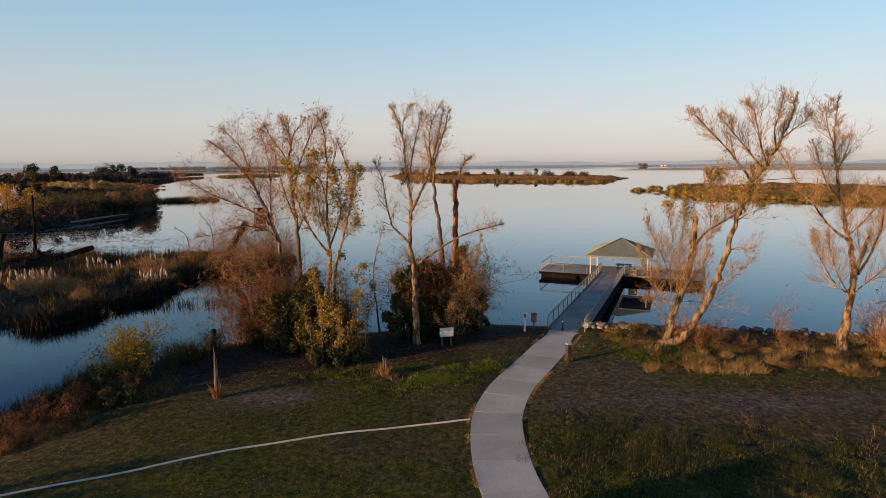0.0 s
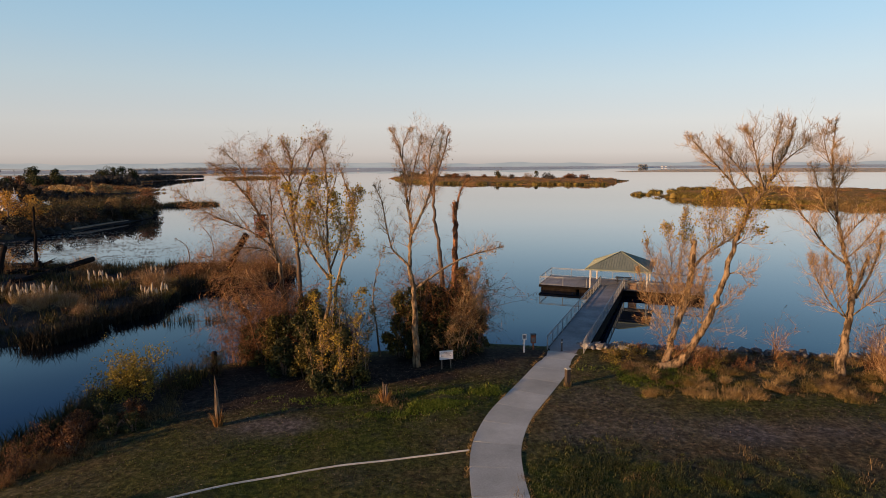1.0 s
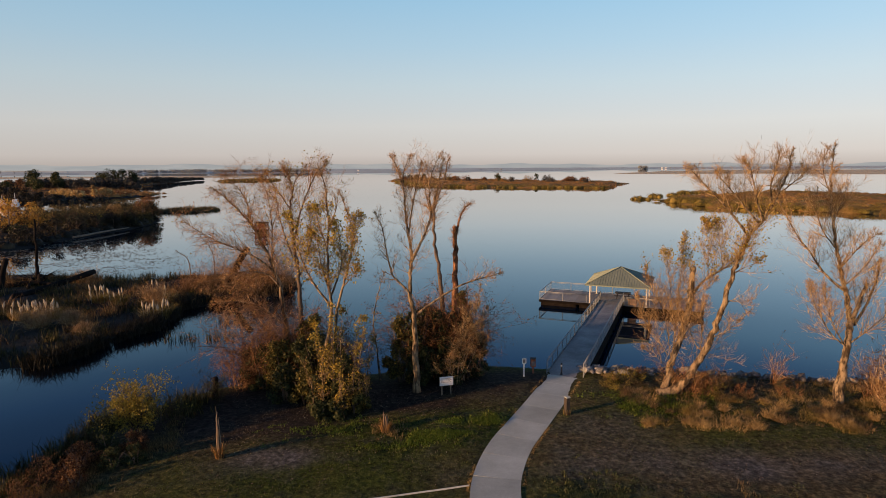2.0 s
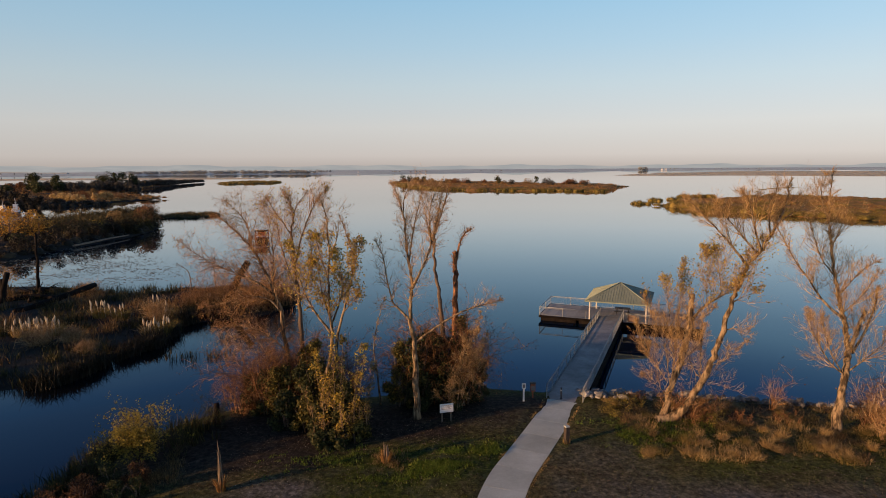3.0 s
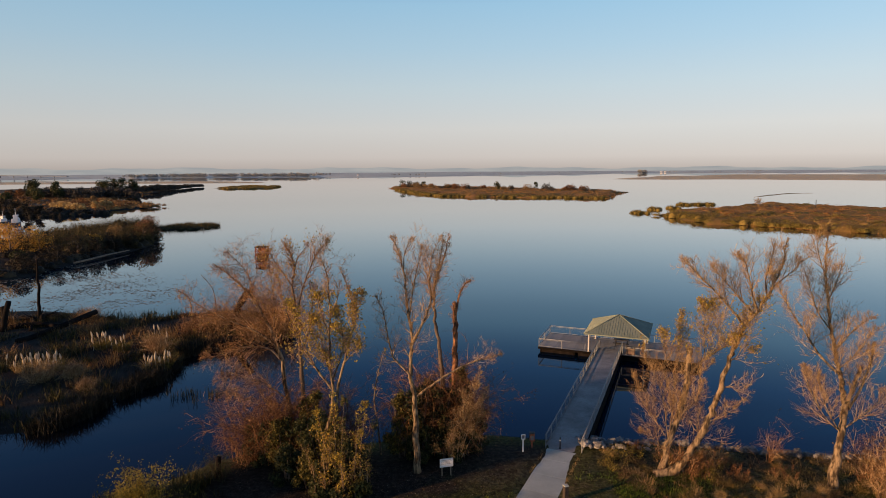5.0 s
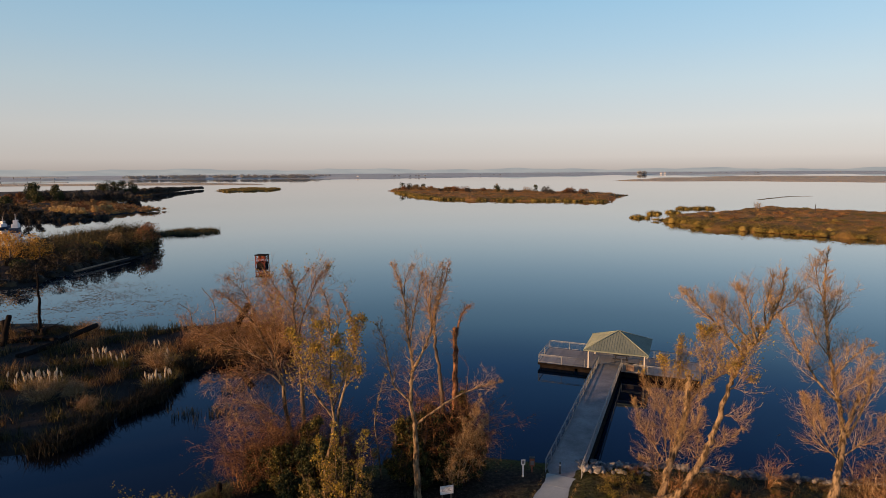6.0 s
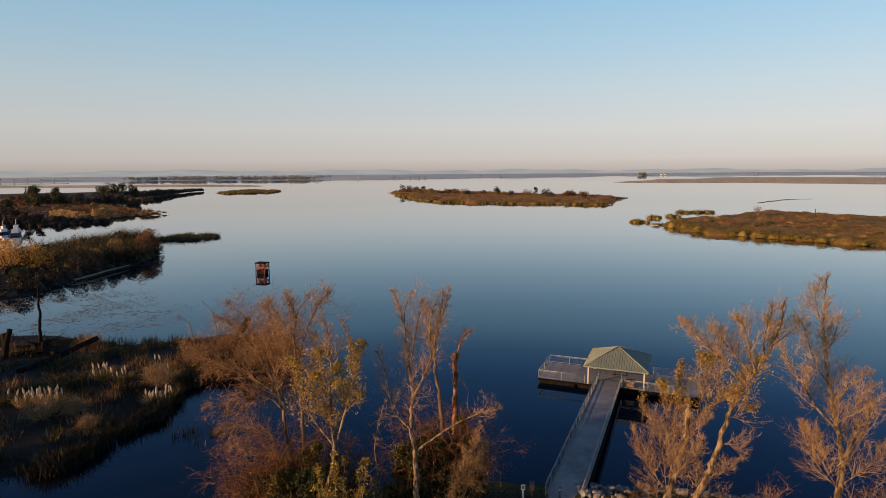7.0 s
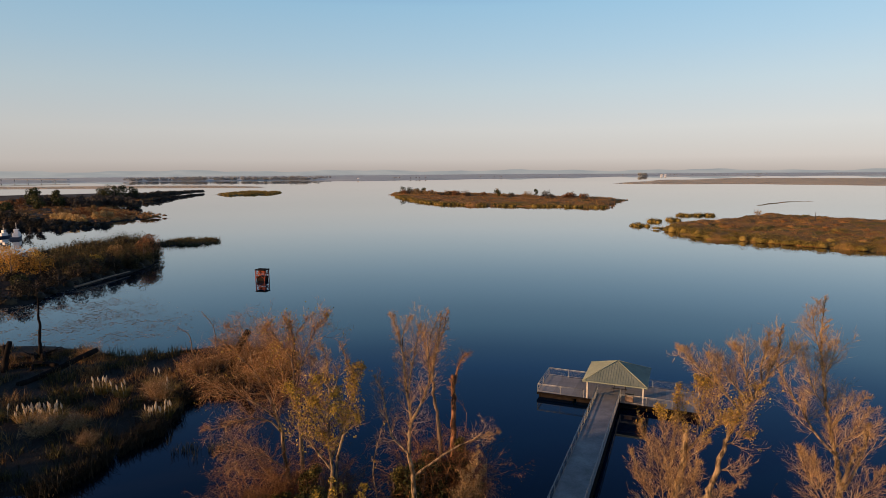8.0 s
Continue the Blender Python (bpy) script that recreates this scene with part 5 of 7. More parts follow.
bare_tree("willow_tree", TWIN_WILLOW + TWIN_WILLOW_UPPER + TWIN_WILLOW_OUTER + WILLOW_SHOOTS + WILLOW_SHOOTS_UPPER, "leaning twin-trunked willow, nearly bare, tan bark", BARK_PALE, TWIG_PALE, LEAF_GOLD, 0.13, 0.11, 3, extra_leaf=2, leaf_from=8.0, leaf_to=12.6, density=5.6, reach=1.8, fine=0.0076, twigs=(4, 5), lift=0.14, wander=0.13, open_angle=(0.35, 0.9), group="shore trees")
bare_tree("willow_tree", FORKED_WILLOW + FORKED_WILLOW_UPPER + FORKED_WILLOW_OUTER, "tall bare willow with a forked tan trunk", BARK_PALE, TWIG_PALE, LEAF_TAN, 0.006, 0.08, 4, density=5.6, reach=1.9, fine=0.0076, twigs=(4, 5), lift=0.12, wander=0.14, open_angle=(0.35, 0.95), group="shore trees")
bare_tree("poplar_tree", PALE_POPLAR + PALE_POPLAR_UPPER, "slender bare poplar with grey-tan bark", BARK_PALE, TWIG_TAN, LEAF_TAN, 0.012, 0.10, 5, density=5.0, reach=1.85, group="shore trees", lift=0.09)
bare_tree("poplar_tree", DARK_POPLAR, "dark slender poplar, bare and forked high up", BARK_DARK, TWIG_RED, LEAF_TAN, 0.0, 0.15, 6, density=4.4, reach=1.6, group="shore trees", lift=0.09)
bare_tree("dead_tree", DEAD_TRUNK, "broken dead trunk with peeling reddish bark", BARK_RED, TWIG_RED, LEAF_TAN, 0.0, 0.15, 7, density=7.0, reach=1.0, group="shore trees")
bare_tree("cottonwood_tree", LEANING_COTTONWOOD + LEANING_COTTONWOOD_UPPER, "pale-barked leaning cottonwood with bare reddish twigs", BARK_PALE, TWIG_RED, LEAF_GOLD, 0.02, 0.10, 8, density=6.6, reach=2.6, lift=0.0, droop=0.22, group="shore trees")
bare_tree("cottonwood_tree", TALL_COTTONWOOD + TALL_COTTONWOOD_UPPER, "tall cottonwood with thin golden leaves remaining", BARK_DARK, TWIG_RED, LEAF_GOLD, 0.06, 0.11, 9, density=5.6, reach=2.2, group="shore trees")
bare_tree("cottonwood_tree", WHITE_COTTONWOOD + WHITE_COTTONWOOD_UPPER, "white-stemmed cottonwood with clumps of golden leaves", BARK_PALE, TWIG_TAN, LEAF_GOLD, 0.24, 0.13, 10, density=4.4, reach=1.7, group="shore trees", extra_leaf=2, leaf_to=13.2)
bare_tree("cottonwood_tree", SLIM_COTTONWOOD, "slim cottonwood with olive and gold leaves", BARK_PALE, TWIG_TAN, LEAF_GOLD, 0.24, 0.13, 11, density=4.4, reach=1.5, group="shore trees", extra_leaf=2, leaf_to=12.6)
bare_tree("sapling", CROOKED_SAPLING, "thin pale crooked sapling with few twigs", BARK_PALE, TWIG_TAN, LEAF_GOLD, 0.06, 0.12, 12, density=2.0, reach=0.8)

for k, (x, y, h, lean) in enumerate(((-6.3, 34.6, 6.6, 0.3), (-5.6, 35.2, 5.6, 0.5), (-7.2, 34.4, 5.0, -0.4), (-4.9, 35.6, 4.4, 0.6), (-6.8, 35.6, 6.6, 0.0), (-5.4, 36.2, 5.6, 0.5), (-7.9, 35.0, 3.6, -0.8), (-6.0, 34.2, 3.2, -0.3), (-7.5, 36.2, 5.4, -0.4))):
    bare_tree("sapling", [(xz(y, [(x, 1.4), (x + lean * 0.3, 1.4 + h * 0.5), (x + lean, 1.4 + h)]), 0.042, 0.010, "trunk", 0.10)],
              "slim pale sapling with olive leaves in the thicket", BARK_PALE, TWIG_PALE, LEAF_GOLD if k % 3 else LEAF_OLIVE, 0.16, 0.12, 40 + k, density=2.6, reach=0.8, lift=0.2, group="thicket saplings", extra_leaf=2)

# out of view; added to cast shade on bank, marsh and headland
SHADE_TREES = [(-47, 3.5, 6.4), (-40, -3.5, 7.5), (-46, -4, 8.0), (-26, 2.0, 6.2), (-50, 16.2, 6.8), (-55.5, 16.0, 7.6),
              (-74, 42, 7.5), (-86, 36, 9.5), (-91, 44, 10.0), (-80, 29, 9.0), (-97, 52, 10.5), (-73, 24, 8.5), (-90, 58, 8.0), (-150, 108, 6.5), (-158, 119, 7.0), (-146, 99, 6.5)]

# ---- thickets under the trees ----
def leafy_bush(at, height, radius, leaf_mat, label, seed, leaf=0.14):
    """A dense bush: a few stems and lobes of small leaves, with gaps between the lobes."""
    r, g = random.Random(seed), np.random.default_rng(seed)
    t = thing("bush", (*at, float(ground_z(*at)) - 0.03), label, "bush", "thicket bushes")
    stems = Shape()
    for k in range(7):
        a, far = r.uniform(0, 6.28), radius * r.uniform(0.3, 0.8)
        stems.tube([(math.cos(a) * 0.2, math.sin(a) * 0.2, 0), (math.cos(a) * far * 0.5, math.sin(a) * far * 0.5, height * 0.45), (math.cos(a) * far, math.sin(a) * far, height * r.uniform(0.7, 0.98))], [0.05, 0.035, 0.01], 5)
    part("branchwork", stems.mesh("branchwork", BARK_DARK, True), t)
    pts, out = [], []
    lobes = int(16 + height * 3)
    for k in range(lobes):
        u, a = (k + r.random()) / lobes, r.uniform(0, 6.28)
        swell = math.sin(math.pi * min(1.0, 0.30 + 0.66 * u)) ** 0.7
        far = radius * swell * math.sqrt(r.random()) * 0.85
        c = np.array([math.cos(a) * far, math.sin(a) * far, height * (0.06 + 0.88 * u)])
        d = g.normal(size=(int(105 * radius), 3))
        d /= np.linalg.norm(d, axis=1, keepdims=True)
        pts.append(c + d * radius * r.uniform(0.2, 0.36) * g.uniform(0.45, 1.1, (len(d), 1)))
        out.append(d)
    at3 = np.concatenate(pts)
    at3[:, 2] = np.maximum(at3[:, 2], 0.06)
    v, f = leaf_cards(g, at3, np.concatenate(out), g.uniform(0.6, 1.3, len(at3)) * leaf)
    part("foliage", mesh_of("foliage", v, f, leaf_mat), t)


def thicket(places, twig, leaf, leaves, size, droop, label, seed, stems=20, kids=(4, 5), clump=1):
    """Shrubs that grow into one another; leaves: how many for each metre of height and of radius."""
    for k, (x, y, h, r) in enumerate(places):
        shrub("thicket_shrub", (x, y), h, r, label, twig, leaf, int(leaves * h * r), size, seed + k, stems=stems, kids=kids, lean=0.35, wide=0.8, group="thicket shrubs", droop=droop, clump=clump, spread=0.5)


for k, (x, y, h, r) in enumerate(((-12.6, 40.6, 3.2, 1.5), (-11.2, 39.8, 3.6, 1.5), (-9.8, 39.4, 3.8, 1.5), (-8.4, 38.8, 4.4, 1.4), (-7.2, 37.8, 3.8, 1.2), (-6.2, 37.0, 3.2, 1.1), (-13.8, 41.4, 2.8, 1.3), (-8.8, 36.8, 2.4, 1.2),
                                  (-7.6, 35.8, 2.2, 1.0), (-10.4, 37.8, 2.4, 1.3), (-9.2, 41.0, 5.2, 1.5), (-6.6, 35.4, 1.8, 0.9), (-6.4, 34.2, 1.2, 0.8), (-5.3, 34.9, 1.3, 0.9), (-7.4, 34.2, 1.1, 0.8))):
    leafy_bush((x, y), h, r, LEAF_OLIVE if k % 3 == 1 else LEAF_GREEN, "olive and gold leafy bush under the cottonwoods" if k % 3 == 1 else "dense dark green bush under the cottonwoods", 60 + k)
thicket([(-12.2, 41.4, 7.0, 1.4), (-13.6, 41.8, 7.4, 1.5), (-11.2, 41.0, 5.6, 1.3), (-14.8, 41.9, 5.6, 1.3), (-12.8, 42.6, 7.6, 1.5)],
        TWIG_RUST, LEAF_RUST, 300, 0.07, 0.75, "reddish-brown twiggy shrub under the cottonwoods", 80, stems=18, kids=(6, 6))
thicket([(-10.2, 43.4, 6.8, 1.4), (-8.8, 43.6, 6.4, 1.4), (-7.4, 43.2, 5.4, 1.3)],
        TWIG_RUST, LEAF_BROWN, 460, 0.08, 0.65, "rust-brown shrub behind the cottonwood trunks", 90, kids=(5, 7), clump=10)
thicket([(-12.6, 41.2, 5.6, 1.4), (-11.0, 41.4, 6.0, 1.3), (-13.9, 41.2, 4.2, 1.3)],
        TWIG_RUST, LEAF_BROWN, 560, 0.08, 0.65, "tall shrub with brown dead leaves under the cottonwoods", 100, kids=(5, 7), clump=14)
for k, (x, y, h, r) in enumerate(((-3.0, 40.8, 4.8, 1.4), (-1.8, 40.6, 5.4, 1.5), (-0.4, 41.2, 5.0, 1.5), (0.8, 41.6, 4.8, 1.4), (1.4, 42.8, 6.4, 1.2), (-1.0, 42.8, 5.2, 1.4), (1.6, 40.4, 3.2, 1.1), (0.2, 39.8, 3.2, 1.2),
                                  (-1.6, 39.6, 3.0, 1.1), (2.6, 41.6, 3.2, 0.9))):
    leafy_bush((x, y), h, r, LEAF_OLIVE if k in (0, 4) else LEAF_GREEN, "olive leafy bush at the poplars' feet" if k in (0, 4) else "dark evergreen bush at the poplars' feet", 120 + k)
thicket([(-0.6, 43.0, 8.6, 1.5), (0.6, 42.6, 8.4, 1.5), (-1.6, 42.8, 7.2, 1.3), (1.8, 42.2, 7.0, 1.3), (1.2, 41.2, 7.0, 1.4), (0.0, 41.4, 7.4, 1.4)],
        TWIG_RUST, LEAF_RUST, 300, 0.07, 0.75, "arching reddish bare shrub beside the poplars", 140, stems=20, kids=(6, 6))
thicket([(-0.2, 42.4, 7.8, 1.3), (1.0, 42.0, 7.0, 1.2), (-1.6, 42.0, 6.6, 1.2)],
        TWIG_RUST, LEAF_BROWN, 560, 0.08, 0.65, "shrub with brown dead leaves beside the poplars", 160, kids=(5, 7), clump=14)
bare_tree("bare_shrub", [
    ([(0.9, 39.6, 1.3), (1.1, 38.7, 3.6), (1.33, 37.8, 6.0), (1.8, 37.9, 7.4)], 0.05, 0.012, "trunk", 0.2),
    ([(1.0, 39.6, 1.3), (1.9, 38.9, 5.0), (2.46, 38.5, 8.6)], 0.05, 0.012, "limb", 0.3),
    ([(0.8, 39.5, 1.3), (0.5, 38.3, 3.0), (0.52, 37.3, 4.3)], 0.04, 0.012, "limb", 0.3),
    ([(1.1, 39.8, 1.3), (2.3, 39.2, 4.4), (2.9, 38.9, 7.0)], 0.045, 0.012, "limb", 0.3),
    ([(1.0, 39.7, 1.3), (1.5, 38.6, 4.2), (2.2, 38.1, 6.2)], 0.04, 0.012, "limb", 0.3),
], "tan bare shrub arching towards the path", BARK_PALE, TWIG_PALE, LEAF_TAN, 0.03, 0.08, 170, density=4.6, reach=1.25, twigs=(6, 5), group="bare shore shrubs")
thicket([(29.2, 37.4, 3.0, 2.0), (30.6, 36.2, 2.8, 1.9), (28.2, 36.4, 1.9, 1.5), (31.5, 37.6, 3.2, 2.0)],
        TWIG_RUST, LEAF_BROWN, 260, 0.07, 0.3, "dense brown twiggy shrub beside the tall willow", 180)
thicket([(12.2, 39.4, 1.0, 1.1), (13.4, 40.2, 0.9, 0.9), (11.5, 38.6, 0.8, 0.9), (17.4, 37.4, 0.9, 1.0)],
        TWIG_DARK, LEAF_YELLOW, 700, 0.065, 0.3, "low yellow-green bush beside the leaning willow", 190)
thicket([(16.4, 37.2, 1.7, 1.0), (17.2, 38.2, 1.3, 0.9), (13.9, 41.2, 0.9, 0.6), (19.6, 37.6, 0.9, 0.9), (22.4, 37.2, 0.8, 1.0)],
        TWIG_RUST, LEAF_RUST, 420, 0.06, 0.3, "small rust-red bush on the bank", 196)
for k, (x, y, h, r) in enumerate(((28.0, 37.0, 3.0, 2.2), (30.3, 36.6, 3.4, 2.2), (27.0, 34.5, 2.6, 1.6), (29.2, 34.4, 2.4, 1.8))):
    shrub("bare_shrub", (x, y), h, r, "pale bare branching shrub beside the willow", TWIG_TAN, LEAF_RUST, 250 if k < 2 else 60, 0.11, 100 + k, stems=16, kids=(4, 4), group="bare shore shrubs")
for k, (x, y, h, r) in enumerate(((22.6, 39.3, 2.5, 0.6), (16.2, 37.6, 2.0, 1.0), (15.2, 38.0, 1.5, 0.8), (18.3, 38.2, 1.4, 0.9))):
    shrub("bare_shrub", (x, y), h, r, "small reddish bare shrub on the bank", TWIG_RED, LEAF_RUST, 200, 0.08, 110 + k, stems=10, kids=(4, 3), group="bare shore shrubs")
shrub("yellow_shrub", (-17.9, 33.6), 2.6, 1.6, "small shrub with bright yellow leaves by the water", TWIG_DARK, LEAF_YELLOW, 5600, 0.10, 120, stems=18, leaf_share=0.9)
for k, (x, y, h, r) in enumerate(((-16.2, 34.2, 1.9, 1.2), (-19.4, 31.5, 1.5, 1.2), (-20.2, 28.2, 1.3, 1.2), (-18.8, 29.4, 1.1, 1.2), (-15.0, 38.0, 1.5, 1.0), (-16.2, 39.8, 1.6, 1.1), (-19.6, 25.6, 1.2, 1.4))):
    shrub("bank_shrub", (x, y), h, r, "low olive and brown shrub on the bank", TWIG_DARK, LEAF_GREEN if k in (0, 1, 4, 5) else LEAF_RUST, 1100, 0.06, 130 + k, stems=12, kids=(3, 4), group="bank shrubs")


# ---- grass and weeds on the shore ----
def shore_grass():
    g = np.random.default_rng(200)
    land = [(-23, 16), (36, 16), (36, 42.5), (10, 44), (3, 46), (-15, 43.5), (-21.5, 36)]
    q = scatter(g, land, 46000)
    off_path = edge_distance(q[:, 0], q[:, 1], [(p.x, p.y) for p in PATH_LINE[::3]], False) > 1.35
    q = q[off_path]
    green, bare, tree_shade = cover(q[:, 0], q[:, 1])
    pick = g.random(len(q)) > np.maximum(bare * 0.9, tree_shade * 0.97)
    q, green = q[pick], green[pick]
    lush = g.random(len(q)) < green * 1.1
    tuft_field("grass", on_ground(q[lush]), 0.12, 0.028, GRASS, "short mown green grass", 201, per=5, spread=0.08)
    tuft_field("dry_grass", on_ground(q[~lush]), 0.08, 0.016, GRASS_DRY, "short dry brown grass", 202, per=4, spread=0.10, lean=(0.5, 1.4))
    k = g.integers(4, len(PATH_LINE) - 1, 2600)
    along = np.array([(p.x, p.y) for p in PATH_LINE])
    step = along[k] - along[k - 1]
    step /= np.linalg.norm(step, axis=1, keepdims=True)
    fringe = along[k - 1] + (along[k] - along[k - 1]) * g.random((2600, 1)) + np.column_stack([step[:, 1], -step[:, 0]]) * (g.choice([-1, 1], 2600) * (1.21 + np.abs(g.normal(0, 0.07, 2600))))[:, None]
    fringe = fringe[(value_noise(fringe[:, 0], fringe[:, 1], 0.9, 38) > 0.52) & (g.random(2600) < 0.75)]
    tuft_field("path_fringe", on_ground(fringe), 0.15, 0.018, STRAW, "dry grass fringing the concrete path", 208, per=7, spread=0.05, lean=(0.2, 1.0))
    weeds = np.concatenate([g.normal((6.6, 22.3), (1.7, 2.6), (420, 2)), g.normal((11.5, 22.0), (3.0, 1.6), (300, 2)), np.array([0.3, 32.2]) + g.normal(0, 1, (900, 2)) * np.array([2.1, 0.55]) @ np.array([[1.0, 0.42], [0.0, 1.0]]),
                            g.normal((12.8, 35.8), (2.4, 1.0), (330, 2)), g.normal((19.5, 20), (5, 1.6), (200, 2)), g.normal((-4.5, 32.6), (2.5, 0.6), (120, 2))])
    off_path = edge_distance(weeds[:, 0], weeds[:, 1], [(p.x, p.y) for p in PATH_LINE[::3]], False) > 1.4
    off_path &= value_noise(weeds[:, 0], weeds[:, 1], 1.3, 35) > 0.42
    # weeds beyond y = 30 take the sun-brightened colour
    sunny = (weeds[:, 1] > 30)
    tuft_field("green_weeds", on_ground(weeds[off_path & sunny]), 0.2, 0.04, WEEDS_SUNLIT, "green weeds in patches, sunlight put into their colour", 207, per=20, spread=0.18, lean=(0.2, 0.9), category="weeds")
    off_path &= ~sunny
    tuft_field("weeds", on_ground(weeds[off_path]), 0.20, 0.03, WEEDS, "lush green weeds beside the path", 203, per=30, spread=0.16, lean=(0.2, 0.9), category="weeds")
    tall = np.concatenate([scatter(g, [(12, 33.0), (34, 30.5), (36, 40), (26, 41), (15, 42)], 300), g.normal((14, 21), (6, 2.5), (60, 2)), g.normal((-3.3, 32.4), (0.5, 0.4), (30, 2)),
                           scatter(g, [(-21, 24), (-16, 27), (-14.5, 31), (-17, 36), (-21, 35)], 500)])
    n = value_noise(tall[:, 0], tall[:, 1], 1.7, 33)
    tall = tall[n > 0.42]
    tuft_field("dry_weeds", on_ground(tall), 0.36, 0.018, GRASS_DRY, "tufts of tall dry grass along the bank", 204, per=26, spread=0.18, lean=(0.2, 0.9), category="grass")
    olive = scatter(g, [(12, 34.0), (34, 31.5), (36, 40), (26, 40.5), (15, 41)], 420)
    n = value_noise(olive[:, 0], olive[:, 1], 2.2, 34)
    tuft_field("bank_weeds", on_ground(olive[n > 0.5]), 0.30, 0.022, REED_OLIVE, "olive weeds along the bank", 205, per=24, spread=0.2, lean=(0.2, 0.9), category="weeds")
    leaves = np.concatenate([scatter(g, [(-20, 17), (1, 17), (1, 27), (-20, 24)], 500), scatter(g, [(-12, 29), (0, 29), (4, 38), (-12, 36)], 900), scatter(g, [(6, 20), (34, 20), (34, 36), (8, 38)], 200)])
    at = on_ground(leaves) + np.array([[0, 0, 0.07]])
    v, f = leaf_quads(g, at, g.uniform(0.03, 0.06, len(at)))
    tagged(new("fallen_leaves", mesh_of("fallen_leaves", v, f, FALLEN)), "pale fallen leaves scattered on the grass", "leaves", kind="stuff")
    litter = np.concatenate([scatter(g, [(6, 26), (34, 24), (34, 33), (9, 41)], 6000), scatter(g, [(-14, 29.5), (2, 30), (5, 40), (-14, 38)], 5000), scatter(g, [(-20, 18), (1, 18), (1, 29), (-16, 29)], 3000)])
    litter = litter[edge_distance(litter[:, 0], litter[:, 1], [(p.x, p.y) for p in PATH_LINE[::3]], False) > 1.2]
    litter = litter[value_noise(litter[:, 0], litter[:, 1], 1.6, 37) > 0.40]
    v, f = leaf_quads(g, on_ground(litter) + np.array([[0, 0, 0.03]]), g.uniform(0.035, 0.075, len(litter)))
    tagged(new("leaf_litter", mesh_of("leaf_litter", v, f, LITTER)), "brown dead leaves littering the bare earth", "leaves", kind="stuff")
    reeds = np.concatenate([scatter(g, [(-23.4, 24), (-21.0, 24), (-20.2, 33), (-19.8, 37.5), (-22.5, 37)], 330), g.normal((-16.8, 36.8), (0.8, 1.0), (60, 2))])
    tuft_field("bank_reeds", np.column_stack([reeds, np.maximum(ground_z(reeds[:, 0], reeds[:, 1]), -0.1)]), 1.5, 0.05, REED_GREEN, "green reeds at the water's edge", 206, per=10, spread=0.2, lean=(0.1, 0.6), category="reeds")


shore_grass()
for k, (x, y, h) in enumerate(((19.3, 33.6, 0.75), (22.6, 33.2, 0.9), (17.0, 34.6, 0.7), (25.3, 33.4, 0.8), (26.6, 32.4, 0.7), (12.6, 18.6, 0.6), (28.0, 32.2, 0.8),
                               (15.7, 33.8, 0.6), (20.8, 34.8, 0.8), (23.8, 35.2, 0.8), (14.2, 32.8, 0.5))):
    dry_tuft((x, y), h, 220 + k, "straw-coloured dry grass tuft", STRAW, n=320, radius=0.40)
r_bank = random.Random(260)
for k in range(120):
    x = r_bank.uniform(11.5, 33)
    y = 32.6 + 8.5 * r_bank.random() ** 1.5 - 0.08 * (x - 12)
    dry_tuft((x, y), r_bank.uniform(0.30, 0.75), 270 + k, "rounded tuft of dry bank grass", r_bank.choice([STRAW, STRAW, STRAW, REED_OLIVE, REED_OLIVE, REED_DRY, GRASS_DRY]), n=270, radius=r_bank.choice([0.35, 0.5, 0.7, 0.9, 1.2]))
for k in range(14):
    x, y = r_bank.uniform(9, 30), r_bank.uniform(17.5, 20.5)
    dry_tuft((x, y), r_bank.uniform(0.15, 0.3), 500 + k, "small straw-coloured tuft on the bare ground", r_bank.choice([REED_OLIVE, GRASS_DRY, GRASS_DRY, WEEDS]), n=200, radius=r_bank.uniform(0.25, 0.5))
for k in range(70):
    x = r_bank.gauss(9.5, 3.4)
    y = r_bank.uniform(18.5, 25.6)
    if x < 4.0 + 0.02 * (y - 18):
        x = 4.3 + r_bank.random() * 3
    dry_tuft((x, y), r_bank.uniform(0.2, 0.42), 400 + k, "rounded clump of green weeds beside the path", r_bank.choice([WEEDS, WEEDS, WEEDS, WEEDS, GRASS]), n=270, radius=r_bank.uniform(0.45, 1.0), group="weed clumps")
for k, (x, y, h, r) in enumerate(((-18.6, 28.2, 1.1, 0.9), (-17.2, 29.2, 1.0, 0.9), (-18.0, 27.2, 0.9, 0.8), (-16.2, 29.6, 0.9, 0.8), (-19.2, 29.8, 1.3, 1.0), (-18.4, 30.8, 1.4, 1.0), (-17.0, 31.0, 1.1, 0.9))):
    leafy_bush((x, y), h, r, (LEAF_BROWN, LEAF_GREEN)[k % 2], "low brown bush on the bank by the water", 260 + k, leaf=0.07)
for k, (x, y) in enumerate(((-19.9, 26.9), (-20.4, 25.3), (-19.2, 26.0), (-20.6, 24.0), (-19.6, 24.6), (-18.4, 26.4))):
    dry_tuft((x, y), 0.75, 240 + k, "rust-orange dry grass clump on the bank", WILLOW_ORANGE if k % 3 == 0 else REED_RUST, n=420, radius=0.8, group="rust grass clumps")


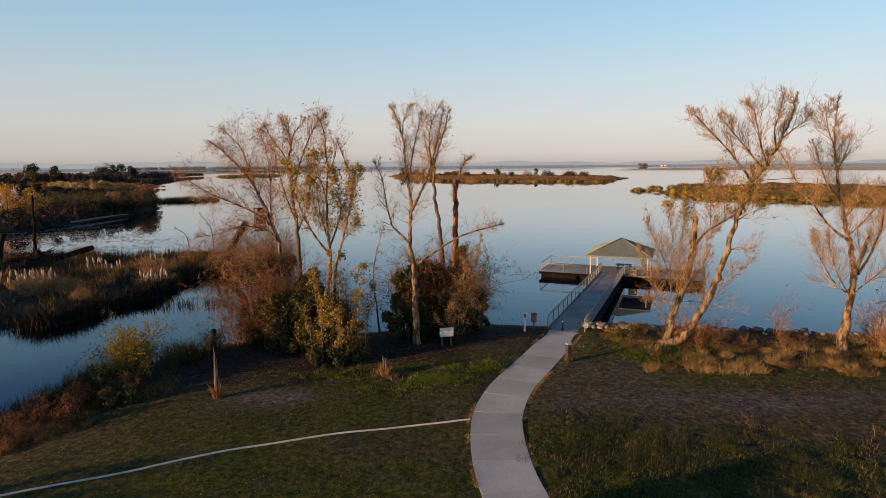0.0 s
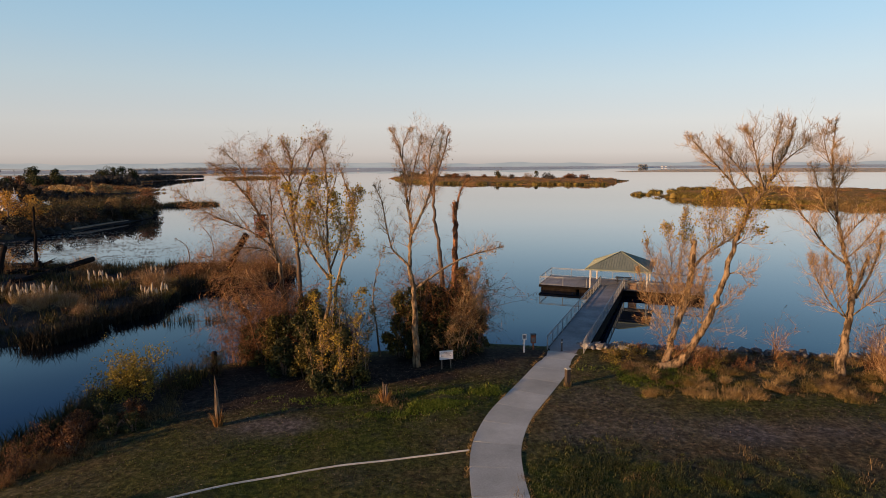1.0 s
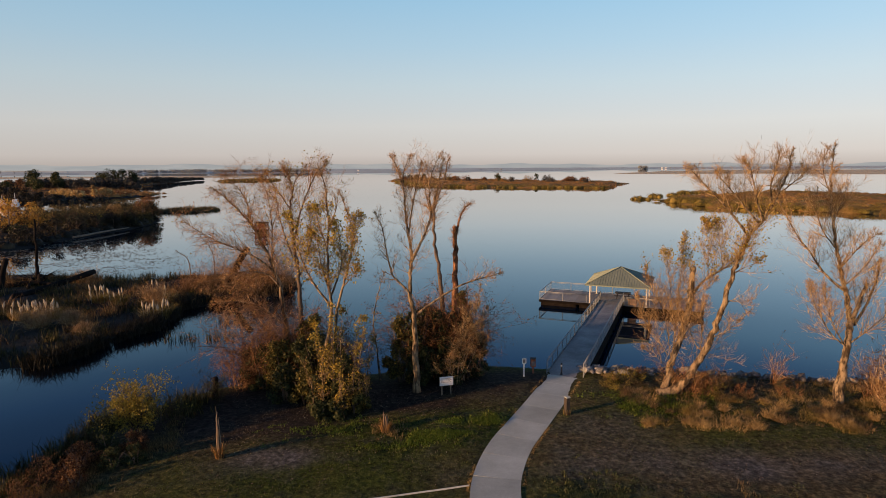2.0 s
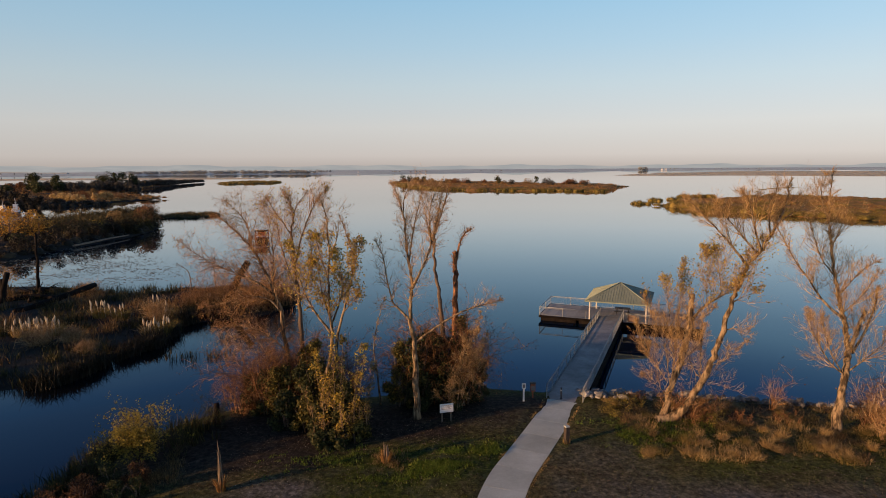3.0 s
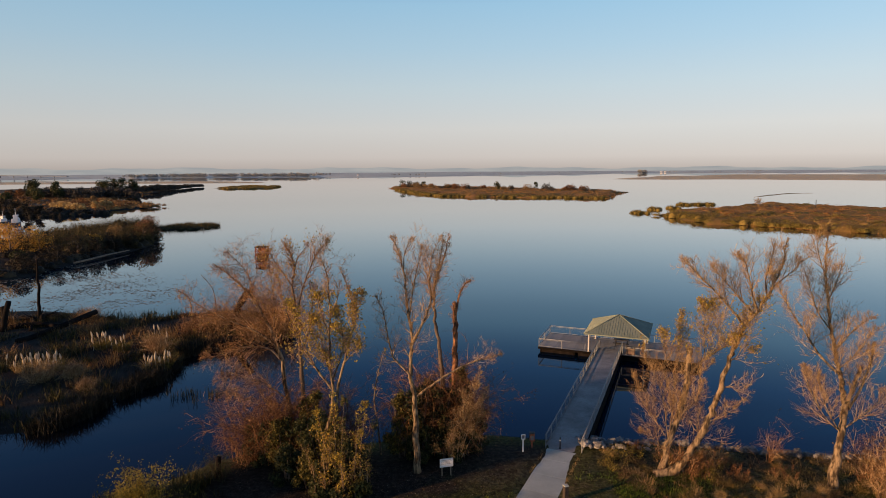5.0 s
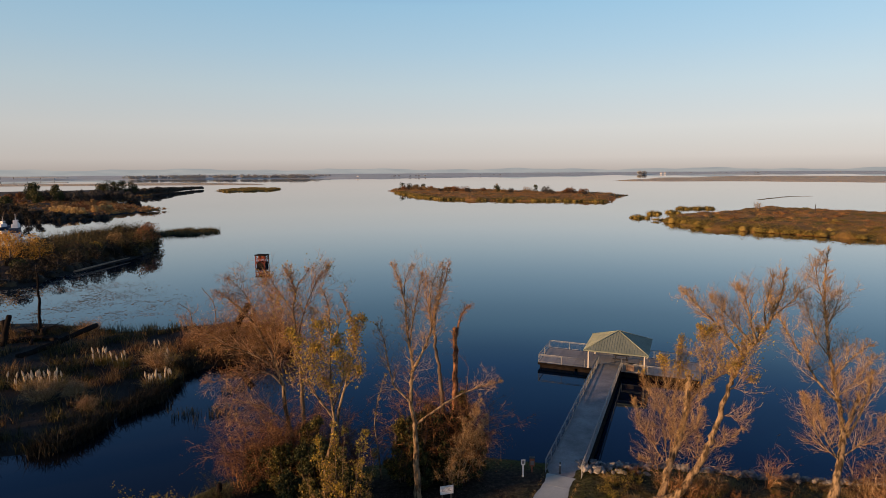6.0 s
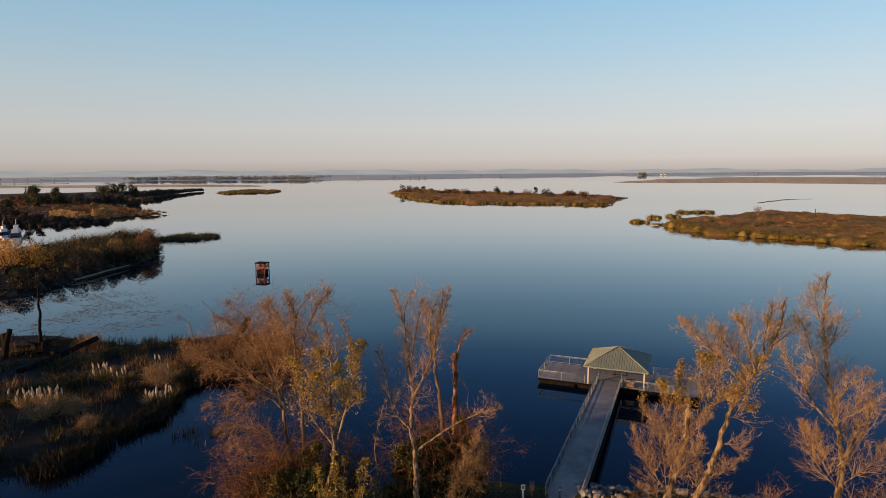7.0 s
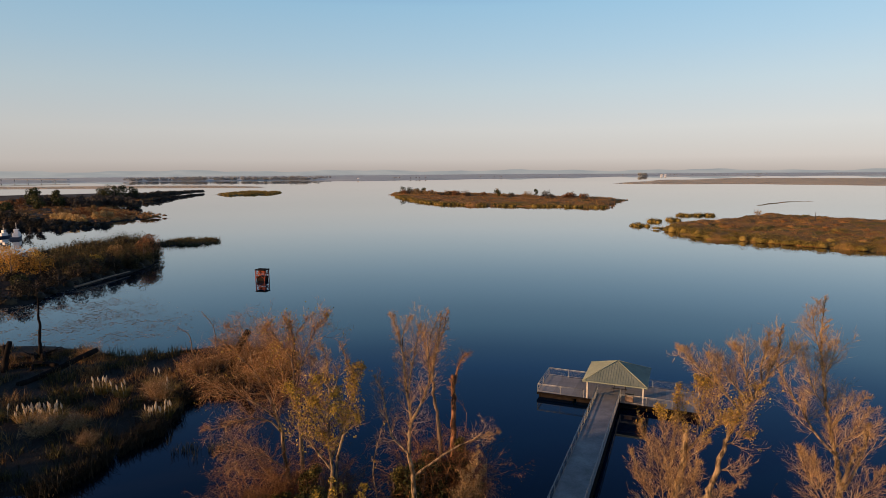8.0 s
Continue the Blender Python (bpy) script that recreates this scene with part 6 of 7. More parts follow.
# ---- stones along the bank ----
def rock_mesh(seed):
    r = random.Random(seed)
    bm = bmesh.new()
    bmesh.ops.create_icosphere(bm, subdivisions=1, radius=0.5)
    sx, sy, sz = r.uniform(0.8, 1.3), r.uniform(0.7, 1.1), r.uniform(0.5, 0.8)
    for v in bm.verts:
        k = 1 + r.uniform(-0.22, 0.18)
        v.co = Vector((v.co.x * sx, v.co.y * sy, v.co.z * sz)) * k
    me = bpy.data.meshes.new("rock")
    bm.to_mesh(me)
    bm.free()
    me.materials.append(ROCK)
    return me


def riprap():
    r = random.Random(300)
    kinds = [rock_mesh(310 + k) for k in range(9)]
    holder = tagged(new("riprap", kinds[0]), "bank of broken grey stones at the waterline", "stones", kind="structure")
    holder.matrix_world = pose(11.4, 43.6, 0.35)
    for k in range(299):
        x = 10.2 + (r.random() ** 1.5) * 23
        edge = float(np.interp(x, [8, 11.5, 17.3, 22, 28, 33, 45], [45.2, 44.6, 44.2, 43.0, 41.9, 41.4, 40.2]))
        y = edge + r.uniform(-3.4 if x < 15 else -2.2, 0.3)
        size = r.uniform(0.30, 0.80)
        z = max(float(ground_z(x, y)), -0.15) + size * 0.42
        ob = part("rock", r.choice(kinds), holder)
        ob.matrix_basis = pose(x - 11.4, y - 43.6, z - 0.35, r.uniform(-30, 30), r.uniform(-30, 30), r.uniform(0, 360)) @ Matrix.Diagonal((size, size, size, 1))


riprap()


# ---- signs, posts and stumps ----
def notice_board():
    x, y = 0.2, 37.6
    z = float(ground_z(x, y))
    t = thing("notice_board", (x, y, z), "white notice board on two wooden posts", "sign", turn=14)
    part("panel", Shape().box((-0.46, -0.02, 0.62), (0.46, 0.02, 1.22), 0.012).mesh("panel", WHITE_PAINT), t)
    for u in (-0.3, 0.3):
        part("post", Shape().box((u - 0.04, 0.023, -0.2), (u + 0.04, 0.09, 1.15), 0.006).mesh("post", PALE_WOOD), t)
    for k, (a, b, c) in enumerate(((-0.36, 0.30, 1.10), (-0.36, 0.34, 1.02), (-0.36, 0.22, 0.94), (-0.36, 0.30, 0.86))):
        part("print_line", Shape().box((a, -0.024, c - 0.012), (b, -0.0205, c + 0.012)).mesh("print_line", BAR_INK), t)


def gauge_post():
    x, y = 5.75, 41.0
    z = float(ground_z(x, y))
    t = thing("gauge_post", (x, y, z), "white post with a small notice by the gangway", "post")
    part("post", Shape().box((-0.06, -0.05, -0.2), (0.06, 0.05, 1.05), 0.01).mesh("post", WHITE_PAINT), t)
    plate = part("plate", Shape().box((-0.15, -0.075, 0.95), (0.15, -0.052, 1.35), 0.006).mesh("plate", WHITE_PAINT), t)
    part("print_panel", Shape().box((-0.09, -0.08, 1.02), (0.09, -0.0755, 1.28)).mesh("print_panel", BAR_INK), plate)


def information_stand():
    x, y = 6.5, 41.7
    z = float(ground_z(x, y))
    t = thing("information_stand", (x, y, z), "small dark red box stand beside the gangway", "stand")
    part("post", Shape().box((-0.05, -0.05, -0.2), (0.05, 0.05, 0.6), 0.008).mesh("post", BROWN_PAINT), t)
    box = part("box", Shape().box((-0.18, -0.12, 0.5), (0.18, 0.12, 1.1), 0.015).mesh("box", BROWN_PAINT), t)
    part("notice", Shape().box((-0.13, -0.127, 0.6), (0.13, -0.1235, 0.92)).mesh("notice", BAR_INK), box)
    part("cap", Shape().box((-0.21, -0.15, 1.1), (0.21, 0.15, 1.15), 0.01).mesh("cap", DARK_METAL), t)


def bollard():
    x, y = dock_point(-0.3, 0.35)
    t = thing("bollard", (x, y, 1.395), "dark bollard in the middle of the gangway's end", "bollard")
    s = Shape().tube([(0, 0, 0), (0, 0, 0.06), (0, 0, 0.07), (0, 0, 0.78), (0, 0, 0.84), (0, 0, 0.88)], [0.09, 0.09, 0.055, 0.05, 0.06, 0.03], 10)
    part("shaft", s.mesh("shaft", DARK_METAL, True), t)
    part("band", Shape().tube([(0, 0, 0.62), (0, 0, 0.70)], 0.058, 10).mesh("band", WHITE_PAINT, True), t, "pale reflective band")


def marker_post():
    x, y = 7.45, 34.3
    z = float(ground_z(x, y))
    t = thing("marker_post", (x, y, z), "short squat wooden post with a pale cap", "post", turn=20)
    part("shaft", Shape().box((-0.15, -0.15, -0.2), (0.13, 0.13, 1.05), 0.03).mesh("shaft", OLD_WOOD), t)
    part("cap", Shape().box((-0.15, -0.15, 1.05), (0.15, 0.15, 1.12), 0.02).mesh("cap", CONCRETE), t)
    g = np.random.default_rng(330)
    n = 60
    a = g.uniform(0, 6.28, n)
    v, f = blades(g, np.stack([np.cos(a) * 0.22, np.sin(a) * 0.22, np.zeros(n)], 1), g.uniform(0.25, 0.5, n), np.full(n, 0.02), g.uniform(0.1, 0.5, n))
    w = thing("grass_tuft", (x, y, z - 0.02), "dry grass round the foot of the post", "grass tuft", "dry grass tufts")
    part("grass_clump", mesh_of("grass_clump", v, f, GRASS_DRY), w)


def split_stump(x, y, height, radius, seed, label):
    z = float(ground_z(x, y))
    r = random.Random(seed)
    t = thing("stump", (x, y, z), label, "stump", "split stumps")
    for k in range(6):
        a = k * 2 * math.pi / 6 + r.uniform(-0.3, 0.3)
        px, py = math.cos(a) * radius * 0.9, math.sin(a) * radius * 0.9
        h = height * r.uniform(0.45, 1.0)
        s = Shape().tube([(px, py, -0.15), (px * 0.95, py * 0.95, h * 0.5), (px * 0.9 + r.uniform(-.03, .03), py * 0.9, h * 0.85), (px + r.uniform(-.05, .05), py, h)],
                         [radius * 0.5, radius * 0.34, radius * 0.22, 0.006], 6)
        part("splinter", s.mesh("splinter", PALE_WOOD, True), t)
    g = np.random.default_rng(seed)
    n = 140
    a = g.uniform(0, 6.28, n)
    rad = radius * (1.0 + g.random(n) * 1.2)
    v, f = blades(g, np.stack([np.cos(a) * rad, np.sin(a) * rad, np.zeros(n)], 1), g.uniform(0.4, 1.0, n), np.full(n, 0.03), g.uniform(0.1, 0.5, n), heading=a)
    w = thing("grass_tuft", (x, y, z - 0.02), "orange dry grass round a split stump", "grass tuft", "dry grass tufts")
    part("grass_clump", mesh_of("grass_clump", v, f, REED_RUST), w)


notice_board()
gauge_post()
information_stand()
bollard()
marker_post()
split_stump(-3.3, 32.3, 1.7, 0.13, 340, "split pale stump with dry grass round it")
split_stump(-11.75, 29.5, 2.9, 0.10, 341, "tall splintered pale snag standing in the grass")
dark = thing("short_pile", (-15.4, 38.6, float(ground_z(-15.4, 38.6))), "short dark timber pile on the bank", "pile")
part("pile", Shape().tube([(0, 0, -0.3), (0.02, 0, 0.8), (0.03, 0.02, 1.5), (0.03, 0.02, 1.56)], [0.2, 0.19, 0.18, 0.13], 10).mesh("pile", BLACKENED, True), dark)


# ---- the marsh bank ----
def marsh_plants():
    g = np.random.default_rng(400)
    near = [(-58, 46), (-37, 47.5), (-33, 49), (-31.9, 54), (-30.6, 57.6), (-29.4, 60.2), (-29.6, 63.6), (-30.8, 68), (-27.5, 71.5), (-21, 74.5), (-20, 82), (-24, 88), (-33, 91), (-41, 88), (-48, 87), (-58, 89), (-80, 92), (-110, 92), (-110, 50)]
    q = scatter(g, near, 6500)
    gaps = value_noise(q[:, 0], q[:, 1], 2.6, 42) * 0.6 + value_noise(q[:, 0], q[:, 1], 7.0, 43) * 0.4
    q = q[gaps > 0.46]
    edge = edge_distance(q[:, 0], q[:, 1], near)
    n = value_noise(q[:, 0], q[:, 1], 5.0, 41) * 0.6 + value_noise(q[:, 0], q[:, 1], 1.7, 44) * 0.4
    a = np.column_stack([q, np.full(len(q), 0.15)])
    for name, lo, hi, tall, mat, label, seed in (("reeds", 0.0, 0.50, 1.7, REED_GREEN, "dense dark green marsh reeds", 401), ("dry_reeds", 0.50, 0.62, 2.1, REED_DRY, "tall dry tan marsh reeds", 402),
                                                 ("rust_reeds", 0.62, 0.72, 1.5, REED_RUST, "rust-brown marsh reeds", 405), ("low_reeds", 0.72, 1.0, 1.0, CANE_TIPS, "low brown-olive marsh growth", 406)):
        tuft_field(name, a[(n >= lo) & (n < hi)], tall, 0.06, mat, label, seed, per=12, spread=0.32, lean=(0.1, 0.8), category="reeds")
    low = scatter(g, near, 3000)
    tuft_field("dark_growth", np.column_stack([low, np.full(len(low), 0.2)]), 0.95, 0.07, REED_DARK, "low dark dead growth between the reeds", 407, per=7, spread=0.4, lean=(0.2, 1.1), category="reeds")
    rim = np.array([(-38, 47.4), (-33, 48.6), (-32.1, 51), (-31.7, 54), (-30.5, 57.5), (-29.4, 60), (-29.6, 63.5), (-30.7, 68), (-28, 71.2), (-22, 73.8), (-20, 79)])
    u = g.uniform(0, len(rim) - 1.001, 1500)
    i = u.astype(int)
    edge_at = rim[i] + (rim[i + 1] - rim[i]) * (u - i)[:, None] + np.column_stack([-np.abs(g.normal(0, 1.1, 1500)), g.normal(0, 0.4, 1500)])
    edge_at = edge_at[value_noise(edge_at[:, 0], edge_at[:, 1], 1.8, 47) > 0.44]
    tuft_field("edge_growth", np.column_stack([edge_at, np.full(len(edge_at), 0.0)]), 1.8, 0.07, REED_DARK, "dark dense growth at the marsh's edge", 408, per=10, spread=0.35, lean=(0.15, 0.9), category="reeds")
    band = [(-62, 44.5), (-37, 47.6), (-33.2, 49), (-32.2, 51), (-33.2, 57), (-32.4, 61), (-30, 63.6), (-31, 68.5), (-28, 73.4), (-22.5, 75.5), (-22.5, 78), (-29, 75.5), (-33, 69), (-32.5, 64.5), (-34.5, 61), (-35.5, 57), (-34.8, 52), (-37.5, 50.5), (-62, 49)]
    front = scatter(g, band, 1300)
    front = front[value_noise(front[:, 0], front[:, 1], 2.4, 46) > 0.52]
    front = np.column_stack([front, np.full(len(front), 0.05)])
    tuft_field("shore_reeds", front, 1.7, 0.04, REED_GREEN, "upright reeds at the marsh edge", 403, per=8, spread=0.25, lean=(0.05, 0.45), category="reeds")
    lone = np.concatenate([g.normal((-24.6, 55.5), (0.9, 0.7), (16, 2)), g.normal((-21.6, 56.5), (0.8, 0.6), (16, 2)), g.normal((-23, 62.5), (1.0, 0.8), (14, 2))])
    tuft_field("water_reeds", np.column_stack([lone, np.zeros(len(lone))]), 1.1, 0.045, REED_GREEN, "sparse reeds standing in the water", 404, per=7, spread=0.25, lean=(0.1, 0.5), category="reeds")


marsh_plants()


def plume_clump(x, y, count, seed):
    """Pampas grass: arching blades and upright cream plumes."""
    g = np.random.default_rng(seed)
    t = thing("pampas_clump", (x, y, 0.2), "pampas grass with upright cream plumes in the marsh", "pampas grass", "pampas clumps")
    n = 260
    a = g.uniform(0, 6.28, n)
    rad = np.sqrt(g.random(n)) * 0.7
    v, f = blades(g, np.stack([np.cos(a) * rad, np.sin(a) * rad, np.zeros(n)], 1), g.uniform(1.2, 2.0, n), np.full(n, 0.045), g.uniform(0.3, 0.9, n), heading=a)
    part("grass_clump", mesh_of("grass_clump", v, f, STRAW if count > 7 else REED_OLIVE), t)
    r = random.Random(seed)
    for k in range(count):
        px, py, h = r.gauss(0, 0.55), r.gauss(0, 0.5), r.uniform(1.0, 1.9)
        lx = r.uniform(-0.15, 0.15)
        s = Shape().tube([(px, py, 0.3), (px + lx, py, h)], 0.015, 4)
        s.tube([(px + lx, py, h - 0.1), (px + lx * 1.3, py, h + 0.15), (px + lx * 1.7, py, h + 0.40), (px + lx * 2.4, py, h + 0.68)], [0.03, 0.11, 0.09, 0.01], 6)
        part("plume", s.mesh("plume", PLUME, True), t, "cream feathery plume")


for k, (x, y, n) in enumerate(((-45.3, 62.3, 8), (-43.2, 62.5, 9), (-42.0, 62.8, 5), (-41.6, 70.6, 6), (-38.6, 69.6, 4), (-31.5, 62.3, 9), (-30.5, 63.2, 5), (-36.4, 73.0, 2), (-48.6, 62.2, 3), (-33.0, 70.2, 2))):
    plume_clump(x, y, n, 420 + k)
for k, (x, y, h, r) in enumerate(((-41.2, 59.0, 1.9, 2.0), (-51.6, 85.0, 1.6, 1.8), (-33.6, 68.0, 2.3, 1.3), (-38.8, 60.5, 1.3, 1.4), (-35.2, 56.8, 1.0, 1.0))):
    shrub("marsh_shrub", (x, y), h * 1.2, r * 1.25, "round rust-brown shrub in the marsh", TWIG_TAN, LEAF_TAN, 900, 0.06, 440 + k, stems=60, kids=(5, 5), group="marsh shrubs", base=0.3, lean=1.0)
for k, (x, y, h, r) in enumerate(((-22.5, 79.5, 7.0, 3.2), (-25.5, 80.5, 6.6, 3.0), (-28.4, 79.6, 5.4, 2.8), (-31.0, 78.4, 4.2, 2.4), (-20.6, 77.5, 4.6, 2.4), (-24.0, 74.5, 3.4, 2.2), (-33.2, 76.6, 2.6, 1.8))):
    shrub("marsh_willow", (x, y), h, r, "reddish bare willow shrub on the marsh end", TWIG_RED, LEAF_RUST, 900, 0.12, 450 + k, stems=34, kids=(5, 6), group="marsh willows", base=0.3, wide=0.6, droop=0.3)


def timber(name, points, r0, r1, seed, label, category, mat=OLD_WOOD):
    foot = Vector(points[0])
    t = thing(name, foot, label, category, "old marsh timbers")
    line, (v, f) = knotty([Vector(p) - foot for p in points], r0, r1, seed, 8, 0.3, 0.6)
    part("trunk", mesh_of("trunk", v, f, mat, True), t)
    return t


mast = timber("dead_pole", [(-58.8, 85, 0.0), (-58.7, 85, 3.0), (-58.5, 85, 6.2), (-58.4, 85, 9.4)], 0.34, 0.12, 460, "tall dead bare trunk standing in the marsh", "dead tree", BLACKENED)
roots = Wood(461, 0.3, -0.1)
for k in range(26):
    a = k * 0.45
    roots.sprout(Vector((0, 0, 0.6)), Vector((math.cos(a), math.sin(a), 0.35)).normalized(), 3.0, 0.10, 1, (3, 2))
part("roots", mesh_of("roots", *rods(roots.rods, 4), BLACKENED), mast)
timber("leaning_pile", [(-59.5, 78.5, 0), (-59.2, 78.7, 2.0), (-58.6, 79.0, 4.6)], 0.4, 0.32, 462, "dark leaning timber pile in the marsh", "pile", BLACKENED)
timber("leaning_pile", [(-61.5, 82, 0), (-61.8, 82, 3.2)], 0.4, 0.35, 463, "dark upright timber pile in the marsh", "pile", BLACKENED)
timber("short_pile", [(-56.5, 82, 0), (-56.3, 82, 1.9)], 0.35, 0.3, 464, "short dark broken pile in the marsh", "pile", BLACKENED)
timber("driftwood_log", [(-53.5, 73.0, 0.5), (-51.8, 77.5, 1.1), (-49.6, 83.5, 2.0)], 0.5, 0.36, 465, "long dark driftwood log lying in the marsh", "log", BLACKENED)
timber("driftwood_log", [(-60.5, 79.5, 0.5), (-56.5, 81.0, 0.9), (-53.5, 80.5, 0.7)], 0.45, 0.3, 475, "dark driftwood log tangled with roots", "log", BLACKENED)
timber("driftwood_log", [(-62.5, 86.5, 0.5), (-58.5, 83.0, 1.0), (-56.0, 79.0, 0.6)], 0.35, 0.2, 476, "dark driftwood log tangled with roots", "log", BLACKENED)
timber("driftwood_log", [(-39.0, 87.6, 0.3), (-37.0, 87.0, 0.6), (-35.2, 86.0, 0.5)], 0.36, 0.2, 466, "dark fallen log at the water's edge", "log", BLACKENED)
timber("driftwood_log", [(-34.6, 83.2, 1.0), (-32.8, 83.0, 1.1), (-31.0, 82.4, 1.0)], 0.36, 0.33, 467, "thick dark fallen log on the marsh end", "log", BLACKENED)
timber("snag", [(-29.0, 79, 0.3), (-28.4, 79, 2.0), (-27.4, 79, 4.0), (-26.2, 79, 5.8)], 0.5, 0.42, 468, "broken blackened trunk leaning over the marsh", "dead tree", BLACKENED)
for k, (x, y, h) in enumerate(((-34.0, 87.4, 4.6), (-37.2, 86.4, 2.6))):
    bare_tree("dead_sapling", [([(x, y, 0.3), (x - 0.2, y, h * 0.5), (x - 1.7, y, h)], 0.1, 0.03, "trunk", 0.5)], "small leafless dead tree at the marsh edge", BARK_DARK, TWIG_GREY, LEAF_TAN, 0, 0.1, 470 + k, density=1.0, reach=1.4, twigs=(3, 3), group="dead saplings").location.z = 0.25


def floating_weed():
    g = np.random.default_rng(480)
    area = [(-105, 88), (-54, 88), (-40, 96), (-46, 116), (-70, 136), (-84, 148), (-108, 124)]
    q = scatter(g, area, 15000)
    n = value_noise(q[:, 0], q[:, 1], 6.0, 48) * 0.6 + value_noise(q[:, 0], q[:, 1], 2.0, 49) * 0.4
    q = q[((n > 0.46) | (g.random(len(q)) < 0.12)) & (g.random(len(q)) < edge_distance(q[:, 0], q[:, 1], area) / 12 - 0.05)]
    v, f = [], []
    for x, y in q:
        r = g.uniform(0.05, 0.18)
        k = len(v)
        a0 = g.uniform(0, 6.28)
        ring = [(x + r * 1.5 * g.uniform(0.6, 1.2) * math.cos(a0 + i * 1.047), y + r * g.uniform(0.6, 1.2) * math.sin(a0 + i * 1.047)) for i in range(6)]
        v += [(*p, 0.012) for p in ring]
        f += [tuple(range(k, k + 6))]
    tagged(new("floating_weed", mesh_of("floating_weed", v, f, PADS)), "patches of floating water weed in the inlet", "water plants", kind="stuff")


floating_weed()


# ---- headland, spits and islands ----
def fields(name, outline, n, height, width, mat, label, seed, per=6, spread=0.6, threshold=None, base=0.3, margin=0.0, scale=8.0, lean=(0.1, 0.6), category="reeds"):
    g = np.random.default_rng(seed)
    q = scatter(g, outline, n, margin)
    if threshold is not None:
        v = value_noise(q[:, 0], q[:, 1], scale, seed + 1)
        q = q[(v > threshold[0]) & (v < threshold[1])]
    z = np.full(len(q), base)
    return tuft_field(name, np.column_stack([q, z]), height, width, mat, label, seed, per, spread, lean, category)


def clump_field(name, outline, n, radius, height, leaf, mat, label, seed, per=60, base=0.3, margin=0.0, threshold=None, scale=9.0, category="reeds", vary=0.0):
    """Rounded tussocks side by side, each a dome of small leaves with a few blades sticking out."""
    g = np.random.default_rng(seed)
    q = scatter(g, outline, n, margin)
    if threshold is not None:
        k = value_noise(q[:, 0], q[:, 1], scale, seed + 1)
        q = q[(k > threshold[0]) & (k < threshold[1])]
    n = len(q)
    r = g.uniform(0.55, 1.25, n)
    d = g.normal(size=(n * per, 3))
    d /= np.linalg.norm(d, axis=1, keepdims=True)
    d[:, 2] = np.abs(d[:, 2])
    tall = 1 + vary * (value_noise(q[:, 0], q[:, 1], 7.0, seed + 3) * 2 - 1)
    size = np.array([[radius, radius, height]]) * np.column_stack([np.ones((n, 2)), tall])
    rr = np.repeat(r, per)[:, None]
    at = np.repeat(np.column_stack([q, np.full(n, base)]), per, 0) + d * rr * np.repeat(size, per, 0) * g.uniform(0.75, 1.08, (n * per, 1))
    v, f = leaf_cards(g, at, d * np.array([[1, 1, 1.3]]), g.uniform(0.6, 1.3, n * per) * leaf)
    ring, rise = 7, 3
    k = np.arange(ring) * 2 * math.pi / ring
    dome = [np.stack([np.cos(k + 0.4 * m) * math.cos(m * 0.52), np.sin(k + 0.4 * m) * math.cos(m * 0.52), np.full(ring, math.sin(m * 0.52) - 0.1 * (m == 0))], 1) for m in range(rise)]
    dome = np.concatenate(dome + [np.array([[0, 0, 1.0]])])
    count = len(dome)
    body = (np.column_stack([q, np.full(n, base)])[:, None] + dome[None] * (r[:, None, None] * size[:, None] * 0.62) * g.uniform(0.85, 1.12, (n, count, 1))).reshape(-1, 3)
    quads = [(m * ring + a, m * ring + (a + 1) % ring, (m + 1) * ring + (a + 1) % ring, (m + 1) * ring + a) for m in range(rise - 1) for a in range(ring)]
    quads += [((rise - 1) * ring + a, (rise - 1) * ring + (a + 1) % ring, count - 1, count - 1) for a in range(ring)]
    tris = np.array([t for a, b, c, e in quads for t in ((a, b, c), (a, c, e)) if len(set(t)) == 3])
    cards = np.concatenate([f[:, [0, 1, 2]], f[:, [0, 2, 3]]])
    both = np.concatenate([cards, (len(v) + np.arange(n)[:, None, None] * count + tris[None]).reshape(-1, 3)])
    return tagged(new(name, mesh_of(name, np.concatenate([v, body]), both, mat, True)), label, category, kind="stuff")


HEAD_SEEN = [(-150, 117), (-89, 118.5), (-87, 125), (-88.5, 135), (-87.3, 154), (-86, 177), (-96, 198), (-110, 223), (-122, 234), (-130, 230), (-136, 212), (-135, 195), (-141, 178), (-200, 174), (-200, 118)]
clump_field("headland_reeds", [(-150, 140), (-112, 150), (-92, 160), (-90, 177), (-100, 196), (-114, 221), (-135, 195), (-141, 178), (-200, 172)], 300, 1.8, 1.2, 0.28, CANE_TIPS, "dry olive growth on the headland", 500, 60, 0.5, 5.0, threshold=(0.52, 1.1))
# near-black brush paints the shade down to the headland's waterline
clump_field("headland_brush", HEAD_SEEN, 800, 2.2, 1.9, 0.32, REED_DARK, "dark dead brush with shade in its colour covering the headland", 506, 40, 0.4)
fields("headland_grass", HEAD_SEEN, 260, 1.7, 0.08, REED_DRY, "dry grass on the headland", 508, 8, 0.6, margin=3.0)
CANE = [(-118, 160), (-95, 152), (-91, 165), (-89, 178), (-97, 198), (-110, 219), (-121, 226), (-127, 205), (-125, 180)]
clump_field("cane_thicket", CANE, 340, 2.0, 4.2, 0.30, CANE_BODY, "tall dark olive cane thicket on the headland", 502, 110, 0.5, vary=0.5)
fields("cane_tops", CANE, 800, 5.3, 0.10, CANE_TIPS, "cane tips above the thicket", 503, 9, 0.9, lean=(0.05, 0.35))
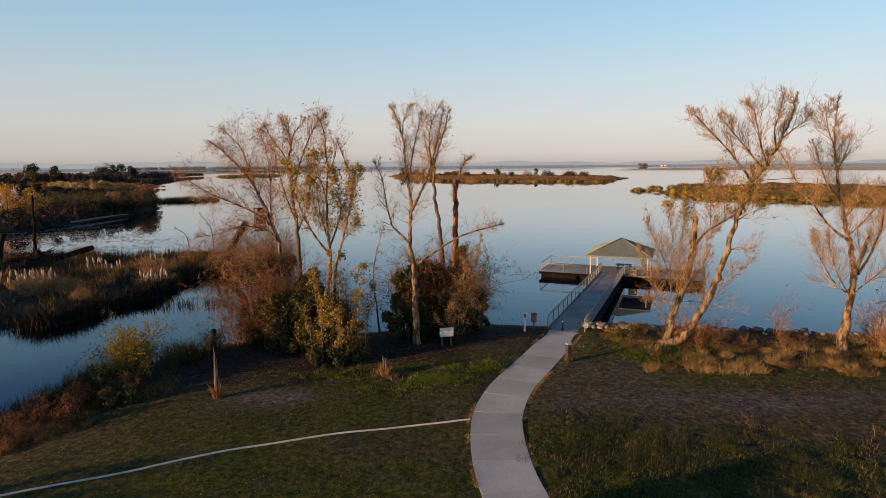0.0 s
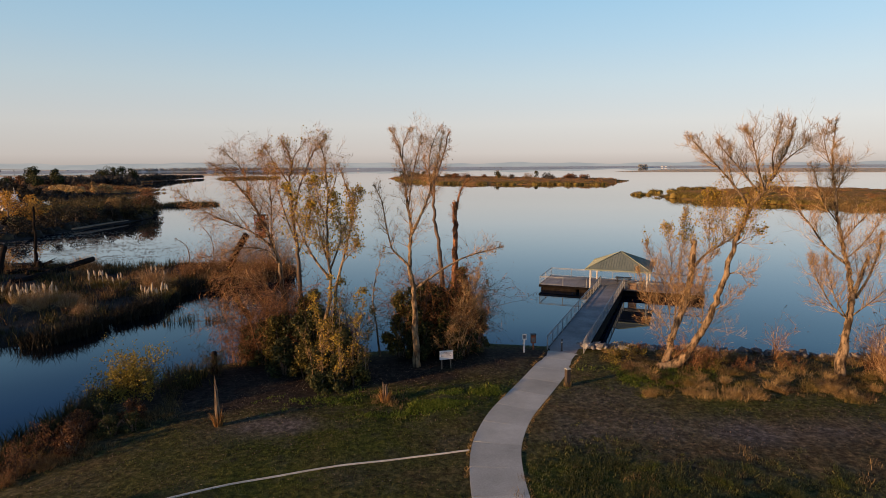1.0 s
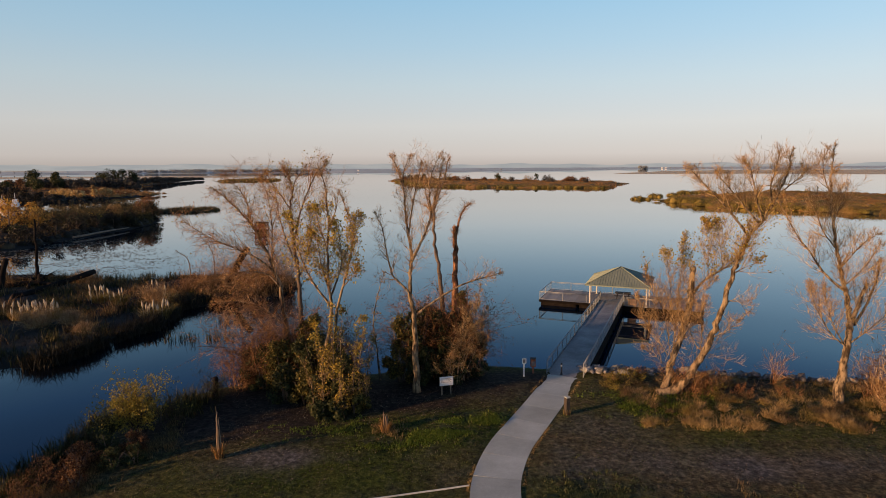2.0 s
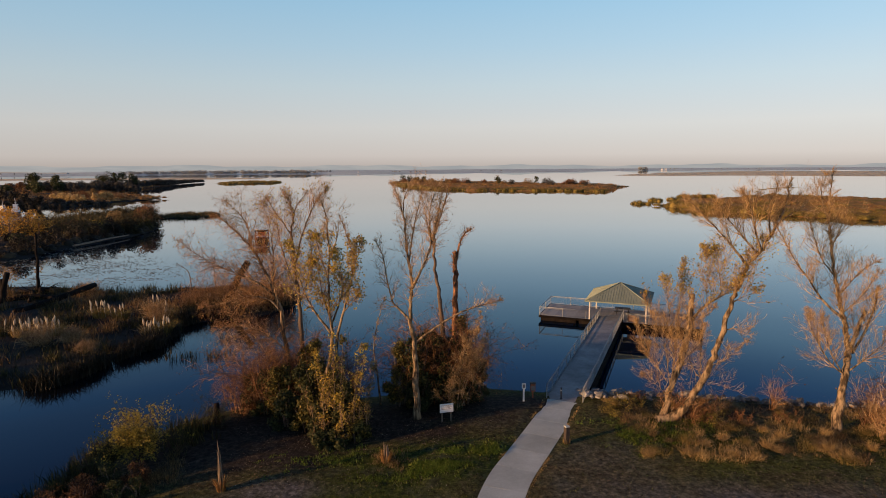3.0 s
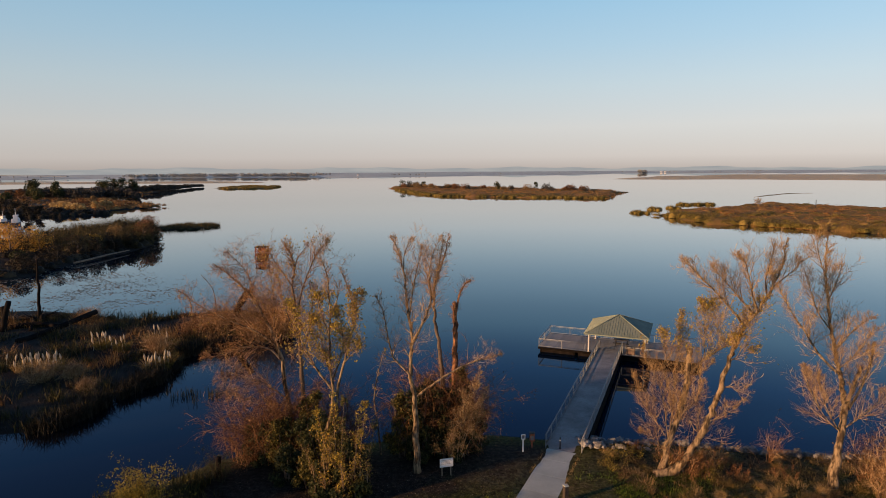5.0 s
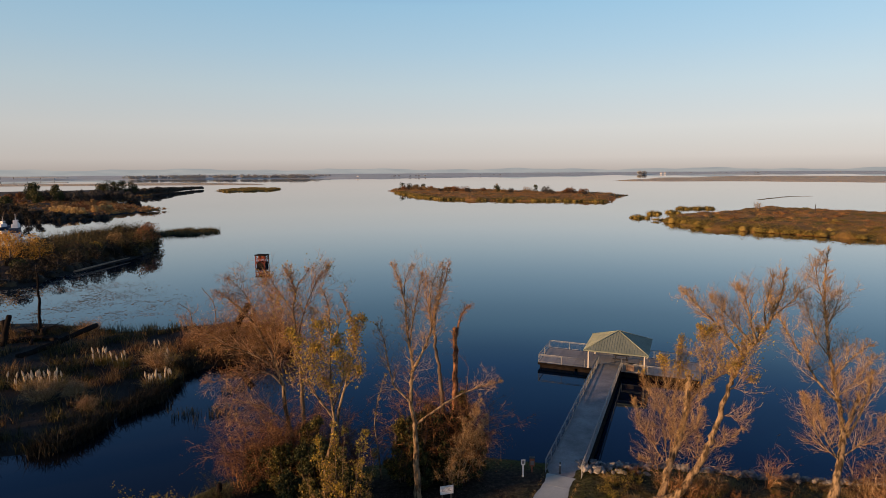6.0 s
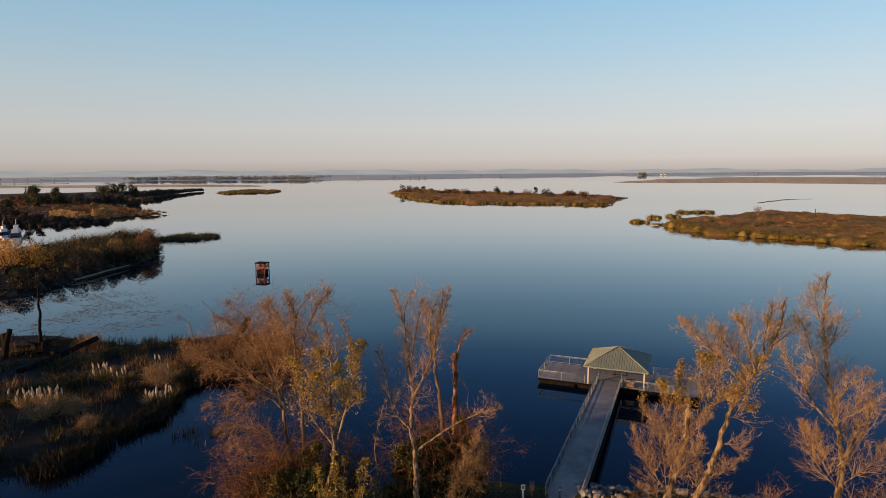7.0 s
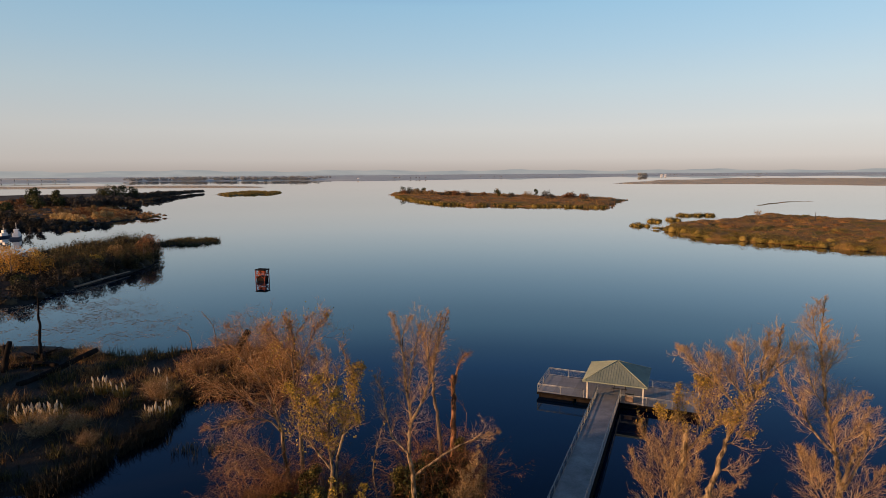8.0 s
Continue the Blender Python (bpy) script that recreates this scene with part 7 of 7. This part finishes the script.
clump_field("spit_reeds", REED_SPIT, 110, 1.8, 0.9, 0.22, REED_GREEN, "green reeds on the narrow spit", 504, 70, 0.0)
fields("spit_reed_tips", REED_SPIT, 200, 1.9, 0.07, CANE_TIPS, "reed tips on the narrow spit", 505, 8, 0.8)
pale_log = thing("driftwood_log", (-86.8, 139, 0.55), "long pale driftwood log along the headland's edge", "log", "old marsh timbers")
part("trunk", Shape().tube([(-0.2, 0, 0), (0.5, 6, 0.1), (0.8, 13, 0.15), (1.5, 22, 0.1)], [0.24, 0.26, 0.22, 0.12], 8).mesh("trunk", PALE_WOOD, True), pale_log)


def far_tree(x, y, height, radius, mat, label, seed, base=1.0, group="spit trees", leaves=330, leaf=1.1, low=0.16):
    """A distant tree: trunk, a few limbs and a crown of many leaf clumps in uneven lumps."""
    r = random.Random(seed)
    g = np.random.default_rng(seed)
    t = thing("tree", (x, y, base - 0.2), label, "tree", group)
    s = Shape().tube([(0, 0, 0), (0.1, 0, height * 0.4), (0.2, 0.1, height * 0.75)], [height * 0.03, height * 0.02, 0.05], 6)
    for k in range(5):
        a = r.uniform(0, 6.28)
        z = height * r.uniform(0.25, 0.5)
        s.tube([(0.1, 0, z), (math.cos(a) * radius * 0.6, math.sin(a) * radius * 0.6, z + height * 0.25)], [height * 0.012, 0.03], 5)
    part("trunk", s.mesh("trunk", BARK_DARK, True), t)
    pts, out = [], []
    for k in range(13):
        a, u = r.uniform(0, 6.28), r.random()
        c = np.array([math.cos(a) * radius * 0.6 * (1 - 0.55 * u), math.sin(a) * radius * 0.6 * (1 - 0.55 * u), height * (low + (0.86 - low) * u)])
        size = radius * r.uniform(0.3, 0.5)
        d = g.normal(size=(leaves // 13, 3))
        d /= np.linalg.norm(d, axis=1, keepdims=True)
        pts.append(c + d * size * g.uniform(0.7, 1.08, (len(d), 1)) * np.array([1, 1, 0.9]))
        out.append(d)
    at = np.concatenate(pts)
    at[:, 2] = np.maximum(at[:, 2], 0.3)
    v, f = leaf_cards(g, at, np.concatenate(out), g.uniform(0.6, 1.3, len(at)) * leaf)
    part("crown", mesh_of("crown", v, f, mat), t)
    return t


# the unseen shade casters
for k, (x, y, h) in enumerate(SHADE_TREES):
    far_tree(x, y, h * 0.87, 4.2, LEAF_GREEN, "unseen leafy tree added to cast shade", 560 + k, base=1.4, group="near bank trees", leaves=700, leaf=0.7, low=0.15)
for k, (x, y, h, w, leaf) in enumerate(((-109, 149, 9.0, 4.6, WILLOW_ORANGE), (-105, 154, 8.0, 4.2, WILLOW_ORANGE), (-103, 164, 4.6, 3.4, LEAF_RUST), (-115, 154, 8.6, 5.0, WILLOW_ORANGE), (-121, 148, 9.0, 5.2, WILLOW_ORANGE), (-98, 168, 4.0, 3.0, LEAF_GOLD),
                                        (-91, 180, 6.6, 3.8, LEAF_RUST), (-92, 186, 7.6, 4.2, LEAF_RUST), (-98, 196, 7.0, 4.2, LEAF_RUST), (-104, 206, 5.4, 3.6, LEAF_GREEN), (-100, 140, 3.0, 3.0, LEAF_GREEN), (-93, 158, 3.2, 3.0, LEAF_GREEN),
                                        (-91, 170, 4.0, 3.2, LEAF_GREEN), (-112, 140, 4.5, 3.5, LEAF_GOLD), (-126, 158, 7.5, 4.5, LEAF_GREEN), (-132, 150, 7.0, 5.0, WILLOW_ORANGE), (-118, 166, 5.5, 4.0, LEAF_RUST))):
    far_tree(x, y, h, w, leaf, "bushy willow in orange-gold leaf on the headland" if leaf is WILLOW_ORANGE else "brown and olive shrub on the headland", 520 + k, base=0.6, group="headland shrubs", leaves=1400, leaf=0.29, low=0.12)
for k, (x, y, h, w, leaf) in enumerate(((-89, 176, 7.4, 3.4, CANE_TIPS), (-93, 190, 8.2, 3.8, LEAF_RUST), (-90, 184, 6.6, 3.4, CANE_BODY), (-97, 176, 6.6, 3.2, LEAF_TAN), (-88.5, 168, 4.4, 3.0, CANE_BODY), (-101, 170, 7.0, 3.0, CANE_TIPS),
                                        (-96, 160, 4.6, 3.0, CANE_BODY), (-107, 163, 7.4, 3.2, CANE_TIPS), (-92, 150, 2.6, 2.4, REED_DARK), (-98, 146, 2.8, 2.6, REED_DARK), (-106, 146, 3.0, 2.8, REED_DARK), (-90, 162, 3.0, 2.6, REED_DARK))):
    far_tree(x, y, h, w, leaf, "uneven brown and olive brush on the headland", 1200 + k, base=0.4, group="headland shrubs", leaves=1100, leaf=0.31, low=0.06)
for k, (x, y, h) in enumerate(((-93, 121, 4.4), (-91, 127, 4.6), (-92, 133, 4.4), (-91.5, 140, 4.8), (-91, 147, 5.0), (-90, 154, 5.2), (-89.5, 161, 5.6), (-89, 168, 6.0))):
    far_tree(x, y, h, 3.0, REED_DARK, "dark leafless brush with shade in its colour along the headland's edge", 1230 + k, base=0.3, group="headland shrubs", leaves=1100, leaf=0.26, low=0.06)
r0 = random.Random(600)
for k in range(62):
    u = r0.random()
    x, y = (-345 + 72 * u + r0.uniform(-8, 8), 505 - 22 * u + r0.uniform(-25, 30))
    far_tree(x, y, r0.uniform(5, 9), r0.uniform(4, 6.5), SPIT_WOODS, "dark grey-brown tree on the wooded spit", 610 + k, leaves=500, leaf=0.8)
for k, (x, y, h) in enumerate(((-328, 482, 17), (-334, 486, 16), (-311, 484, 14.5), (-262, 482, 8), (-254, 484, 7), (-247, 480, 6), (-270, 486, 8), (-330, 578, 14), (-324, 577, 16), (-317, 578, 17), (-311, 582, 16), (-306, 592, 13))):
    far_tree(x, y, h, 6.2, LEAF_GREEN if y > 570 or x < -300 else SPIT_WOODS, "tall dark tree on the wooded spit", 660 + k, leaves=900, leaf=0.9)
for k in range(34):
    u = k / 33
    far_tree(-310 - 24 * u + r0.uniform(-6, 3), 590 + 235 * u, r0.uniform(6, 8) * (1 - 0.66 * u), 6.0 - 2 * u, SPIT_WOODS, "dark low tree along the spit", 680 + k, leaves=500)
for k in range(26):
    u = r0.random()
    x, y = -185 - 70 * u + r0.uniform(-14, 10), 345 + 75 * u + r0.uniform(-12, 12)
    leaf = r0.choice([LEAF_TAN, LEAF_RUST, LEAF_RUST])
    far_tree(x, y, r0.uniform(2.5, 5.0) * (0.9 if x < -225 else 0.4), r0.uniform(2.2, 4.0), leaf, "brown autumn shrub on the spit", 720 + k, group="spit shrubs", leaves=500, leaf=0.5)
for k, (x, y, h, r) in enumerate(((-218, 334, 4.6, 2.6), (-214, 333, 5.0, 2.6), (-211, 331, 5.2, 2.8), (-207, 331, 4.8, 2.6), (-203, 330, 4.6, 2.6), (-200, 331, 4.2, 2.4), (-204, 350, 4.6, 2.4), (-201, 353, 5.0, 2.4), (-198, 355, 4.2, 2.2), (-191, 357, 2.4, 2.0))):
    far_tree(x, y, h, r, SPIT_GOLD, "pale gold shrub in full sun on the spit", 1100 + k, base=0.8, group="spit shrubs", leaves=700, leaf=0.5, low=0.1)
for k in range(9):
    far_tree(-312 + 7.5 * k + r0.uniform(-3, 3), 336 + r0.uniform(0, 22), r0.uniform(5, 9) * (1.0 if k < 7 else 0.7), r0.uniform(3.0, 4.5), SPIT_WOODS, "dark tree leaning over the inlet", 1000 + k, leaves=600)
for k in range(5):
    far_tree(r0.uniform(-240, -205), r0.uniform(318, 326), r0.uniform(2, 3.0), r0.uniform(2.4, 3.6), SPIT_WOODS, "dark tree leaning over the inlet", 1040 + k, base=0.1, leaves=600)
# the inlet bank's shade is put into these trees' near-black leaves
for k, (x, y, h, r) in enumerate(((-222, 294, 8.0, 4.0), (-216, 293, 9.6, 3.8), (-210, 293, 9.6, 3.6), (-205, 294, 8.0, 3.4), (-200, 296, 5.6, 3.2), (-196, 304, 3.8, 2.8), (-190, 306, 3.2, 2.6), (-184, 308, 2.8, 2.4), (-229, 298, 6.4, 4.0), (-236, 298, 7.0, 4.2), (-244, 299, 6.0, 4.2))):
    far_tree(x, y, h, r, REED_DARK, "dark tree with shade in its colour at the inlet's edge", 1060 + k, base=0.2, group="inlet trees", leaves=800, leaf=0.5, low=0.06)
clump_field("spit_meadow", [(-330, 330), (-420, 320), (-430, 640), (-300, 620), (-275, 530), (-272, 485), (-330, 475)], 520, 4.0, 2.0, 0.8, REED_RUST, "rust grass among the spit trees", 742, 18, 0.7)
clump_field("spit_grass", [(-260, 330), (-186, 326), (-181, 339), (-175, 351), (-173, 376), (-208, 408), (-250, 446), (-264, 480), (-330, 470), (-330, 340)], 620, 3.0, 1.7, 0.6, REED_RUST, "rust grass on the wooded spit", 740, 24, 0.7)
for k in range(36):
    far_tree(r0.uniform(-420, -290), r0.uniform(330, 480), r0.uniform(6, 12), r0.uniform(4, 6.5), r0.choice([LEAF_GREEN, LEAF_GREEN, LEAF_RUST]), "dark tree on the wooded spit", 760 + k)

DARK_BANK = [(-330, 288), (-215, 286), (-196, 291), (-178, 300), (-170, 310), (-184, 325), (-330, 330)]
low_land("inlet_bank", DARK_BANK, 0.4, 4.0, 5.0, MUD, "low dark bank along the inlet", "bank", 744)
clump_field("inlet_reeds", DARK_BANK, 520, 2.6, 2.2, 0.5, REED_DARK, "dark reeds with shade in their colour along the inlet's bank", 746, 30, 0.2, vary=0.5)


def blade_field(name, outline, n, top, height, width, mat, label, seed, per=5):
    """Blades standing out of a tussock island."""
    g = np.random.default_rng(seed)
    q = scatter(g, outline, n)
    return tuft_field(name, np.column_stack([q, np.maximum(top(q[:, 0], q[:, 1]) - 0.25, 0.0)]), height, width, mat, label, seed, per, 0.5, (0.1, 0.7), "reeds")


blade_field("island_grass", ISLAND, 4800, island_top, 1.5, 0.22, ISLE_RUST, "rust-coloured reeds covering the island", 800)
clump_field("island_fringe", [(-51, 646), (-22, 534), (-1.5, 487), (29, 467), (71, 454), (91, 445), (118, 432), (120, 442), (92, 456), (72, 464), (30, 478), (2, 498), (-16, 540), (-44, 650)], 300, 3.2, 2.0, 0.5, ISLE_OLIVE, "olive reeds along the island's edge", 802, 50, 0.2)
for k in range(34):
    u = r0.random()
    x, y = -52 + 180 * u, 700 - 150 * u + r0.uniform(-35, 25)
    far_tree(x, y, r0.uniform(3, 6.5), r0.uniform(3.5, 7), r0.choice([LEAF_RUST, LEAF_RUST, SPIT_WOODS, LEAF_TAN]), "low brown shrub on the island", 820 + k, base=1.2, group="island shrubs", leaves=600, leaf=0.6)
for k, (x, y, h, r, m) in enumerate(((92.8, 594, 8.5, 2.8, LEAF_GREEN), (55, 600, 8.0, 5.0, LEAF_GREEN), (56, 603, 9.5, 3.5, LEAF_TAN), (-46, 690, 9, 5, LEAF_GREEN), (-38, 695, 9, 5, LEAF_GREEN), (-30, 690, 8, 5, LEAF_GREEN), (-22, 692, 8, 4, LEAF_GREEN),
                                     (120, 560, 5, 7, LEAF_RUST), (132, 555, 4.5, 6, LEAF_RUST))):
    far_tree(x, y, h, r, m, "dark tree standing on the island" if m is LEAF_GREEN else "brown shrub on the island", 870 + k, base=1.2, group="island trees", leaf=0.8)

blade_field("marsh_grass", MARSH_ISLAND, 5000, marsh_top, 1.0, 0.11, ISLE_RUST, "rust marsh grass covering the flat island", 900)
blade_field("marsh_grass_olive", MARSH_ISLAND, 4000, marsh_top, 0.9, 0.11, ISLE_OLIVE, "olive grass among the rust marsh grass", 902)
clump_field("marsh_fringe", [(96, 275), (102, 256), (104.5, 231), (111, 228), (118.5, 219), (123, 212), (130, 205), (142, 193), (181, 167), (184, 174), (148, 199), (136, 212), (129, 221), (122, 231), (112, 239), (108, 260)], 170, 2.6, 2.0, 0.26, ISLE_OLIVE, "rounded olive clumps at the island's edge", 904, 220, 0.35, vary=0.5)
clump_field("marsh_clumps", [(104, 268), (108, 240), (125, 228), (134, 212), (150, 198), (186, 172), (196, 200), (170, 250), (140, 285), (112, 290)], 260, 2.6, 1.5, 0.26, ISLE_OLIVE, "olive clumps among the rust marsh grass", 908, 120, 0.8, threshold=(0.42, 1.1), vary=0.5)
clump_field("marsh_tussocks", [(112, 262), (116, 244), (132, 236), (137, 216), (150, 200), (185, 180), (215, 230), (205, 300), (165, 320), (125, 290)], 170, 3.0, 1.7, 0.26, ISLE_RUST, "rust-red tussocks on the flat island", 906, 140, 0.9, vary=0.5)
low_land("reed_bar", [(238, 447), (262, 470), (290, 495), (312, 501), (310, 505), (286, 499), (258, 474), (236, 450)], 0.25, 1.5, 1.6, TURF, "thin curved bar of mud behind the marsh island", "sandbar", 40)
for k, (x, y, r) in enumerate(((96, 290.5, 4), (112.5, 312, 4.5), (124.5, 322, 3.6), (142.5, 353, 5), (150, 353, 3), (157, 352, 4))):
    ring = [(x + r * math.cos(a * 0.785), y + 1.4 * r * math.sin(a * 0.785)) for a in range(8)]
    clump_field("reed_islet", ring, 12, 2.2, 1.8, 0.28, ISLE_OLIVE, "small round olive reed islet", 910 + 2 * k, 90, 0.0)
far_tree(161.5, 304, 5.5, 4.0, LEAF_TAN, "bare brown bush on the marsh island", 930, base=1.0, group="island shrubs", leaves=300, leaf=0.4)
marker = thing("channel_marker", (186, 297, 0.9), "thin dark marker post on the marsh island", "post")
part("post", Shape().tube([(0, 0, 0), (0, 0, 4.6)], 0.16, 6).mesh("post", DARK_METAL), marker)
clump_field("mudflat_grass", MUDFLAT, 160, 5.0, 1.5, 1.2, REED_OLIVE, "olive grass on the mudflat", 940, 50, 0.3, 4.0)


# ---- the red stand in the water ----
def water_stand():
    t = thing("water_stand", (-45.7, 149.5, 0), "rust-red braced stand with a flat top in the water", "stand", turn=-17)
    w, d, h = 1.3, 1.0, 2.6
    for u in (-w, w):
        for v in (-d, d):
            part("leg", Shape().tube([(u, v, -1.5), (u * 0.96, v * 0.96, h)], 0.13, 8).mesh("leg", RUSTED, True), t)
    part("platform_top", Shape().box((-w - 0.15, -d - 0.15, h), (w + 0.15, d + 0.15, h + 0.28), 0.04).mesh("platform_top", BLACKENED), t)
    for v in (-d, d):
        for s in (-1, 1):
            part("brace", Shape().tube([(-w * s, v, 0.5), (w * s, v, h - 0.1)], 0.085, 6).mesh("brace", RUSTED), t)
        part("cross_beam", Shape().box((-w, v - 0.08, 1.5), (w, v + 0.08, 1.7), 0.02).mesh("cross_beam", RUSTED), t)
    for u in (-w, w):
        part("brace", Shape().tube([(u, -d, 0.5), (u, d, h - 0.1)], 0.085, 6).mesh("brace", RUSTED), t)
    part("hull_box", Shape().box((-w * 0.86, -d * 0.86, -0.6), (w * 0.86, d * 0.86, 1.1), 0.05).mesh("hull_box", BLACKENED), t, "black box low between the legs")
    part("infill", Shape().box((-w * 0.8, -d * 0.2, 1.72), (w * 0.8, d * 0.2, h - 0.02), 0.05).mesh("infill", RUSTED), t, "rusted plate under the top")


water_stand()


# ---- boats, bridge and the far shore ----
def tugboat(x, y, turn, size, hull):
    t = thing("tugboat", (x, y, 0), "moored white work boat with a tall wheelhouse", "boat", "moored boats", turn=turn)
    L, B = 9 * size, 1.8 * size
    v, f = [], []
    n = 9
    for i in range(n):
        u = -L / 2 + L * i / (n - 1)
        w = B * (1 - max(0, (i - 4) / 4.6) ** 2)
        z = 1.0 * size + 0.8 * size * max(0, (i - 4) / 4) ** 2
        v += [(u, -w, z), (u, -w * 0.75, -0.3), (u, w * 0.75, -0.3), (u, w, z)]
        if i:
            k = 4 * i
            f += [(k - 4, k - 3, k + 1, k), (k - 3, k - 2, k + 2, k + 1), (k - 2, k - 1, k + 3, k + 2), (k - 1, k - 4, k, k + 3)]
    f += [(0, 3, 2, 1), tuple(range(4 * n - 4, 4 * n))]
    part("hull", mesh_of("hull", v, f, hull), t)
    part("cabin", Shape().box((-2.2 * size, -1.2 * size, 1.0 * size), (1.8 * size, 1.2 * size, 2.7 * size), 0.08).mesh("cabin", WHITE_PAINT), t)
    wheel = part("wheelhouse", Shape().box((-0.6 * size, -0.9 * size, 2.7 * size), (1.2 * size, 0.9 * size, 4.4 * size), 0.08).mesh("wheelhouse", WHITE_PAINT), t)
    for u in (-0.55, 0.05, 0.65):
        part("window", Shape().box((u * size, -0.95 * size, 3.4 * size), ((u + 0.4) * size, -0.905 * size, 4.0 * size)).mesh("window", GLASS_DARK), wheel)
    part("mast", Shape().tube([(0.2 * size, 0, 4.4 * size), (0.2 * size, 0, 7.2 * size)], 0.08 * size, 6).tube([(0.2 * size, -0.45 * size, 5.2 * size), (0.2 * size, 0.45 * size, 5.2 * size)], 0.05 * size, 5).mesh("mast", WHITE_PAINT), t)


tugboat(-180, 251, 112, 0.95, BLUE_PAINT)
tugboat(-190, 257, 78, 0.75, BLUE_PAINT)


def bridge():
    t = thing("bridge", (-1500, 2050, 0), "long low concrete road bridge on slender piers far off", "bridge")
    n = 20
    xs = [-700 + i * 46 for i in range(n + 1)]
    zs = [21 - 14 * max(0, (x + 400) / 700) for x in xs]
    v = [p for x, z in zip(xs, zs) for p in ((x, -6, z - 2.2), (x, 6, z - 2.2), (x, 6, z), (x, -6, z))]
    f = [(4 * i + a, 4 * i + (a + 1) % 4, 4 * i + 4 + (a + 1) % 4, 4 * i + 4 + a) for i in range(n) for a in range(4)]
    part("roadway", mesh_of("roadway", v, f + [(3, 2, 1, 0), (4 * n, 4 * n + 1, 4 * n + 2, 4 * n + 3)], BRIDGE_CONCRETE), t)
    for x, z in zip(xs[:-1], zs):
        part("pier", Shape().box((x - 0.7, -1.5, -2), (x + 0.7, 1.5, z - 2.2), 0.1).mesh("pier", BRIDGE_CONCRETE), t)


bridge()


def far_woods():
    g = np.random.default_rng(950)
    pts = []
    edge = [(-1289, 2005), (-950, 2090), (-476, 2002), (-150, 1912), (242, 2215), (815, 2602), (1286, 2652), (1805, 2455), (2600, 2420)]
    for k in range(520):
        u = g.random()
        i = min(int(u * (len(edge) - 1)), len(edge) - 2)
        w = u * (len(edge) - 1) - i
        x = edge[i][0] + (edge[i + 1][0] - edge[i][0]) * w
        y = edge[i][1] + (edge[i + 1][1] - edge[i][1]) * w + g.uniform(5, 420)
        dense = -1150 < x < -440
        if not dense and value_noise(x, y, 120, 95) < 0.74:
            continue
        h = g.uniform(7, 13) if dense else g.uniform(2, 4.5)
        n = 60
        d = g.normal(size=(n, 3))
        d /= np.linalg.norm(d, axis=1, keepdims=True)
        pts.append(np.array([x, y, 3 + h * 0.5]) + d * np.array([h * 0.65, h * 0.65, h * 0.5]) * g.uniform(0.5, 1, (n, 1)))
    for k in range(150):
        x = g.uniform(-1080, -440)
        y = np.interp(x, [-1289, -950, -476], [2005, 2090, 2002]) + g.uniform(2, 30)
        h = g.uniform(6, 12)
        d = g.normal(size=(60, 3))
        d /= np.linalg.norm(d, axis=1, keepdims=True)
        pts.append(np.array([x, y, 2 + h * 0.5]) + d * np.array([h * 0.7, h * 0.6, h * 0.5]) * g.uniform(0.5, 1, (60, 1)))
    at = np.concatenate(pts)
    v, f = leaf_quads(g, at, g.uniform(1.8, 3.4, len(at)))
    tagged(new("far_woods", mesh_of("far_woods", v, f, HAZED_TREES)), "line of woods on the far shore, haze in its grey", "woods", kind="stuff")


far_woods()


def far_house(x, y, w, h):
    t = thing("farmhouse", (x, y, 3.5), "small white farm building on the far shore", "house", "far farm buildings")
    part("wall", Shape().box((-w, -w * 0.5, -2), (w, w * 0.5, h), 0.1).mesh("wall", WHITE_PAINT), t)
    part("roof", Shape().add([(-w * 1.1, -w * 0.6, h), (w * 1.1, -w * 0.6, h), (w * 1.1, w * 0.6, h), (-w * 1.1, w * 0.6, h), (-w * 1.1, 0, h * 1.6), (w * 1.1, 0, h * 1.6)],
                             [(3, 2, 1, 0), (0, 1, 5, 4), (2, 3, 4, 5), (1, 2, 5), (3, 0, 4)]).mesh("roof", BRIDGE_CONCRETE), t)


for x, y, w, h in ((985, 2700, 4, 3), (-290, 2060, 3, 2.5), (1010, 2720, 4, 3)):
    far_house(x, y, w, h)
far_tree(868, 2640, 10, 13, HAZED_TREES, "dark clump of trees on the far shore", 990, base=2, group="far trees", leaves=900, leaf=3)
far_tree(888, 2645, 8, 16, HAZED_TREES, "dark clump of trees on the far shore", 991, base=2, group="far trees", leaves=900, leaf=3)
